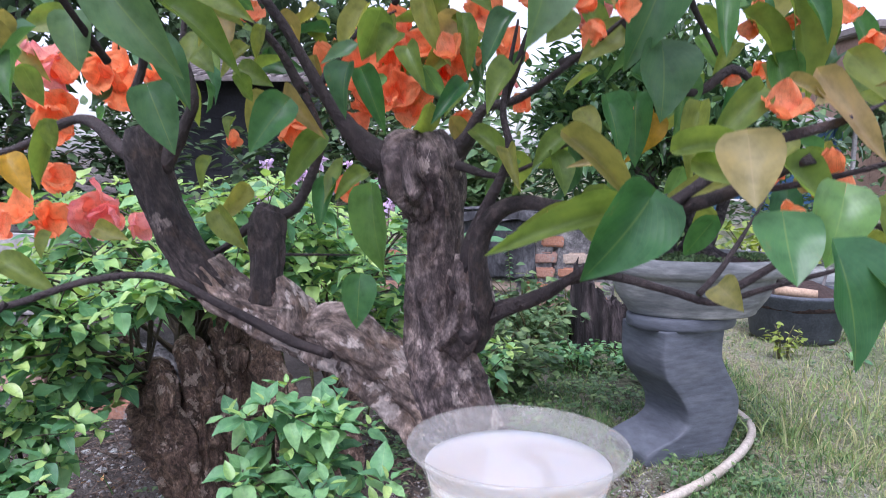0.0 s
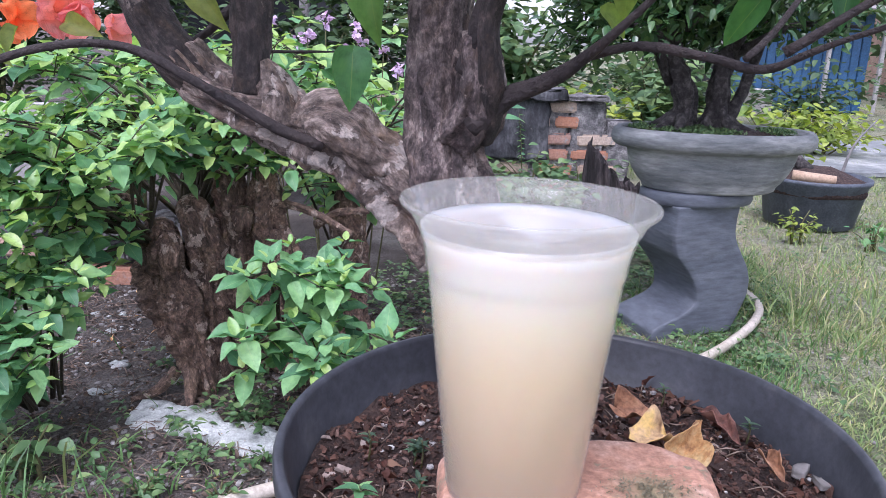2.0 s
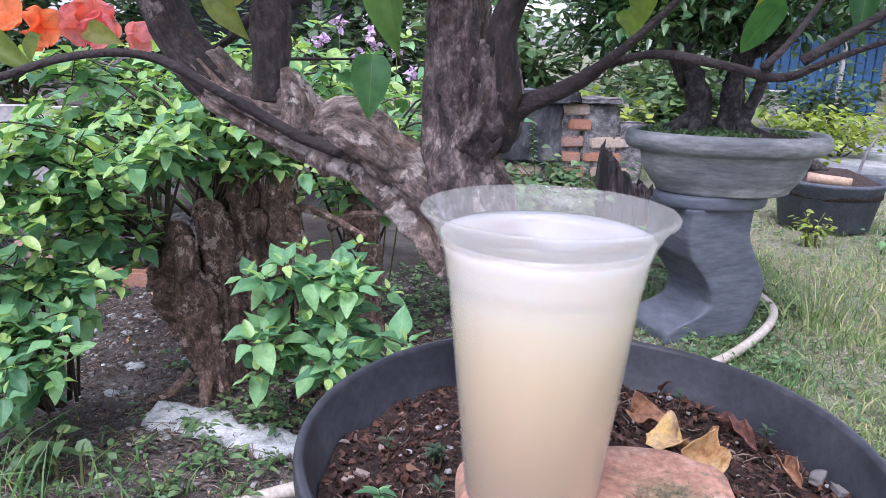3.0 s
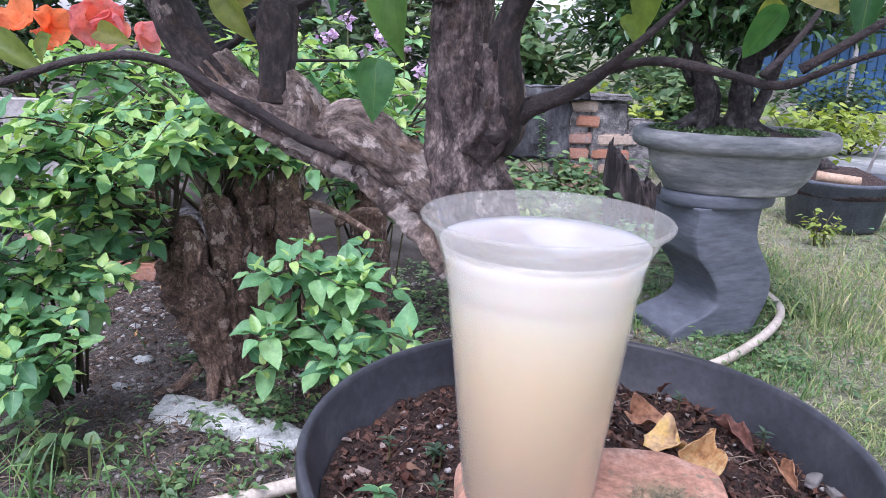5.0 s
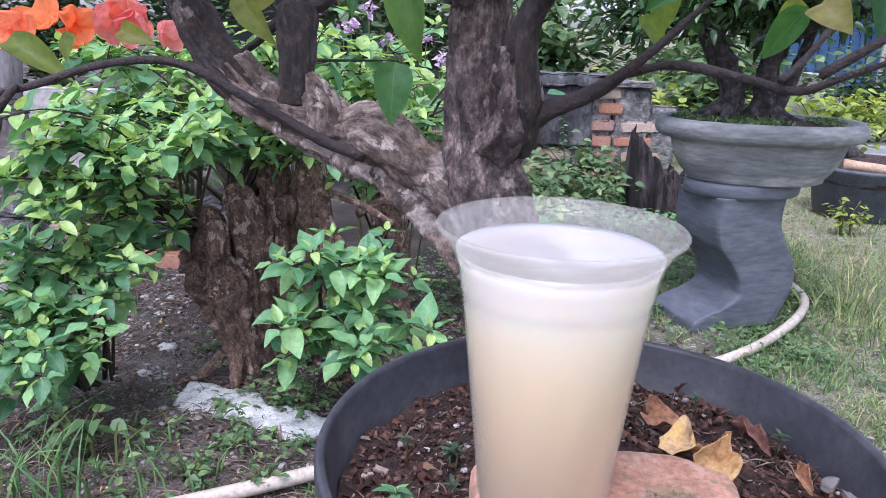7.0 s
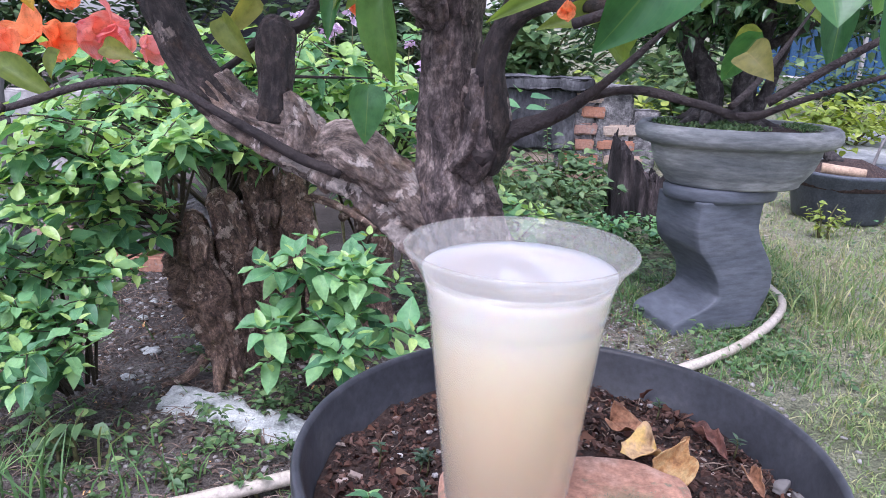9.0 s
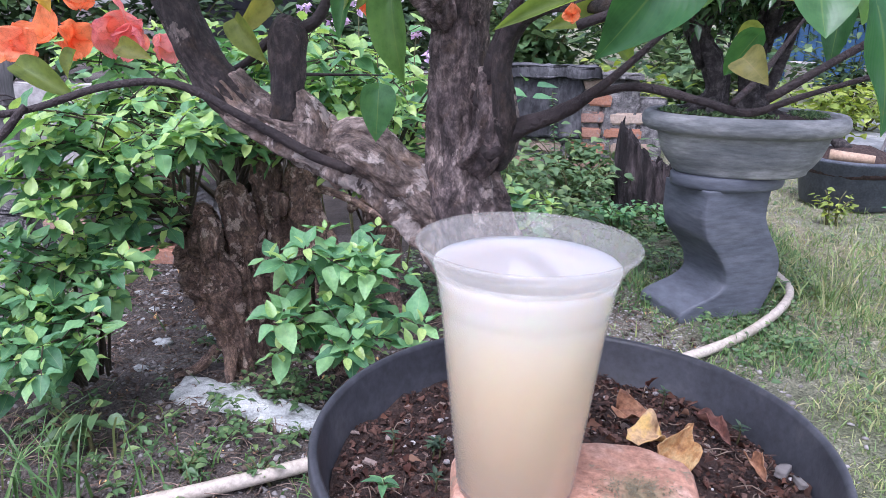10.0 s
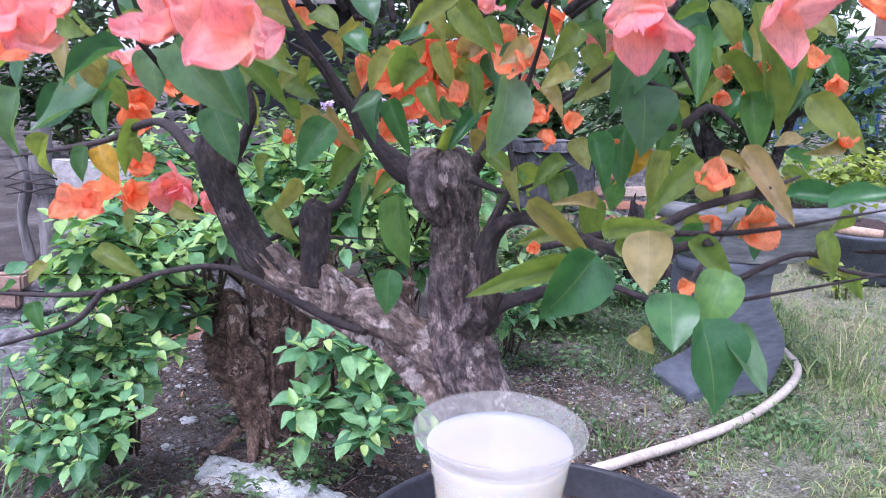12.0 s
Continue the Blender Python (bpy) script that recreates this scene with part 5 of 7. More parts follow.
def lawn():
    spots = []
    while len(spots) < 46000:
        x, y = rng.uniform(0.3, 4.6), 1.1 + 5.6 * rng.random() ** 1.5
        thick = noise.noise(Vector((x * 2.3, y * 2.3, 5))) + 0.35 * noise.noise(Vector((x * 9, y * 9, 2))) + 0.5 * min(1, (x - 0.75) * 1.3)
        if thick < rng.uniform(-0.1, 0.6):
            continue
        h = rng.uniform(0.01, 0.04) * (1.5 if thick > 0.5 else 1.0)
        spots.append((x, y, h, rng.uniform(0.0012, 0.0028), rng.uniform(0.2, 1.2)))
    while len(spots) < 58000:
        x, y = rng.uniform(0.5, 1.7), rng.uniform(1.15, 2.6)
        if noise.noise(Vector((x * 5, y * 5, 8))) + 0.4 * noise.noise(Vector((x * 16, y * 16, 1))) < rng.uniform(-0.35, 0.35):
            continue
        spots.append((x, y, rng.uniform(0.008, 0.03), rng.uniform(0.0008, 0.0018), rng.uniform(0.3, 1.4)))
    blades("grass", spots, GRASS, "thin uneven yellow-green grass on dry earth")
    spots = []
    for cx, cy, n, r, h in ((1.1, 2.3, 70, 0.06, 0.13), (1.28, 2.4, 60, 0.08, 0.14), (1.5, 2.6, 60, 0.12, 0.12), (1.75, 2.9, 70, 0.15, 0.13), (1.35, 1.9, 30, 0.1, 0.1), (2.2, 3.3, 90, 0.2, 0.15)):
        spots += [(cx + rng.gauss(0, r), cy + rng.gauss(0, r), h * rng.uniform(0.4, 1.2), rng.uniform(0.0015, 0.003), rng.uniform(0.2, 0.9)) for _ in range(n)]
    for cx, cy, n, r, h in ((0.98, 1.75, 60, 0.09, 0.06), (1.15, 2.05, 80, 0.1, 0.09), (0.9, 1.5, 50, 0.09, 0.05), (1.3, 2.15, 90, 0.1, 0.1), (1.05, 2.45, 90, 0.1, 0.12), (1.5, 2.35, 90, 0.12, 0.12), (1.7, 2.5, 90, 0.14, 0.13)):
        spots += [(cx + rng.gauss(0, r), cy + rng.gauss(0, r), h * rng.uniform(0.4, 1.2), rng.uniform(0.0012, 0.0026), rng.uniform(0.2, 1.0)) for _ in range(n)]
    blades("tall_grass", spots, GRASS, "tufts of taller grass on the lawn")
    spots = []
    for cx, cy, n, r, h in ((-0.72, 1.08, 26, 0.05, 0.22), (-0.86, 1.1, 40, 0.07, 0.24), (-0.6, 1.12, 16, 0.05, 0.18), (-0.5, 1.2, 14, 0.04, 0.1), (-1.1, 1.5, 60, 0.1, 0.25), (-1.2, 1.9, 60, 0.15, 0.22), (-0.95, 1.0, 40, 0.07, 0.22), (-0.75, 1.25, 160, 0.12, 0.05), (-0.45, 1.25, 120, 0.12, 0.035),
                            (-0.25, 1.16, 12, 0.02, 0.08), (-0.1, 1.45, 24, 0.06, 0.06), (0.2, 1.9, 80, 0.12, 0.05)):
        spots += [(cx + rng.gauss(0, r), cy + rng.gauss(0, r), h * rng.uniform(0.3, 1.2), rng.uniform(0.0014, 0.0032), rng.uniform(0.2, 1.1)) for _ in range(n)]
    blades("tall_grass", spots, GREEN_BLADES, "sparse tall green grass beside the pipe")


lawn()


def small_weeds():
    places = []
    spots = [(-0.43, 1.3), (-0.4, 1.27), (-0.46, 1.33), (-0.34, 1.29), (-0.58, 1.22), (-0.62, 1.28), (-0.66, 1.18), (-0.5, 1.75), (-0.42, 1.72), (-0.35, 1.5)]
    spots += [(rng.uniform(0.45, 0.95), rng.uniform(1.9, 2.06)) for _ in range(14)]
    spots += [(rng.uniform(0.1, 2.6), rng.uniform(1.4, 4.2)) for _ in range(130)]
    spots += [(rng.uniform(-0.7, 0.1), rng.uniform(1.6, 2.6)) for _ in range(190)]
    spots += [(rng.gauss(-0.42, 0.07), rng.gauss(1.5, 0.06)) for _ in range(30)]
    spots += [(rng.uniform(-0.95, -0.25), rng.uniform(1.02, 1.5)) for _ in range(24)]
    for x, y in spots:
        h = rng.uniform(0.015, 0.07)
        for j in range(rng.randint(5, 11)):
            a = j * 2.4 + x * 40
            z = ground_z(x, y) + h * rng.uniform(0.2, 1)
            d = Vector((math.cos(a), math.sin(a), rng.uniform(-0.1, 0.5)))
            places.append(aim(Vector((x, y, z)) + d * 0.004, d, rng.uniform(0.01, 0.026), rng.gauss(0, 0.3)))
    c = leaf_cloud("weeds", places, BANK_LEAVES, None, dict(along=3, across=2, width=0.6))
    tagged(c, "small broad-leaved weeds scattered over the earth", "weeds", kind="stuff")


small_weeds()


def weed_carpet():
    """Low mixed weeds that thin out into bare patches between the pot, the pedestal and the wall."""
    places = []
    while len(places) < 11000:
        x, y = rng.uniform(-0.15, 1.1), rng.uniform(1.75, 4.15)
        thick = noise.noise(Vector((x * 3.2, y * 3.2, 9))) + 0.3 * noise.noise(Vector((x * 11, y * 11, 3))) + 0.3 * min(1, (y - 2.2) * 1.2)
        if thick < rng.uniform(-0.15, 0.45):
            continue
        h = rng.uniform(0.01, 0.05) * (1.6 if thick > 0.4 else 1.0)
        for j in range(rng.randint(4, 8)):
            a = j * 2.4 + x * 40
            d = Vector((math.cos(a), math.sin(a), rng.uniform(-0.1, 0.6)))
            places.append(aim(Vector((x + rng.gauss(0, 0.012), y + rng.gauss(0, 0.012), ground_z(x, y) + h * rng.uniform(0.15, 1))), d, rng.uniform(0.01, 0.03), rng.gauss(0, 0.4)))
    c = leaf_cloud("weeds", places, BANK_LEAVES, None, dict(along=3, across=2, width=0.5, fold=0.15))
    tagged(c, "carpet of low green weeds between pedestal and wall", "weeds", kind="stuff")
    spots = []
    while len(spots) < 9000:
        x, y = rng.uniform(0.0, 1.2), rng.uniform(1.7, 4.1)
        if noise.noise(Vector((x * 3.2, y * 3.2, 29))) + 0.2 < rng.uniform(-0.1, 0.5):
            continue
        spots.append((x, y, rng.uniform(0.015, 0.06), rng.uniform(0.001, 0.0024), rng.uniform(0.2, 1.3)))
    blades("grass", spots, GREEN_BLADES, "fine green grass among weeds by the pedestal")


weed_carpet()


def pebbles(n, x0, x1, y0, y1, s0, s1, material, label, name):
    verts, faces = [], []
    base = bmesh.new()
    bmesh.ops.create_icosphere(base, subdivisions=1, radius=1.0)
    bv = [v.co.copy() for v in base.verts]
    bf = [tuple(v.index for v in f.verts) for f in base.faces]
    base.free()
    for i in range(n):
        x, y = rng.uniform(x0, x1), rng.uniform(y0, y1)
        s = s0 + (s1 - s0) * rng.random() ** 4
        sh = Vector((rng.uniform(0.7, 1.4), rng.uniform(0.7, 1.2), rng.uniform(0.35, 0.75))) * s
        o = len(verts)
        q = Euler((rng.uniform(-0.3, 0.3), rng.uniform(-0.3, 0.3), rng.uniform(0, 6.28))).to_matrix()
        k = rng.uniform(0, 50)
        for c in bv:
            w = 1 + 0.35 * noise.noise(c * 1.3 + Vector((k, 0, 0)))
            p = q @ Vector((c.x * sh.x * w, c.y * sh.y * w, c.z * sh.z * w))
            verts.append((x + p.x, y + p.y, ground_z(x, y) + p.z + sh.z * 0.15))
        faces += [tuple(j + o for j in f) for f in bf]
    ob = raw(name, verts, faces, material)
    tagged(ob, label, "stones", kind="stuff")


pebbles(12000, -1.4, 0.75, 0.95, 2.6, 0.0015, 0.009, STONE, "grey gravel and small stones strewn on earth", "gravel")
pebbles(5200, -0.05, 0.62, 1.5, 2.35, 0.0008, 0.0055, GRIT, "pale gravel patch behind the pot", "gravel")
pebbles(2600, 0.55, 2.4, 1.2, 3.4, 0.0012, 0.008, STONE, "small stones in the grass", "gravel")
pebbles(80, -1.15, -0.6, 1.6, 2.1, 0.003, 0.026, CLOTH, "white rubble and scraps behind the stump", "rubble")


def litter():
    places, dark = [], []
    for i in range(10000):
        x, y = rng.uniform(-1.2, 0.6), rng.uniform(1.0, 2.4)
        m = aim((x, y, ground_z(x, y) + rng.uniform(0.002, 0.008)), (rng.gauss(0, 1), rng.gauss(0, 1), rng.gauss(0, 0.15)), 0.004 + 0.017 * rng.random() ** 2.5, rng.gauss(0, 0.4))
        (places if rng.random() < 0.05 else dark).append(m)
    shape = dict(along=4, across=2, width=0.5, fold=0.4, curl=0.35, wave=0.2)
    tagged(leaf_cloud("leaf_litter", places, DRY_LEAF, None, shape), "dry fallen brown leaves on the earth", "dry leaves", kind="stuff")
    tagged(leaf_cloud("leaf_litter", dark, DRY_DARK, None, shape), "dark rotting leaves on the earth", "dry leaves", kind="stuff")
    datas = []
    for i in range(1500):
        x, y, a, l = rng.uniform(-1.1, 0.5), rng.uniform(1.05, 2.2), rng.uniform(0, 6.28), rng.uniform(0.02, 0.1)
        z = ground_z(x, y) + 0.005
        datas.append(tube_data([(x, y, z, 0.0012), (x + math.cos(a) * l / 2, y + math.sin(a) * l / 2 + rng.gauss(0, 0.01), z + rng.uniform(0, 0.012), 0.0011), (x + math.cos(a) * l, y + math.sin(a) * l, z, 0.0008)], 0.02, 4))
    v, f = joined(*datas)
    tagged(raw("twigs", v, f, LITTER_TWIG), "thin dead twigs and roots on the earth", "twigs", kind="stuff")


litter()


# ---- the potted bougainvillea ----
POT = (0.072, 0.38)


def stand():
    p = mesh_object("plant_stand", lathe([(0.13, 0.0), (0.14, 0.01), (0.1, 0.06), (0.085, 0.18), (0.1, 0.31), (0.13, 0.345), (0.13, 0.362)], 48), CONCRETE_DARK)
    p.location = (*POT, 0)
    tagged(p, "dark cement plant stand under the black pot", "plant stand")


stand()


def black_pot():
    p = empty("plant_pot", *POT, 0.36)
    tagged(p, "round black plastic pot with a thin rim", "plant pot")
    part("wall", lathe([(0.09, 0.0), (0.098, 0.002), (0.102, 0.01), (0.131, 0.225), (0.137, 0.228), (0.1385, 0.238), (0.1385, 0.2445), (0.137, 0.2475), (0.1345, 0.2475),
                        (0.133, 0.245), (0.126, 0.19), (0.05, 0.18)], 96, 0.006), BLACK_PLASTIC, p)
    bm = bmesh.new()
    n, rings = 90, 26
    rows = []
    for i in range(rings):
        r = 0.1285 * (1 - i / rings)
        row = []
        for k in range(n):
            w = 2 * math.pi * k / n
            x, y = r * math.cos(w), r * math.sin(w)
            z = 0.218 + 0.006 * (1 - (r / 0.128) ** 2) + 0.006 * noise.fractal(Vector((x * 45, y * 45, 1)), 0.7, 2.1, 5)
            row.append(bm.verts.new((x, y, z)))
        rows.append(row)
    for a, b in zip(rows, rows[1:]):
        for k in range(n):
            bm.faces.new((a[k], a[(k + 1) % n], b[(k + 1) % n], b[k]))
    bm.faces.new(rows[-1])
    part("soil", bm, SOIL, p, "loose dark brown soil")
    verts, faces = [], []
    for i in range(14000):
        a, r = rng.uniform(0, 6.28), 0.126 * math.sqrt(rng.random())
        x, y = r * math.cos(a), r * math.sin(a)
        s = 0.0004 + 0.0019 * rng.random() ** 4
        long = rng.uniform(1, 2) if rng.random() < 0.8 else rng.uniform(3, 7)
        if long > 2.5:
            s *= 0.45
        z = 0.218 + 0.006 * (1 - (r / 0.128) ** 2) + 0.006 * noise.fractal(Vector((x * 45, y * 45, 1)), 0.7, 2.1, 5)
        m = Matrix.Translation((x, y, z + rng.uniform(-0.0005, 0.0018))) @ Euler((rng.uniform(-0.7, 0.7), rng.uniform(-0.5, 0.5), rng.uniform(0, 6.28))).to_matrix().to_4x4() @ Matrix.Diagonal((s * long, s, s * rng.uniform(0.3, 0.9), 1))
        o = len(verts)
        for q in ((-1, -0.7, -0.6), (1, -0.5, -0.8), (0.8, 0.8, -0.5), (-0.9, 0.6, -0.7), (-0.6, -0.5, 0.7), (0.7, -0.6, 0.5), (0.5, 0.6, 0.8), (-0.7, 0.7, 0.5)):
            verts.append(tuple(m @ (Vector(q) + Vector((rng.uniform(-0.3, 0.3), rng.uniform(-0.3, 0.3), rng.uniform(-0.3, 0.3))))))
        faces += [tuple(i_ + o for i_ in q) for q in ((0, 3, 2, 1), (4, 5, 6, 7), (0, 1, 5, 4), (1, 2, 6, 5), (2, 3, 7, 6), (3, 0, 4, 7))]
    c = raw("humus", verts, faces, CHIPS, p, False)
    c["kind"] = "stuff"

    def top(x, y):
        return 0.2185 + 0.006 * (1 - (math.hypot(x, y) / 0.128) ** 2) + 0.006 * noise.fractal(Vector((x * 45, y * 45, 1)), 0.7, 2.1, 5)

    straws, grit, bits = [], [], []
    for i in range(190):
        a, r, l, w = rng.uniform(0, 6.28), 0.118 * math.sqrt(rng.random()), 0.004 + 0.014 * rng.random() ** 2, rng.uniform(0, 6.28)
        x, y = r * math.cos(a), r * math.sin(a)
        z = top(x, y) + 0.0012
        straws.append(tube_data([(x, y, z, 0.0003), (x + math.cos(w) * l / 2, y + math.sin(w) * l / 2, z + rng.uniform(0.0, 0.004), 0.0004), (x + math.cos(w + 0.4) * l, y + math.sin(w + 0.4) * l, z + rng.uniform(-0.001, 0.003), 0.0002)], 0.004, 5))
    v, f = joined(*straws)
    raw("straw", v, f, STRAW, p)["kind"] = "stuff"
    for i in range(520):
        a, r = rng.uniform(0, 6.28), 0.122 * math.sqrt(rng.random())
        x, y = r * math.cos(a), r * math.sin(a)
        bits.append(aim((x, y, top(x, y) + rng.uniform(0.0005, 0.0025)), (rng.gauss(0, 1), rng.gauss(0, 1), rng.gauss(0, 0.3)), 0.003 + 0.006 * rng.random() ** 2, rng.gauss(0, 0.6)))
    leaf_cloud("leaf_mould", bits, RED_BITS, p, dict(along=4, across=2, width=0.6, fold=0.5, curl=0.5, wave=0.3))["kind"] = "stuff"
    for i in range(110):
        a, r = rng.uniform(0, 6.28), 0.12 * math.sqrt(rng.random())
        x, y = r * math.cos(a), r * math.sin(a)
        q = rng.uniform(0.0006, 0.0022)
        b_ = bmesh.new()
        bmesh.ops.create_icosphere(b_, subdivisions=1, radius=q)
        grit.append(([(x + v_.co.x * rng.uniform(0.8, 1.4), y + v_.co.y, top(x, y) + 0.0008 + v_.co.z * 0.7) for v_ in b_.verts], [tuple(v_.index for v_ in f_.verts) for f_ in b_.faces]))
        b_.free()
    v, f = joined(*grit)
    raw("grit", v, f, GRIT, p, False)["kind"] = "stuff"
    return p


black_pot()


def worn_brick():
    bm = bmesh.new()
    n = 56
    rings = []
    a, c, h = 0.0575, 0.036, 0.045
    for q, z in ((0.9, 0.0), (0.97, 0.004), (1.0, 0.02), (1.0, 0.034), (0.985, 0.04), (0.95, 0.0436), (0.88, h), (0.7, h), (0.5, h), (0.3, h), (0.1, h)):
        ring = []
        for k in range(n):
            w = 2 * math.pi * k / n
            cx, sy = math.cos(w), math.sin(w)
            x = a * math.copysign(abs(cx) ** 0.45, cx) * q
            y = c * math.copysign(abs(sy) ** 0.5, sy) * q
            p = Vector((x, y, z))
            p += noise.noise_vector(p * 45) * 0.0035 * (1 if z < 0.0445 else 0.25) + noise.noise_vector(p * 160) * 0.0008
            ring.append(bm.verts.new(p))
        rings.append(ring)
    for p, q in zip(rings, rings[1:]):
        for k in range(n):
            bm.faces.new((p[k], p[(k + 1) % n], q[(k + 1) % n], q[k]))
    bm.faces.new(rings[-1])
    bm.faces.new(list(reversed(rings[0])))
    ob = mesh_object("brick", bm, BRICK)
    ob.matrix_world = pose(0.067, 0.323, 0.5715, 0, 0, 4)
    tagged(ob, "worn orange brick bat lying on the pot soil", "brick")
    tufts = []
    for q in range(900):
        x, y = rng.gauss(0.028, 0.009), rng.gauss(-0.008, 0.0055)
        if noise.noise(Vector((x * 260, y * 260, 1))) > -0.12:
            tufts.append(aim((x, y, 0.0456), (rng.gauss(0, 0.8), rng.gauss(0, 0.8), 0.5), rng.uniform(0.0006, 0.0015), rng.uniform(-1, 1)))
    c = leaf_cloud("moss", tufts, MOSS, ob, dict(along=2, across=2, width=0.6))
    tagged(c, "thin grey-green moss", kind="stuff")
    return ob


worn_brick()


def curled_leaf(x, y, z, yaw, tilt, roll_, size, material, label, curl=0.5, fold=0.8, wide=0.55):
    """A shrivelled leaf: pointed, folded along its rib, its edges crumpled."""
    v, f, uv = leaf_data(wide, 20, 10, fold, curl, 0.3, 0.05, yaw, 0.42, 0.95)
    verts = [tuple((Vector(p) + noise.noise_vector(Vector(p) * 3.2 + Vector((yaw, 0, 0))) * 0.09 + noise.noise_vector(Vector(p) * 9 + Vector((yaw, 0, 0))) * 0.025) * size) for p in v]
    ob = raw("dry_leaf", verts, f, material, uvs=uv)
    ob.matrix_world = pose(x, y, z, tilt, roll_, yaw)
    md = ob.modifiers.new("thick", "SOLIDIFY")
    md.thickness = 0.0003
    tagged(ob, label, "dry leaf")


curled_leaf(0.106, 0.433, 0.593, -118, 10, 22, 0.025, DRY_BROWN, "brown curled dry leaf on the pot soil", 0.35, 0.6, 0.6)
curled_leaf(0.126, 0.406, 0.594, 118, 12, -20, 0.026, DRY_PALE, "pale tan dry leaf lying on the pot soil", 0.1, 0.3, 0.75)
curled_leaf(0.121, 0.382, 0.585, -22, 36, 34, 0.034, DRY_LEAF, "pointed ochre dry leaf standing up beside the brick", -0.1, 0.8, 0.5)
curled_leaf(0.159, 0.442, 0.588, -160, -4, 10, 0.03, DRY_RED, "dark red-brown curled leaf along the pot rim", 0.05, 0.7, 0.34)
curled_leaf(0.171, 0.386, 0.593, -172, 10, 20, 0.015, DRY_BROWN, "small brown curled leaf on the pot soil", 0.4, 0.9)


def seedling(x, y, z, n, size, h, material, label):
    b = empty("seedling", x, y, z)
    tagged(b, label, "weed")
    v, f = tube_data([(0, 0, -0.004, 0.0006), (0.001, 0, h * 0.5, 0.0005), (0, 0.001, h, 0.0004)], 0.004, 5)
    raw("stem", v, f, STALK, b)
    me = leaf_mesh("leaf", material, along=5, across=2, width=0.42, fold=0.3, curl=0.25)
    for j in range(n):
        a = j * 2.4
        child("leaf", me, b, aim((0, 0, h * (0.45 + 0.55 * j / n)), (math.cos(a), math.sin(a), 0.35 + rng.uniform(-0.1, 0.3)), size * rng.uniform(0.7, 1.1)))


POT_WEED = leafy("pot_weed_leaf", [(0.0, (0.035, 0.07, 0.045)), (1.0, (0.08, 0.14, 0.085))], True, 0.5, 0.3)
seedling(-0.024, 0.345, 0.588, 6, 0.011, 0.008, SHRUB_LEAF, "tiny green seedling in the pot soil")
for q_ in range(9):
    a_, r_ = rng.uniform(1.7, 3.6), rng.uniform(0.05, 0.115)
    seedling(POT[0] + r_ * math.cos(a_), POT[1] + r_ * math.sin(a_), 0.586, rng.randint(6, 10), 0.006, rng.uniform(0.006, 0.014), POT_WEED, "small dark weed in the pot soil")
for x_, y_ in ((0.09, 0.46), (0.14, 0.46), (0.08, 0.43), (0.175, 0.42)):
    seedling(x_, y_, 0.586, 7, 0.006, 0.009, POT_WEED, "small dark weed in the pot soil")


def grey_stone(x, y, z, s, seed):
    bm = block(s, s * 0.6, s * 0.4, 0.0, 0.0, seed, 4)
    for v in bm.verts:
        v.co *= 1 + 0.45 * noise.noise(v.co * 160 + Vector((seed * 9, 0, 0)))
    ob = mesh_object("stone", bm, STONE)
    ob.matrix_world = pose(x, y, z, 5, -8, seed * 50)
    tagged(ob, "small grey stone chip on the pot soil", "stone")


grey_stone(0.188, 0.387, 0.585, 0.009, 1.0)
grey_stone(0.194, 0.377, 0.585, 0.008, 2.0)
grey_stone(-0.01, 0.335, 0.587, 0.008, 3.0)


def cup():
    c = empty("plastic_cup", 0.0395, 0.318, 0.6165)
    tagged(c, "clear plastic cup of cloudy milky drink standing on a brick", "cup")
    outer = [(0.0, 0.002), (0.021, 0.0018), (0.0235, 0.0), (0.0257, 0.0008), (0.0264, 0.004), (0.0352, 0.086), (0.0355, 0.0885), (0.0362, 0.0903), (0.0365, 0.093), (0.0373, 0.0985),
             (0.0391, 0.1045), (0.042, 0.1103), (0.0446, 0.1131), (0.0458, 0.1139), (0.0462, 0.1149), (0.0456, 0.1158), (0.044, 0.1155)]
    inner = [(r - 0.0004, z + 0.0003) for r, z in reversed(outer[3:13])] + [(0.0, 0.0026)]
    bm = bmesh.new()
    seg, rings = 96, []
    for r, z in outer + inner:
        if r == 0:
            rings.append([bm.verts.new((0, 0, z))])
        else:
            rings.append([bm.verts.new((r * math.cos(2 * math.pi * k / seg), r * math.sin(2 * math.pi * k / seg), z)) for k in range(seg)])
    for a, b in zip(rings, rings[1:]):
        for k in range(seg):
            j = (k + 1) % seg
            if len(a) == 1:
                bm.faces.new((a[0], b[k], b[j]))
            elif len(b) == 1:
                bm.faces.new((a[k], a[j], b[0]))
            else:
                bm.faces.new((a[k], a[j], b[j], b[k]))
    bmesh.ops.recalc_face_normals(bm, faces=bm.faces)
    part("wall", bm, CLEAR, c)
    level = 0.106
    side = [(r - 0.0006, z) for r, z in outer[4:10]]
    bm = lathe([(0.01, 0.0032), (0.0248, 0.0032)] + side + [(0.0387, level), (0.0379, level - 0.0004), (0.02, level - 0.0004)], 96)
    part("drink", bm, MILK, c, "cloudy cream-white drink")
    return c


cup()


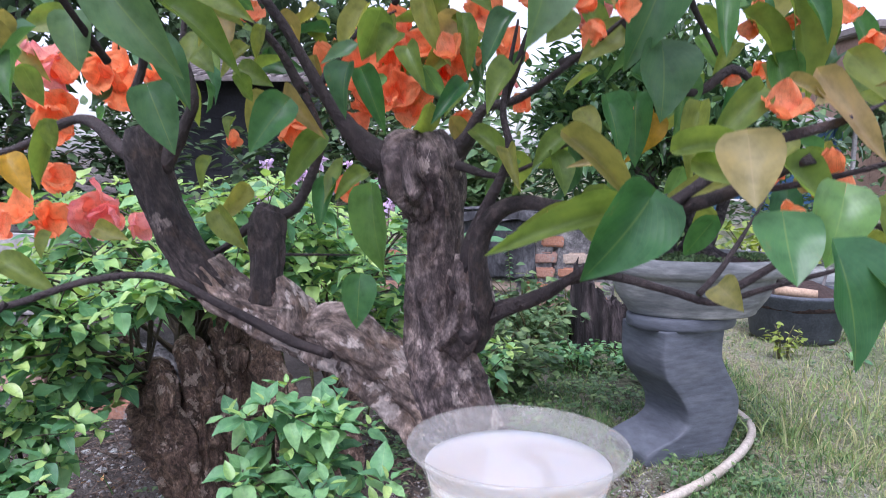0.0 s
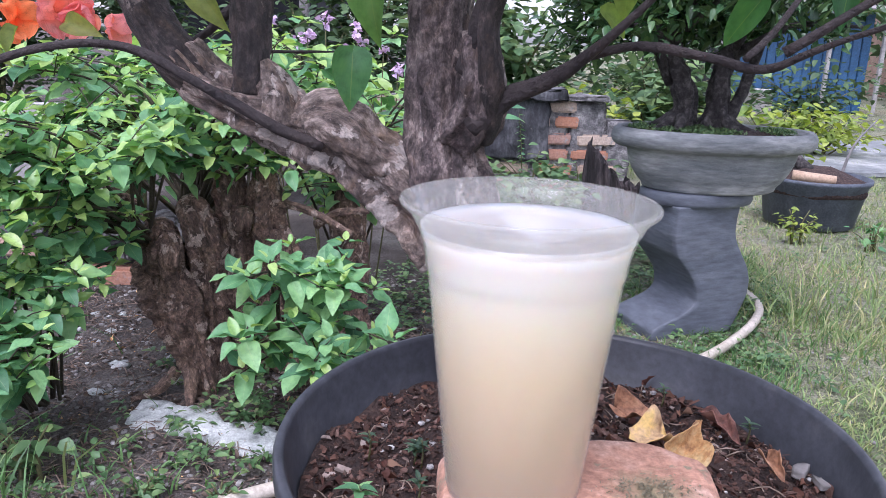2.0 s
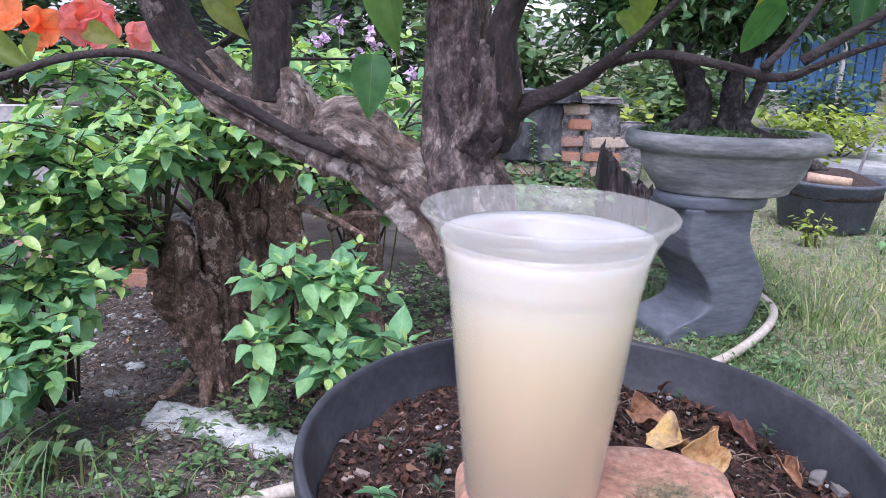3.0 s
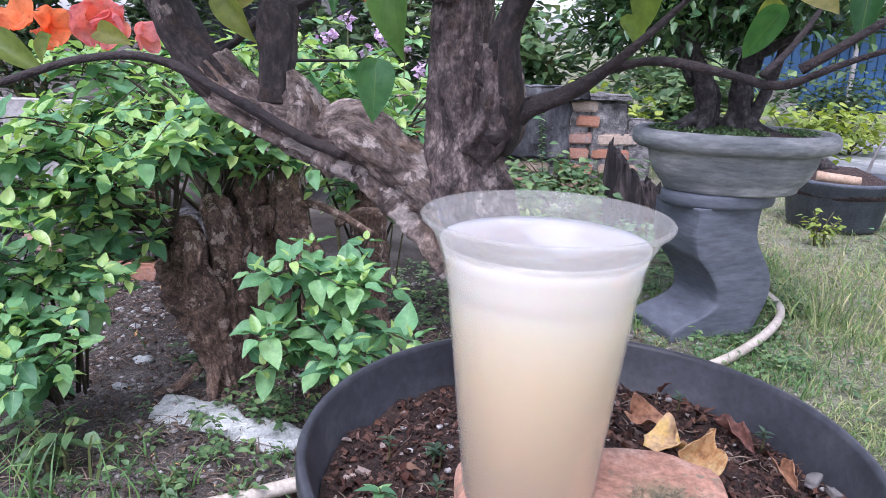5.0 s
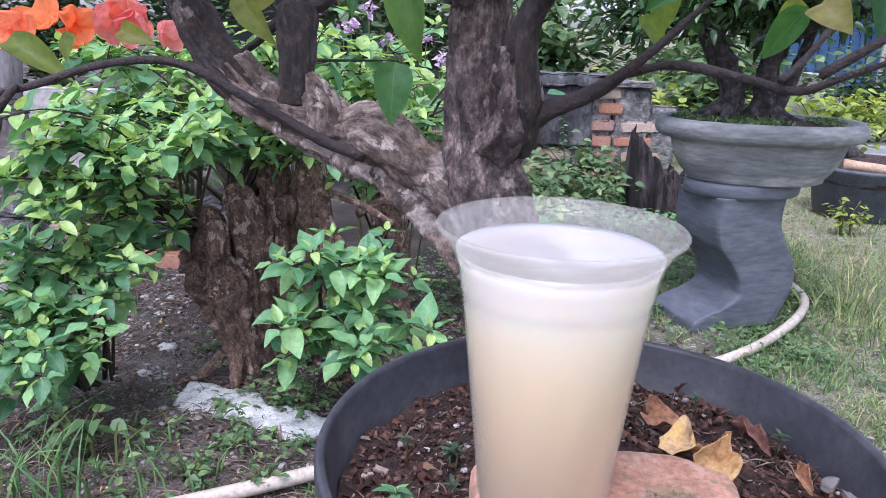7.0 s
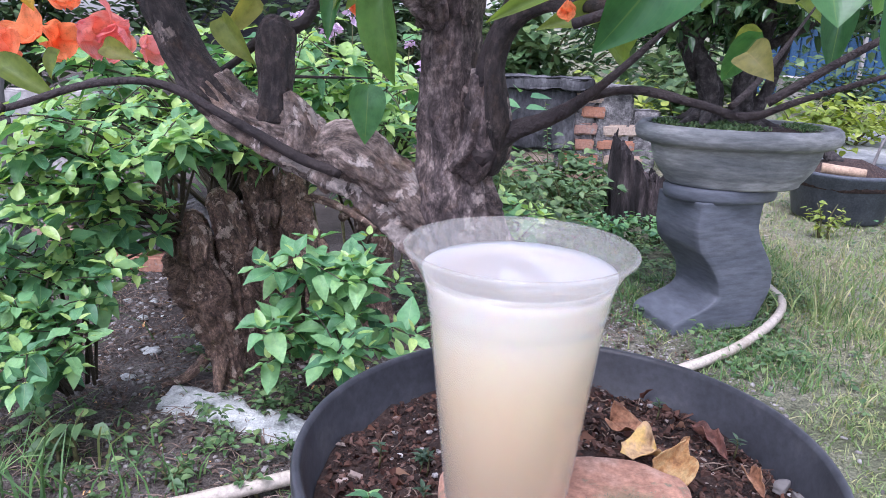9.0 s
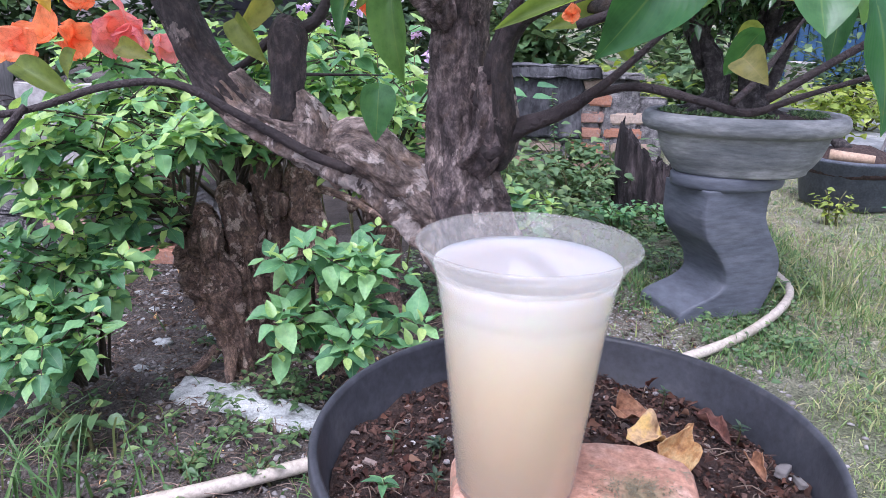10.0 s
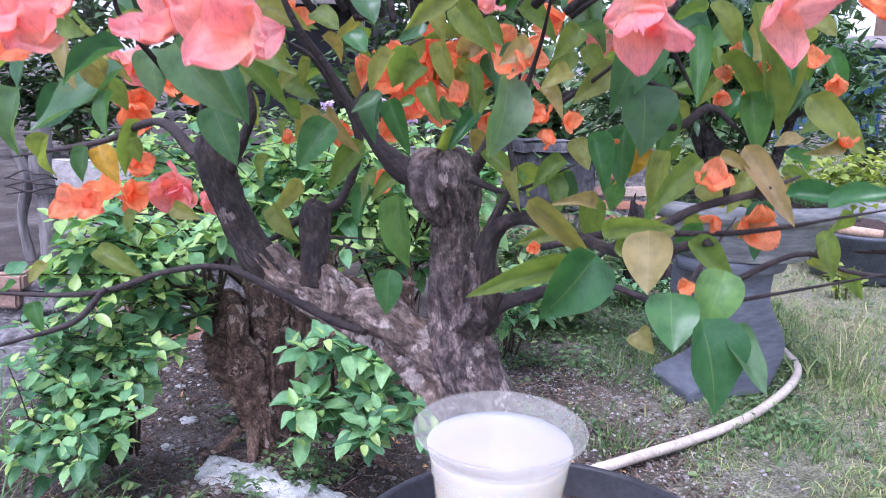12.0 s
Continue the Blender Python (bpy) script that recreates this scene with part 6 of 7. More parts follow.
def potted_tree():
    t = empty("bougainvillea_tree", 0.03, 0.475, 0.575)
    tagged(t, "gnarled potted bougainvillea tree with orange bracts", "tree")
    o = Vector((0.03, 0.475, 0.575))

    def wood(name, pts, material=TWIG, step=0.004, seg=20, knobs=0.16, grain=70.0, flute=0.0, label=""):
        return limb(name, [(p[0] - o.x, p[1] - o.y, p[2] - o.z, p[3] * (0.62 - 0.18 * i / (len(pts) - 1)) * (0.5 if i == len(pts) - 1 else 1.0)) for i, p in enumerate(pts)], material, t, step, seg, knobs, grain, flute, label)

    def stout(name, pts, material, seed, seg=110, step=0.0015, lumps=0.1, flute=0.25, crack=0.0012):
        return bark_limb(name, [(p[0] - o.x, p[1] - o.y, p[2] - o.z, p[3] * 0.8) for p in pts], material, t, step, seg, lumps, flute, crack, 120.0, seed)

    stout("trunk", [(0.052, 0.465, 0.565, 0.036), (0.041, 0.475, 0.62, 0.033), (0.023, 0.485, 0.672, 0.033), (0.009, 0.488, 0.705, 0.033), (0.005, 0.485, 0.746, 0.0255), (0.003, 0.48, 0.785, 0.0215),
                    (0.003, 0.475, 0.815, 0.02), (0.002, 0.472, 0.835, 0.0225), (-0.002, 0.47, 0.85, 0.0225), (-0.005, 0.47, 0.862, 0.013)], BARK, 0.0, 140, 0.0014, 0.13, 0.28, 0.00012)
    stout("knob", [(0.0, 0.47, 0.815, 0.017), (-0.003, 0.466, 0.829, 0.022), (-0.008, 0.463, 0.842, 0.0235), (-0.008, 0.465, 0.855, 0.02), (-0.006, 0.466, 0.862, 0.011)], BARK, 1.0, 110, 0.0012, 0.55, 0.8, 0.0008)
    stout("knob", [(0.014, 0.478, 0.735, 0.017), (0.022, 0.47, 0.748, 0.019), (0.025, 0.463, 0.764, 0.015), (0.024, 0.458, 0.79, 0.011)], BARK, 2.0, 80, 0.0016, 0.2, 0.4, 0.0002)
    stout("limb", [(0.012, 0.485, 0.665, 0.02), (-0.012, 0.487, 0.7, 0.026), (-0.042, 0.49, 0.724, 0.026), (-0.088, 0.5, 0.74, 0.0235), (-0.128, 0.51, 0.753, 0.02), (-0.15, 0.514, 0.772, 0.0175)], BARK_LIMB, 3.0, 130, 0.0014, 0.2, 0.42, 0.0002)
    stout("limb", [(-0.13, 0.511, 0.752, 0.016), (-0.15, 0.513, 0.768, 0.018), (-0.167, 0.515, 0.79, 0.0165), (-0.181, 0.515, 0.825, 0.0155), (-0.188, 0.516, 0.85, 0.017), (-0.192, 0.518, 0.864, 0.012)], BARK_DARK, 4.0, 80, 0.0018, 0.14, 0.22, 0.0002)
    stout("knob", [(-0.086, 0.49, 0.738, 0.018), (-0.088, 0.488, 0.755, 0.0135), (-0.091, 0.487, 0.764, 0.009), (-0.095, 0.487, 0.772, 0.003)], BARK_LIMB, 5.0, 60, 0.0016, 0.24, 0.4, 0.0002)
    stout("knob", [(-0.026, 0.486, 0.716, 0.02), (-0.046, 0.483, 0.734, 0.021), (-0.06, 0.483, 0.741, 0.019), (-0.076, 0.486, 0.738, 0.009)], BARK_LIMB, 6.0, 90, 0.0015, 0.26, 0.42, 0.0002)
    stout("limb", [(-0.108, 0.502, 0.75, 0.014), (-0.107, 0.51, 0.778, 0.0125), (-0.109, 0.52, 0.806, 0.014), (-0.107, 0.522, 0.815, 0.007)], BARK_DARK, 7.0, 60, 0.0018, 0.16, 0.25, 0.0002)
    wood("branch", [(-0.185, 0.515, 0.84, 0.012), (-0.205, 0.522, 0.85, 0.009), (-0.246, 0.55, 0.871, 0.007), (-0.323, 0.6, 0.849, 0.006), (-0.43, 0.63, 0.829, 0.005)], TWIG, 0.005, 12)
    wood("branch", [(-0.178, 0.515, 0.838, 0.012), (-0.163, 0.518, 0.865, 0.008), (-0.157, 0.52, 0.885, 0.007), (-0.166, 0.53, 0.92, 0.005), (-0.16, 0.54, 0.98, 0.003)], TWIG, 0.005, 12)
    wood("branch", [(-0.11, 0.52, 0.806, 0.008), (-0.092, 0.525, 0.813, 0.007), (-0.08, 0.528, 0.838, 0.006), (-0.076, 0.53, 0.861, 0.006), (-0.087, 0.53, 0.891, 0.005), (-0.109, 0.53, 0.924, 0.004), (-0.15, 0.53, 0.96, 0.003)], TWIG, 0.005, 12)
    wood("branch", [(-0.109, 0.52, 0.804, 0.007), (-0.125, 0.525, 0.798, 0.006), (-0.144, 0.53, 0.783, 0.005), (-0.181, 0.54, 0.77, 0.003)], TWIG, 0.005, 10)
    wood("branch", [(-0.06, 0.47, 0.727, 0.005), (-0.082, 0.462, 0.737, 0.0055), (-0.118, 0.455, 0.758, 0.005), (-0.156, 0.45, 0.777, 0.0045), (-0.193, 0.44, 0.776, 0.0045), (-0.25, 0.43, 0.76, 0.0045), (-0.34, 0.43, 0.758, 0.004)], TWIG, 0.005, 12)
    wood("branch", [(-0.235, 0.43, 0.765, 0.004), (-0.254, 0.42, 0.743, 0.004), (-0.294, 0.41, 0.73, 0.003), (-0.33, 0.4, 0.72, 0.002)], TWIG, 0.005, 8)
    wood("branch", [(-0.01, 0.466, 0.845, 0.02), (-0.03, 0.46, 0.848, 0.017), (-0.044, 0.455, 0.861, 0.012), (-0.059, 0.45, 0.88, 0.007), (-0.079, 0.44, 0.916, 0.006), (-0.097, 0.43, 0.943, 0.005), (-0.11, 0.42, 0.98, 0.003)], TWIG, 0.004, 14)
    wood("branch", [(0.02, 0.462, 0.77, 0.014), (0.024, 0.456, 0.785, 0.013), (0.026, 0.45, 0.8, 0.011), (0.033, 0.44, 0.823, 0.007), (0.043, 0.43, 0.851, 0.005), (0.039, 0.43, 0.876, 0.004), (0.045, 0.42, 0.92, 0.003)], TWIG, 0.004, 14)
    wood("branch", [(0.012, 0.47, 0.848, 0.012), (0.022, 0.465, 0.86, 0.008), (0.03, 0.46, 0.876, 0.006), (0.05, 0.45, 0.882, 0.005), (0.075, 0.43, 0.9, 0.004), (0.11, 0.4, 0.93, 0.003)], TWIG, 0.004, 12)
    wood("branch", [(0.022, 0.462, 0.742, 0.013), (0.038, 0.455, 0.757, 0.01), (0.05, 0.45, 0.763, 0.0085), (0.064, 0.44, 0.771, 0.0075), (0.073, 0.43, 0.779, 0.0065), (0.085, 0.415, 0.792, 0.005), (0.12, 0.4, 0.83, 0.003)], TWIG, 0.004, 16)
    wood("branch", [(0.074, 0.432, 0.78, 0.004), (0.097, 0.42, 0.786, 0.004), (0.124, 0.4, 0.782, 0.004), (0.145, 0.39, 0.778, 0.004), (0.165, 0.37, 0.79, 0.003), (0.23, 0.33, 0.82, 0.002)], TWIG, 0.004, 10)
    wood("branch", [(0.136, 0.39, 0.782, 0.003), (0.152, 0.4, 0.796, 0.003), (0.18, 0.42, 0.83, 0.002)], TWIG, 0.005, 8)
    stout("branch", [(0.027, 0.466, 0.735, 0.009), (0.031, 0.458, 0.75, 0.0088), (0.0305, 0.45, 0.765, 0.0078), (0.0285, 0.446, 0.782, 0.0072), (0.028, 0.445, 0.797, 0.007), (0.032, 0.44, 0.811, 0.0066), (0.04, 0.432, 0.821, 0.006),
                     (0.052, 0.42, 0.825, 0.0052), (0.066, 0.405, 0.824, 0.0046), (0.085, 0.35, 0.826, 0.004), (0.1, 0.3, 0.832, 0.0035), (0.12, 0.25, 0.85, 0.0025)], BARK_DARK, 9.0, 40, 0.0025, 0.1, 0.15, 0.0002)
    for pts in (((-0.075, 0.5, 0.886, 0.005), (-0.048, 0.5, 0.924, 0.004), (-0.023, 0.5, 0.938, 0.003)), ((0.015, 0.455, 0.844, 0.005), (0.042, 0.44, 0.839, 0.003), (0.081, 0.42, 0.86, 0.002)),
                ((0.1, 0.42, 0.92, 0.004), (0.134, 0.42, 0.884, 0.004), (0.157, 0.42, 0.896, 0.005), (0.17, 0.42, 0.888, 0.004), (0.187, 0.43, 0.876, 0.003)), ((0.039, 0.44, 0.875, 0.004), (0.054, 0.4, 0.927, 0.003), (0.058, 0.36, 0.954, 0.003)),
                ((0.15, 0.385, 0.785, 0.004), (0.199, 0.37, 0.819, 0.003), (0.223, 0.36, 0.813, 0.003), (0.26, 0.35, 0.812, 0.002)), ((-0.083, 0.51, 0.888, 0.006), (-0.101, 0.5, 0.92, 0.005), (-0.127, 0.48, 0.938, 0.003)),
                ((0.092, 0.3, 0.832, 0.004), (0.122, 0.3, 0.853, 0.004), (0.152, 0.3, 0.863, 0.004), (0.17, 0.3, 0.871, 0.002)), ((0.07, 0.44, 0.9, 0.004), (0.11, 0.43, 0.912, 0.004), (0.142, 0.42, 0.903, 0.003)),
                ((0.13, 0.4, 0.955, 0.003), (0.127, 0.41, 0.938, 0.004), (0.149, 0.42, 0.903, 0.004)), ((-0.18, 0.515, 0.86, 0.007), (-0.191, 0.51, 0.881, 0.006), (-0.181, 0.5, 0.914, 0.005), (-0.19, 0.46, 0.951, 0.003)),
                ((-0.109, 0.53, 0.78, 0.004), (-0.122, 0.57, 0.775, 0.003), (-0.052, 0.56, 0.777, 0.002)), ((-0.186, 0.46, 0.9, 0.004), (-0.192, 0.4, 0.94, 0.003), (-0.187, 0.38, 0.957, 0.003))):
        wood("twig", pts, TWIG, 0.005, 8)
    wood("branch", [(0.06, 0.38, 0.816, 0.004), (0.1, 0.36, 0.83, 0.004), (0.15, 0.32, 0.84, 0.003), (0.2, 0.28, 0.86, 0.002)], TWIG, 0.004, 10)
    return t


TREE = potted_tree()
LEAF_SHAPES = ((0.6, 0.3, 0.2, 0.1, 0.0), (0.66, 0.42, 0.35, 0.14, 1.5), (0.56, 0.22, -0.12, 0.04, 3.0), (0.58, 0.5, 0.45, 0.08, 4.2), (0.68, 0.3, 0.25, 0.2, 5.0))
LEAF_MESHES = {tone: [leaf_mesh("leaf", mat_, along=12, across=6, width=w_, fold=f_ * 1.1, curl=c_ * 1.2, wave=0.1, heart=h_ + 0.04, seed=s_, round_=0.38, point=1.0) for w_, f_, c_, h_, s_ in LEAF_SHAPES]
               for tone, mat_ in (("g", LEAF), ("d", LEAF_DEEP), ("o", LEAF_OLIVE), ("t", LEAF_TAN), ("y", LEAF_YELLOW))}
TO = Vector((0.03, 0.475, 0.575))


def leaf(bx, by, bz, tx, ty, tz, wide=0.5, tone="g", facing=None):
    """A leaf of the potted tree from its stalk end to its tip; wide: its width to its length; facing: the way its face turns."""
    b, e = Vector((bx, by, bz)), Vector((tx, ty, tz))
    d = (e - b).normalized()
    n = Vector(facing) if facing else Vector((rng.gauss(0, 0.35), -1, rng.gauss(0.45, 0.3)))
    n = (n - d * n.dot(d)).normalized()
    x = d.cross(n)
    kind = rng.randint(0, 4)
    k = (e - b).length
    m = Matrix.Translation(b - TO) @ Matrix((x, d, n)).transposed().to_4x4() @ Matrix.Diagonal((k * wide / LEAF_SHAPES[kind][0], k, k, 1))
    ob = child("leaf", LEAF_MESHES[tone][kind], TREE, m)
    if tone in "ty":
        tagged(ob, "yellowing leaf" if tone == "y" else "dull tan young leaf")
    return ob


def spray(cx, cy, cz, n, r, size=0.032, tones="ggdoo"):
    """Leaves hanging round a twig end."""
    for i in range(n):
        b = Vector((cx + rng.gauss(0, r), cy + rng.gauss(0, r), cz + rng.gauss(0, r * 0.6)))
        a = rng.uniform(0, 6.28)
        d = Vector((math.cos(a), math.sin(a), rng.uniform(-1.6, 0.1))).normalized()
        e = b + d * size * rng.uniform(0.7, 1.25)
        leaf(*b, *e, rng.uniform(0.4, 0.62), rng.choice(tones), (rng.gauss(0, 0.7), rng.gauss(-0.6, 0.6), rng.uniform(0.1, 1)))


def bract_mesh(material, seed):
    """A broad papery bract of length 1 along y, cupped towards z and ruffled."""
    verts, faces, uvs = [], [], []
    na, nc = 10, 10
    for i in range(na + 1):
        v = i / na
        w = 0.45 * math.sin(math.pi * (0.06 + 0.9 * v ** 0.8)) ** 0.7
        for k in range(nc + 1):
            u = 2 * k / nc - 1
            z = 0.28 * (u * w) ** 2 * 2.2 + 0.3 * (v - 0.45) ** 2 + 0.045 * math.sin(v * 9 + u * 3 + seed) + 0.06 * math.sin(u * 8 + v * 3 + seed * 2) * v
            verts.append((u * w, v - 0.06 * abs(u) * v, z))
            uvs.append((u, v))
    c = nc + 1
    for i in range(na):
        for k in range(nc):
            faces.append((i * c + k, i * c + k + 1, (i + 1) * c + k + 1, (i + 1) * c + k))
    ob = raw("bract", verts, faces, material, uvs=uvs)
    me = ob.data
    bpy.data.objects.remove(ob)
    return me


BRACTS = [[bract_mesh(BRACT, q_) for q_ in (0.0, 2.0, 4.0)], [bract_mesh(BRACT_PINK, q_) for q_ in (0.0, 2.0, 4.0)]]


def flower(x, y, z, size=0.03, tone=0):
    """Three papery bracts round a centre, as one flower."""
    o = Vector((x, y, z)) - TO
    h = empty("flower")
    h.parent = TREE
    h.location = o
    w = Vector((rng.gauss(0, 0.5), rng.gauss(-0.7, 0.4), rng.gauss(0.3, 0.5))).normalized()
    u = w.cross(Vector((0.3, 0.2, 1))).normalized()
    q = w.cross(u)
    a0 = rng.uniform(0, 6.28)
    open_ = rng.uniform(0.55, 1.0)
    for k in range(3):
        a = a0 + k * 2.094 + rng.uniform(-0.2, 0.2)
        d = ((u * math.cos(a) + q * math.sin(a)) * open_ + w * 0.8).normalized()
        z = (w - d * w.dot(d)).normalized()
        z = (z + d.cross(z) * rng.uniform(-0.25, 0.25)).normalized()
        x = d.cross(z)
        m = Matrix((x, d, z)).transposed().to_4x4() @ Matrix.Scale(size * rng.uniform(0.9, 1.15), 4)
        child("bract", rng.choice(BRACTS[tone]), h, m)
    return h


# leaves of the potted tree: stalk end, tip, width to length, tone
leaf(0.075, 0.266, 0.836, 0.057, 0.258, 0.810, 0.79, "g")
leaf(0.061, 0.274, 0.830, 0.022, 0.266, 0.820, 0.27, "o")
leaf(0.100, 0.224, 0.834, 0.100, 0.216, 0.815, 0.98, "g")
leaf(0.119, 0.229, 0.839, 0.113, 0.221, 0.822, 0.89, "g")
leaf(0.110, 0.213, 0.825, 0.119, 0.205, 0.796, 0.79, "g")
leaf(0.121, 0.217, 0.825, 0.131, 0.209, 0.803, 0.46, "d")
leaf(0.091, 0.229, 0.856, 0.091, 0.221, 0.835, 0.81, "t")
leaf(0.051, 0.284, 0.856, 0.078, 0.276, 0.834, 0.3, "t")
leaf(0.115, 0.254, 0.846, 0.132, 0.246, 0.832, 0.46, "o")
leaf(0.037, 0.250, 0.907, 0.035, 0.242, 0.882, 0.73, "d")
leaf(0.115, 0.399, 0.941, 0.098, 0.391, 0.894, 0.57, "d")
leaf(0.116, 0.404, 0.904, 0.119, 0.396, 0.869, 0.97, "d")
leaf(0.109, 0.424, 0.880, 0.107, 0.416, 0.846, 0.54, "g")
leaf(0.144, 0.404, 0.939, 0.143, 0.396, 0.897, 0.33, "g")
leaf(0.183, 0.419, 0.942, 0.205, 0.411, 0.882, 0.43, "o")
leaf(0.211, 0.404, 0.902, 0.239, 0.396, 0.871, 0.45, "o")
leaf(0.136, 0.214, 0.875, 0.156, 0.206, 0.876, 0.35, "g")
leaf(0.147, 0.204, 0.874, 0.160, 0.196, 0.881, 0.52, "g")
leaf(0.147, 0.304, 0.881, 0.167, 0.296, 0.848, 0.31, "t")
leaf(0.124, 0.304, 0.874, 0.104, 0.296, 0.854, 0.44, "o")
leaf(0.080, 0.254, 0.852, 0.103, 0.246, 0.857, 0.36, "o")
leaf(0.085, 0.249, 0.848, 0.103, 0.241, 0.842, 0.41, "o")
leaf(0.095, 0.254, 0.809, 0.098, 0.246, 0.805, 1.14, "t")
leaf(-0.164, 0.464, 0.884, -0.149, 0.456, 0.850, 0.70, "d")
leaf(-0.150, 0.384, 0.922, -0.121, 0.376, 0.888, 0.62, "d")
leaf(-0.163, 0.479, 0.911, -0.143, 0.471, 0.879, 0.53, "d")
leaf(-0.197, 0.444, 0.922, -0.193, 0.436, 0.894, 0.79, "d")
leaf(-0.211, 0.424, 0.910, -0.262, 0.416, 0.866, 0.52, "d")
leaf(-0.181, 0.364, 0.922, -0.215, 0.356, 0.911, 0.42, "d")
leaf(-0.277, 0.574, 0.864, -0.292, 0.566, 0.822, 0.36, "o")
leaf(-0.317, 0.584, 0.842, -0.298, 0.576, 0.817, 0.66, "y")
leaf(-0.325, 0.574, 0.843, -0.329, 0.566, 0.818, 0.63, "d")
leaf(-0.245, 0.384, 0.920, -0.251, 0.376, 0.903, 0.83, "d")
leaf(-0.270, 0.464, 0.893, -0.292, 0.456, 0.872, 0.86, "d")
leaf(-0.294, 0.444, 0.894, -0.309, 0.436, 0.856, 0.74, "d")
leaf(-0.033, 0.446, 0.826, -0.031, 0.440, 0.782, 0.50, "g")
leaf(-0.040, 0.446, 0.778, -0.041, 0.440, 0.750, 0.70, "g")
leaf(-0.106, 0.504, 0.886, -0.116, 0.496, 0.861, 0.70, "o")
leaf(-0.129, 0.544, 0.826, -0.149, 0.536, 0.803, 0.52, "o")
leaf(-0.044, 0.424, 0.895, -0.050, 0.416, 0.873, 0.70, "d")
leaf(-0.037, 0.434, 0.893, -0.025, 0.426, 0.865, 0.45, "g")
leaf(-0.004, 0.424, 0.928, 0.003, 0.416, 0.902, 0.46, "o")
leaf(-0.020, 0.454, 0.917, -0.031, 0.446, 0.906, 0.87, "o")
leaf(-0.159, 0.554, 0.843, -0.164, 0.546, 0.826, 0.56, "o")
leaf(-0.055, 0.484, 0.845, -0.062, 0.476, 0.818, 0.38, "o")
leaf(0.011, 0.364, 0.945, 0.028, 0.356, 0.926, 0.59, "o")
leaf(-0.042, 0.364, 0.950, -0.033, 0.356, 0.941, 1.15, "d")
leaf(-0.060, 0.424, 0.936, -0.049, 0.416, 0.923, 0.80, "g")
leaf(0.078, 0.424, 0.939, 0.065, 0.416, 0.926, 0.74, "o")
leaf(0.101, 0.424, 0.918, 0.075, 0.416, 0.895, 0.47, "o")
leaf(0.183, 0.424, 0.900, 0.189, 0.416, 0.870, 0.60, "g")
leaf(0.135, 0.424, 0.892, 0.130, 0.416, 0.862, 0.43, "g")
leaf(0.166, 0.424, 0.923, 0.194, 0.416, 0.894, 0.37, "o")
leaf(0.080, 0.424, 0.874, 0.088, 0.416, 0.856, 0.68, "o")
leaf(0.071, 0.424, 0.860, 0.054, 0.416, 0.848, 0.59, "o")
leaf(0.211, 0.364, 0.829, 0.215, 0.356, 0.809, 0.53, "o")
leaf(0.235, 0.384, 0.807, 0.239, 0.376, 0.793, 0.57, "o")
leaf(0.215, 0.384, 0.810, 0.237, 0.376, 0.806, 0.32, "o")
leaf(-0.291, 0.434, 0.749, -0.284, 0.426, 0.733, 0.65, "g")
leaf(-0.280, 0.434, 0.778, -0.290, 0.426, 0.768, 0.65, "o")
leaf(-0.247, 0.454, 0.783, -0.217, 0.446, 0.771, 0.49, "o")
leaf(-0.299, 0.604, 0.783, -0.307, 0.596, 0.768, 0.83, "o")
leaf(-0.261, 0.604, 0.789, -0.237, 0.596, 0.783, 0.61, "o")
leaf(-0.123, 0.454, 0.954, -0.094, 0.446, 0.942, 0.51, "o")
leaf(-0.089, 0.454, 0.951, -0.072, 0.446, 0.937, 0.74, "o")
leaf(0.046, 0.444, 0.952, 0.067, 0.436, 0.938, 0.55, "o")
leaf(0.086, 0.444, 0.929, 0.098, 0.436, 0.912, 0.56, "o")
leaf(0.156, 0.464, 0.916, 0.168, 0.456, 0.899, 0.59, "g")
leaf(0.161, 0.434, 0.952, 0.177, 0.426, 0.929, 0.51, "o")
leaf(0.217, 0.434, 0.950, 0.228, 0.426, 0.937, 0.64, "o")
leaf(0.175, 0.444, 0.940, 0.184, 0.436, 0.923, 0.62, "g")
leaf(0.233, 0.444, 0.927, 0.243, 0.436, 0.904, 0.47, "g")
leaf(0.021, 0.464, 0.946, 0.033, 0.456, 0.932, 0.64, "o")
leaf(-0.016, 0.464, 0.953, -0.004, 0.456, 0.938, 0.68, "o")
leaf(-0.168, 0.504, 0.954, -0.149, 0.496, 0.935, 0.62, "o")
leaf(-0.236, 0.404, 0.943, -0.211, 0.396, 0.933, 0.66, "o")
leaf(0.043, 0.254, 0.924, 0.035, 0.246, 0.918, 0.72, "t")
leaf(0.051, 0.264, 0.907, 0.060, 0.256, 0.901, 0.60, "t")
leaf(0.060, 0.264, 0.914, 0.051, 0.256, 0.910, 0.67, "o")
leaf(0.136, 0.304, 0.878, 0.147, 0.296, 0.874, 0.48, "t")
leaf(0.193, 0.324, 0.885, 0.181, 0.316, 0.878, 0.48, "t")
leaf(-0.180, 0.554, 0.888, -0.187, 0.546, 0.873, 0.74, "g")
leaf(-0.165, 0.554, 0.920, -0.149, 0.546, 0.902, 0.64, "o")
leaf(-0.142, 0.564, 0.873, -0.149, 0.556, 0.864, 0.92, "o")
leaf(-0.125, 0.524, 0.903, -0.106, 0.516, 0.895, 0.72, "o")
leaf(0.089, 0.400, 0.876, 0.098, 0.390, 0.849, 0.50, "g")
leaf(0.120, 0.430, 0.871, 0.111, 0.420, 0.849, 0.55, "y")
leaf(0.067, 0.420, 0.849, 0.073, 0.410, 0.832, 0.70, "o")
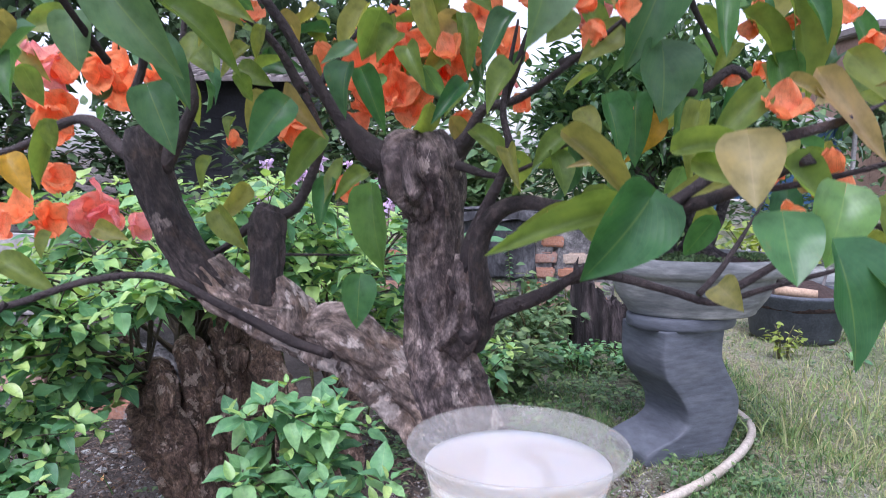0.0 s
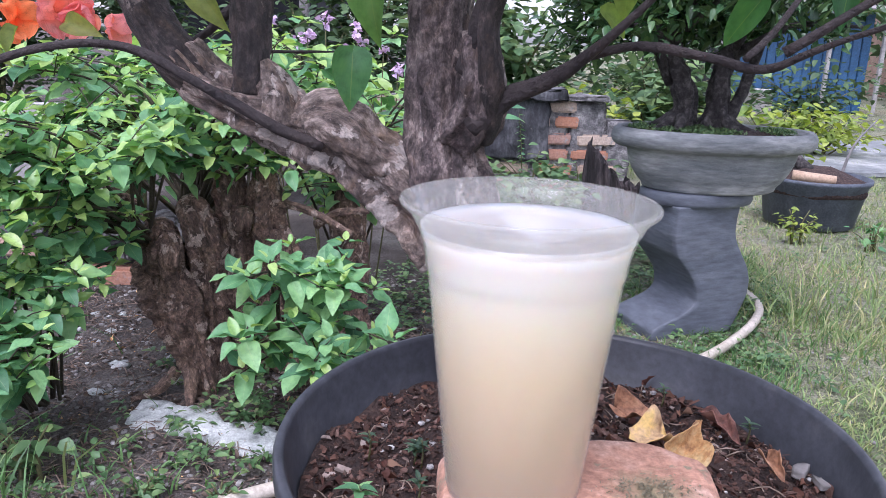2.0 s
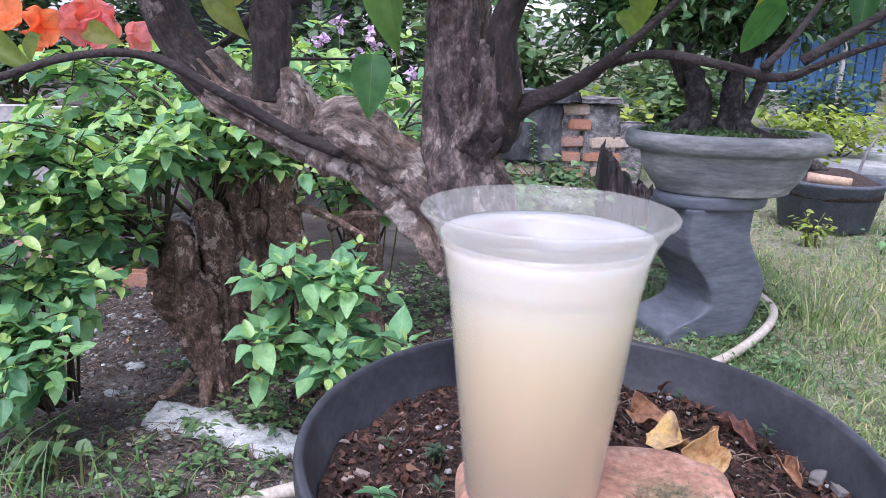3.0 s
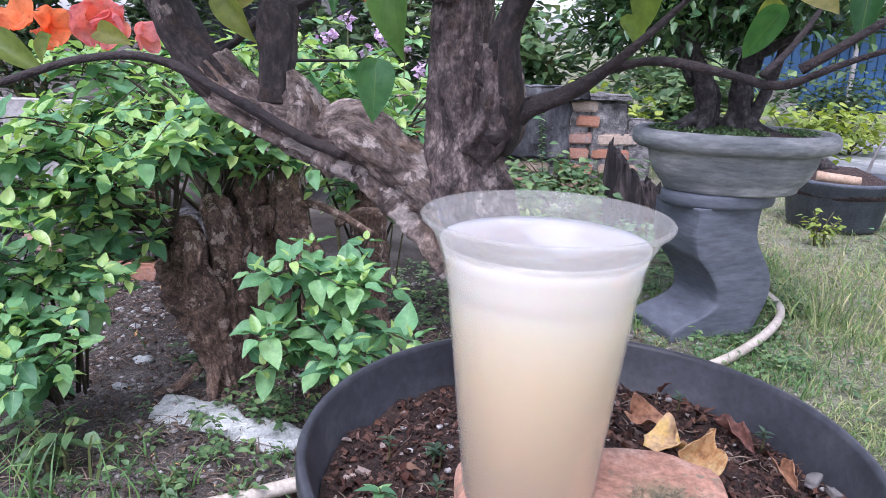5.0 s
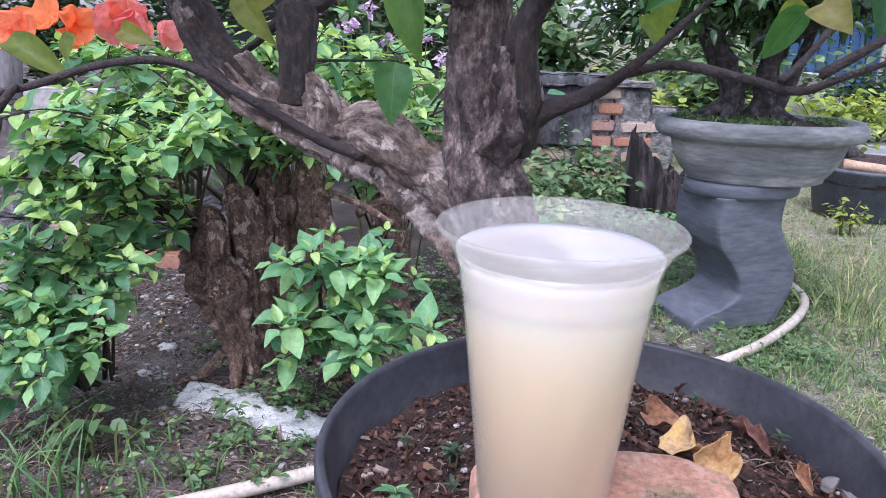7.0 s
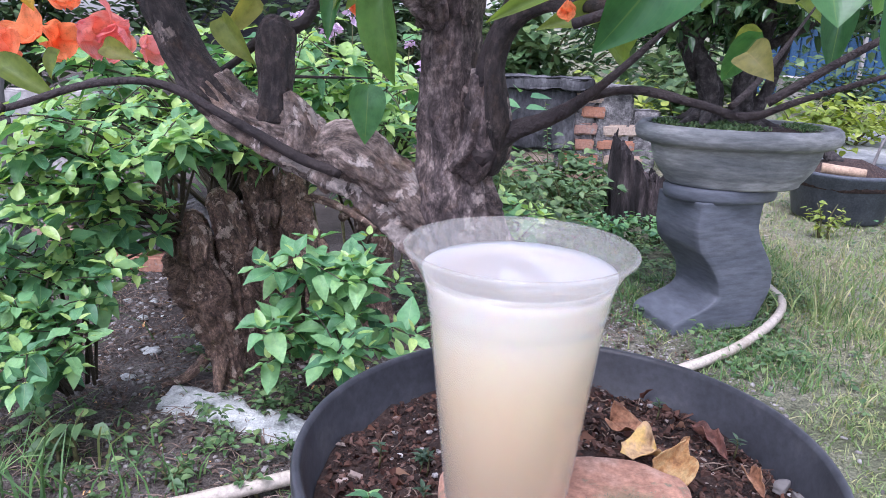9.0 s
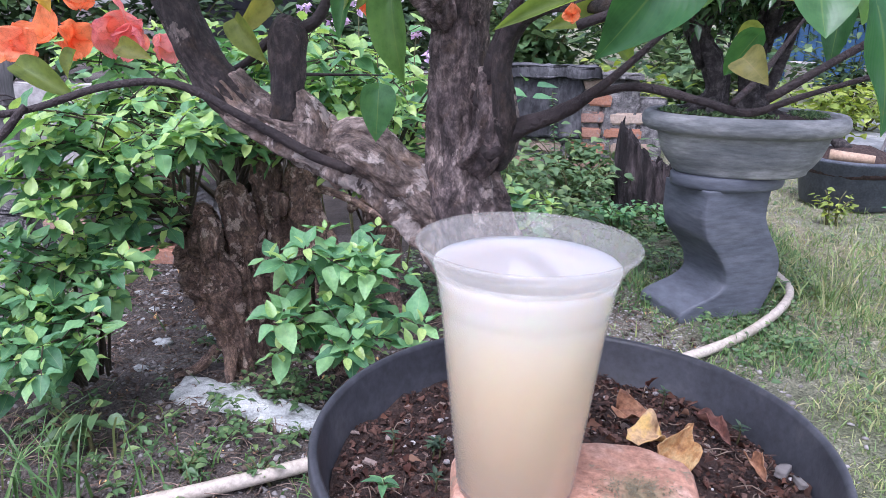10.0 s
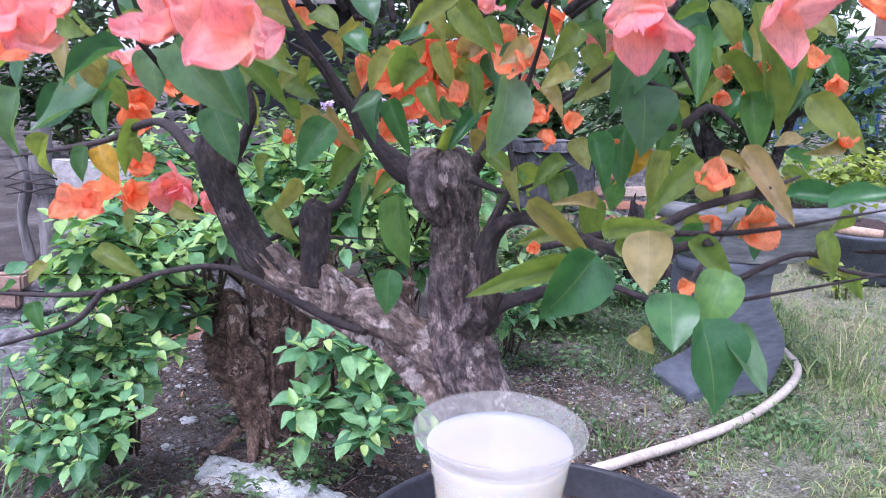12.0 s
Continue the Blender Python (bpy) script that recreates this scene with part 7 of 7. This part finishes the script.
leaf(0.121, 0.360, 0.870, 0.114, 0.350, 0.842, 0.40, "o")
leaf(-0.135, 0.420, 0.924, -0.098, 0.410, 0.901, 0.42, "o")
leaf(-0.084, 0.450, 0.875, -0.102, 0.440, 0.852, 0.75, "g")
leaf(-0.073, 0.500, 0.857, -0.093, 0.490, 0.829, 0.50, "o")
leaf(0.075, 0.440, 0.928, 0.059, 0.430, 0.908, 0.60, "o")
leaf(0.043, 0.460, 0.928, 0.027, 0.450, 0.902, 0.50, "d")
leaf(0.118, 0.330, 0.838, 0.097, 0.320, 0.835, 0.45, "o")
leaf(0.085, 0.360, 0.844, 0.068, 0.350, 0.851, 0.45, "t")
leaf(0.155, 0.330, 0.839, 0.166, 0.320, 0.848, 0.50, "t")
leaf(0.016, 0.400, 0.914, 0.020, 0.390, 0.890, 0.40, "o")
leaf(-0.146, 0.500, 0.922, -0.151, 0.490, 0.897, 0.60, "o")
leaf(-0.045, 0.500, 0.836, -0.061, 0.490, 0.824, 0.60, "o")
leaf(-0.135, 0.500, 0.810, -0.120, 0.490, 0.789, 0.60, "o")
leaf(-0.063, 0.480, 0.830, -0.069, 0.470, 0.806, 0.50, "g")
leaf(0.072, 0.400, 0.820, 0.048, 0.390, 0.817, 0.50, "o")
leaf(0.015, 0.439, 0.886, 0.002, 0.422, 0.870, 0.40, "g")
leaf(0.011, 0.539, 0.917, -0.011, 0.538, 0.902, 0.56, "o")
leaf(0.009, 0.528, 0.926, -0.001, 0.539, 0.913, 0.44, "o")
leaf(0.016, 0.518, 0.938, -0.006, 0.534, 0.926, 0.58, "t")
leaf(0.028, 0.451, 0.861, 0.048, 0.435, 0.846, 0.43, "o")
leaf(0.014, 0.505, 0.869, 0.025, 0.518, 0.847, 0.54, "t")
leaf(0.045, 0.489, 0.846, 0.067, 0.509, 0.824, 0.57, "o")
leaf(0.053, 0.467, 0.908, 0.043, 0.473, 0.897, 0.56, "g")
leaf(0.014, 0.517, 0.935, 0.027, 0.529, 0.929, 0.50, "o")
leaf(-0.004, 0.446, 0.897, 0.008, 0.457, 0.878, 0.49, "d")
leaf(0.042, 0.425, 0.852, 0.043, 0.405, 0.840, 0.43, "o")
leaf(0.074, 0.427, 0.848, 0.076, 0.446, 0.819, 0.48, "d")
leaf(0.076, 0.440, 0.853, 0.061, 0.446, 0.841, 0.55, "o")
leaf(0.048, 0.461, 0.846, 0.031, 0.451, 0.830, 0.48, "g")
leaf(0.038, 0.382, 0.890, 0.026, 0.363, 0.877, 0.55, "o")
leaf(-0.001, 0.455, 0.877, -0.008, 0.463, 0.856, 0.58, "o")
leaf(0.172, 0.383, 0.858, 0.162, 0.375, 0.841, 0.55, "o")
leaf(0.165, 0.439, 0.911, 0.154, 0.434, 0.898, 0.59, "o")
leaf(0.204, 0.401, 0.881, 0.187, 0.392, 0.874, 0.48, "t")
leaf(0.197, 0.476, 0.933, 0.212, 0.465, 0.920, 0.60, "o")
leaf(0.140, 0.415, 0.873, 0.132, 0.426, 0.861, 0.41, "o")
leaf(0.174, 0.472, 0.859, 0.189, 0.485, 0.839, 0.42, "d")
leaf(0.192, 0.463, 0.901, 0.204, 0.468, 0.882, 0.47, "t")
leaf(0.133, 0.412, 0.902, 0.117, 0.417, 0.891, 0.53, "o")
leaf(0.152, 0.501, 0.895, 0.155, 0.502, 0.862, 0.62, "o")
leaf(0.198, 0.399, 0.855, 0.204, 0.411, 0.840, 0.53, "o")
leaf(0.227, 0.472, 0.853, 0.241, 0.459, 0.846, 0.47, "o")
leaf(0.206, 0.530, 0.900, 0.193, 0.520, 0.883, 0.62, "g")
leaf(0.191, 0.415, 0.934, 0.200, 0.400, 0.914, 0.46, "g")
leaf(0.242, 0.512, 0.859, 0.268, 0.526, 0.849, 0.41, "g")
leaf(-0.114, 0.463, 0.891, -0.104, 0.476, 0.880, 0.61, "o")
leaf(-0.125, 0.457, 0.933, -0.107, 0.458, 0.922, 0.52, "o")
leaf(-0.115, 0.484, 0.911, -0.125, 0.471, 0.897, 0.48, "o")
leaf(-0.131, 0.496, 0.938, -0.121, 0.477, 0.914, 0.52, "t")
leaf(-0.100, 0.522, 0.937, -0.083, 0.532, 0.923, 0.48, "t")
leaf(-0.099, 0.466, 0.920, -0.103, 0.463, 0.904, 0.51, "o")
leaf(-0.078, 0.524, 0.910, -0.074, 0.522, 0.889, 0.43, "t")
leaf(-0.086, 0.470, 0.883, -0.068, 0.450, 0.866, 0.44, "t")
leaf(-0.106, 0.396, 0.928, -0.092, 0.377, 0.916, 0.61, "o")
leaf(-0.127, 0.457, 0.928, -0.129, 0.449, 0.910, 0.42, "o")
leaf(0.101, 0.530, 0.805, 0.117, 0.532, 0.791, 0.61, "o")
leaf(0.206, 0.453, 0.828, 0.200, 0.443, 0.799, 0.55, "d")
leaf(0.177, 0.488, 0.815, 0.162, 0.494, 0.804, 0.62, "o")
leaf(0.100, 0.457, 0.830, 0.095, 0.461, 0.798, 0.61, "o")
leaf(0.115, 0.474, 0.842, 0.112, 0.481, 0.822, 0.64, "g")
leaf(0.172, 0.475, 0.812, 0.158, 0.491, 0.786, 0.48, "g")
leaf(0.130, 0.408, 0.844, 0.125, 0.419, 0.826, 0.44, "g")
leaf(0.172, 0.473, 0.843, 0.183, 0.454, 0.828, 0.65, "o")
leaf(0.201, 0.497, 0.831, 0.215, 0.487, 0.822, 0.46, "o")
leaf(-0.012, 0.419, 0.904, -0.006, 0.406, 0.888, 0.58, "o")
leaf(-0.026, 0.518, 0.938, -0.034, 0.528, 0.915, 0.42, "o")
leaf(-0.036, 0.386, 0.901, -0.051, 0.379, 0.889, 0.41, "d")
leaf(-0.034, 0.414, 0.922, -0.050, 0.409, 0.903, 0.54, "o")
leaf(-0.019, 0.449, 0.944, -0.033, 0.439, 0.931, 0.53, "d")
leaf(-0.029, 0.452, 0.929, -0.041, 0.470, 0.906, 0.60, "o")
leaf(-0.029, 0.488, 0.896, -0.042, 0.487, 0.888, 0.49, "g")
leaf(-0.209, 0.409, 0.895, -0.214, 0.396, 0.875, 0.62, "g")
leaf(-0.249, 0.403, 0.869, -0.263, 0.407, 0.845, 0.54, "o")
leaf(-0.223, 0.408, 0.912, -0.213, 0.418, 0.897, 0.54, "t")
leaf(-0.249, 0.441, 0.915, -0.243, 0.442, 0.903, 0.46, "d")
leaf(-0.218, 0.452, 0.865, -0.215, 0.452, 0.849, 0.65, "o")
leaf(-0.229, 0.398, 0.926, -0.221, 0.385, 0.902, 0.45, "t")
leaf(-0.277, 0.537, 0.905, -0.271, 0.552, 0.881, 0.60, "o")
leaf(-0.221, 0.420, 0.920, -0.227, 0.432, 0.906, 0.62, "t")
# its flowers: place, bract length, tone
flower(-0.359, 0.640, 0.781, 0.030, 0)
flower(-0.349, 0.660, 0.791, 0.027, 0)
flower(-0.332, 0.670, 0.786, 0.018, 0)
flower(-0.299, 0.665, 0.797, 0.033, 1)
flower(-0.279, 0.665, 0.801, 0.026, 1)
flower(-0.33, 0.665, 0.792, 0.027, 0)
flower(-0.268, 0.660, 0.796, 0.026, 1)
flower(-0.261, 0.670, 0.786, 0.024, 1)
flower(-0.385, 0.650, 0.783, 0.028, 0)
flower(-0.055, 0.550, 0.904, 0.026, 0)
flower(-0.036, 0.560, 0.887, 0.025, 0)
flower(-0.025, 0.560, 0.891, 0.024, 0)
flower(-0.060, 0.560, 0.866, 0.020, 0)
flower(-0.101, 0.570, 0.873, 0.021, 0)
flower(0.010, 0.550, 0.920, 0.025, 0)
flower(0.001, 0.560, 0.924, 0.024, 0)
flower(-0.029, 0.570, 0.933, 0.026, 0)
flower(-0.067, 0.580, 0.825, 0.018, 0)
flower(-0.052, 0.570, 0.922, 0.024, 0)
flower(-0.021, 0.580, 0.938, 0.024, 0)
flower(-0.070, 0.570, 0.912, 0.022, 0)
flower(-0.044, 0.570, 0.877, 0.020, 0)
flower(0.015, 0.570, 0.918, 0.022, 0)
flower(-0.172, 0.270, 0.931, 0.024, 1)
flower(-0.166, 0.280, 0.928, 0.025, 1)
flower(-0.171, 0.300, 0.936, 0.022, 1)
flower(-0.192, 0.290, 0.924, 0.022, 0)
flower(-0.108, 0.280, 0.928, 0.024, 1)
flower(-0.081, 0.260, 0.931, 0.025, 1)
flower(-0.066, 0.250, 0.927, 0.026, 1)
flower(-0.097, 0.280, 0.940, 0.020, 0)
flower(-0.077, 0.270, 0.922, 0.020, 1)
flower(0.083, 0.240, 0.937, 0.023, 1)
flower(0.092, 0.250, 0.939, 0.020, 1)
flower(0.130, 0.240, 0.938, 0.022, 1)
flower(0.162, 0.240, 0.938, 0.015, 0)
flower(0.071, 0.500, 0.951, 0.020, 0)
flower(0.079, 0.500, 0.953, 0.018, 0)
flower(0.099, 0.500, 0.934, 0.016, 1)
flower(0.024, 0.260, 0.939, 0.012, 1)
flower(0.131, 0.300, 0.866, 0.014, 0)
flower(0.162, 0.330, 0.840, 0.017, 0)
flower(0.142, 0.320, 0.847, 0.009, 0)
flower(0.168, 0.420, 0.917, 0.010, 0)
flower(0.215, 0.420, 0.920, 0.012, 0)
flower(0.229, 0.420, 0.913, 0.012, 0)
flower(0.195, 0.320, 0.882, 0.008, 0)
flower(0.189, 0.420, 0.920, 0.008, 0)
flower(0.172, 0.430, 0.928, 0.008, 0)
flower(0.055, 0.360, 0.820, 0.007, 0)
flower(0.108, 0.240, 0.833, 0.006, 0)
flower(0.011, 0.400, 0.897, 0.014, 0)
flower(0.044, 0.250, 0.916, 0.009, 0)
flower(0.052, 0.260, 0.894, 0.008, 0)
flower(0.057, 0.260, 0.889, 0.007, 0)
flower(0.047, 0.260, 0.898, 0.008, 0)
flower(0.037, 0.260, 0.914, 0.007, 0)
flower(0.060, 0.260, 0.895, 0.007, 0)
flower(0.099, 0.420, 0.875, 0.008, 0)
flower(-0.149, 0.580, 0.855, 0.012, 0)
flower(-0.303, 0.620, 0.827, 0.020, 0)
flower(-0.291, 0.600, 0.882, 0.022, 0)
flower(-0.293, 0.620, 0.884, 0.020, 0)
flower(-0.302, 0.600, 0.879, 0.016, 0)
flower(-0.258, 0.650, 0.904, 0.028, 0)
flower(-0.273, 0.660, 0.914, 0.026, 0)
flower(-0.324, 0.640, 0.913, 0.026, 1)
flower(-0.353, 0.660, 0.912, 0.026, 1)
flower(-0.311, 0.660, 0.904, 0.024, 0)
flower(-0.253, 0.650, 0.892, 0.026, 0)
flower(-0.238, 0.660, 0.909, 0.020, 0)
flower(-0.294, 0.640, 0.864, 0.020, 0)
flower(-0.312, 0.640, 0.822, 0.024, 0)
flower(-0.162, 0.620, 0.958, 0.026, 0)
flower(-0.149, 0.620, 0.950, 0.024, 0)
flower(-0.171, 0.620, 0.962, 0.024, 0)
flower(-0.032, 0.570, 0.929, 0.024, 0)
flower(-0.052, 0.570, 0.919, 0.022, 0)
flower(0.007, 0.600, 0.903, 0.020, 0)
flower(0.016, 0.600, 0.901, 0.020, 0)
flower(0.020, 0.580, 0.879, 0.016, 0)
flower(0.052, 0.600, 0.914, 0.018, 1)
flower(0.064, 0.550, 0.882, 0.014, 0)
flower(0.029, 0.500, 0.937, 0.020, 0)
flower(0.202, 0.500, 0.903, 0.011, 0)
flower(0.184, 0.500, 0.901, 0.011, 0)
flower(-0.328, 0.620, 0.912, 0.026, 1)
flower(-0.297, 0.600, 0.914, 0.024, 1)
flower(-0.249, 0.600, 0.908, 0.026, 0)
flower(-0.238, 0.600, 0.892, 0.026, 0)
flower(-0.239, 0.620, 0.913, 0.022, 0)
flower(-0.220, 0.620, 0.908, 0.018, 0)
flower(0.123, 0.600, 0.944, 0.020, 0)
flower(0.047, 0.600, 0.928, 0.024, 0)
for q_ in ((-0.036, 0.6, 0.888), (-0.05, 0.595, 0.884), (-0.026, 0.6, 0.897), (-0.043, 0.6, 0.906), (-0.055, 0.6, 0.914), (0.009, 0.6, 0.906), (0.002, 0.6, 0.918), (0.016, 0.6, 0.922), (-0.03, 0.6, 0.918), (-0.018, 0.6, 0.886)):
    flower(*q_, 0.026, 0)
# the rest of the crown, above and between
spray(-0.02, 0.58, 0.93, 10, 0.035, 0.028, "ooogd")
spray(-0.1, 0.58, 0.94, 10, 0.04, 0.028, "ooogd")
spray(-0.22, 0.6, 0.93, 12, 0.045, 0.03, "ggdoo")
spray(-0.34, 0.62, 0.92, 12, 0.05, 0.03, "ggdoo")
spray(0.02, 0.52, 0.99, 14, 0.05)
spray(0.14, 0.52, 0.94, 20, 0.05, 0.03, "oogdd")
spray(0.24, 0.48, 0.91, 14, 0.05, 0.03, "oogdd")
spray(0.05, 0.56, 0.92, 10, 0.035, 0.028, "ooogd")
spray(-0.24, 0.45, 1.0, 12, 0.05)


def unseen_shade_crown():
    """An unseen top of the potted tree's crown, added to shade the cup and pot: twigs that go on upwards, and a loose
    roof of leaves and bracts.
    """
    places, ends = [], []
    for i in range(26):
        a, r = rng.uniform(0, 6.28), 0.34 * math.sqrt(rng.random())
        e = Vector((math.cos(a) * r - 0.02, 0.4 + math.sin(a) * r, 1.08 + 0.1 * rng.random() - 0.25 * r * r)) - TO
        f = Vector((-0.02 + 0.3 * (e.x + 0.05), 0.46 + 0.3 * e.y, 0.95)) - TO
        v, q = tube_data([(*f, 0.0028), (*(f.lerp(e, 0.5) + Vector((0, 0, 0.02))), 0.0022), (*e, 0.0012)], 0.02, 6, 0.1, 60)
        raw("twig", v, q, TWIG, TREE)
        ends.append((f, e))
    for i in range(260):
        f, e = ends[i % len(ends)]
        p = f.lerp(e, rng.uniform(0.45, 1.1)) + Vector((rng.gauss(0, 0.03), rng.gauss(0, 0.03), rng.gauss(0, 0.02)))
        a = rng.uniform(0, 6.28)
        p.z = max(p.z, 1.02 - TO.z)
        places.append(aim(p, (math.cos(a), math.sin(a), rng.uniform(-0.8, 0.3)), rng.uniform(0.026, 0.044), rng.gauss(0, 0.5)))
    c = leaf_cloud("unseen_shade_leaves", places, SHADE_CROWN_LEAVES, TREE, dict(along=6, across=4, width=0.58, fold=0.2, curl=0.2, round_=0.36, point=1.2))
    tagged(c, "dense green upper leaves out of view, added for shade", kind="stuff")


SHADE_CROWN_LEAVES = leafy("shade_crown_leaves", [(0.0, (0.07, 0.15, 0.05)), (0.6, (0.13, 0.22, 0.06)), (1.0, (0.2, 0.24, 0.06))], False)
unseen_shade_crown()
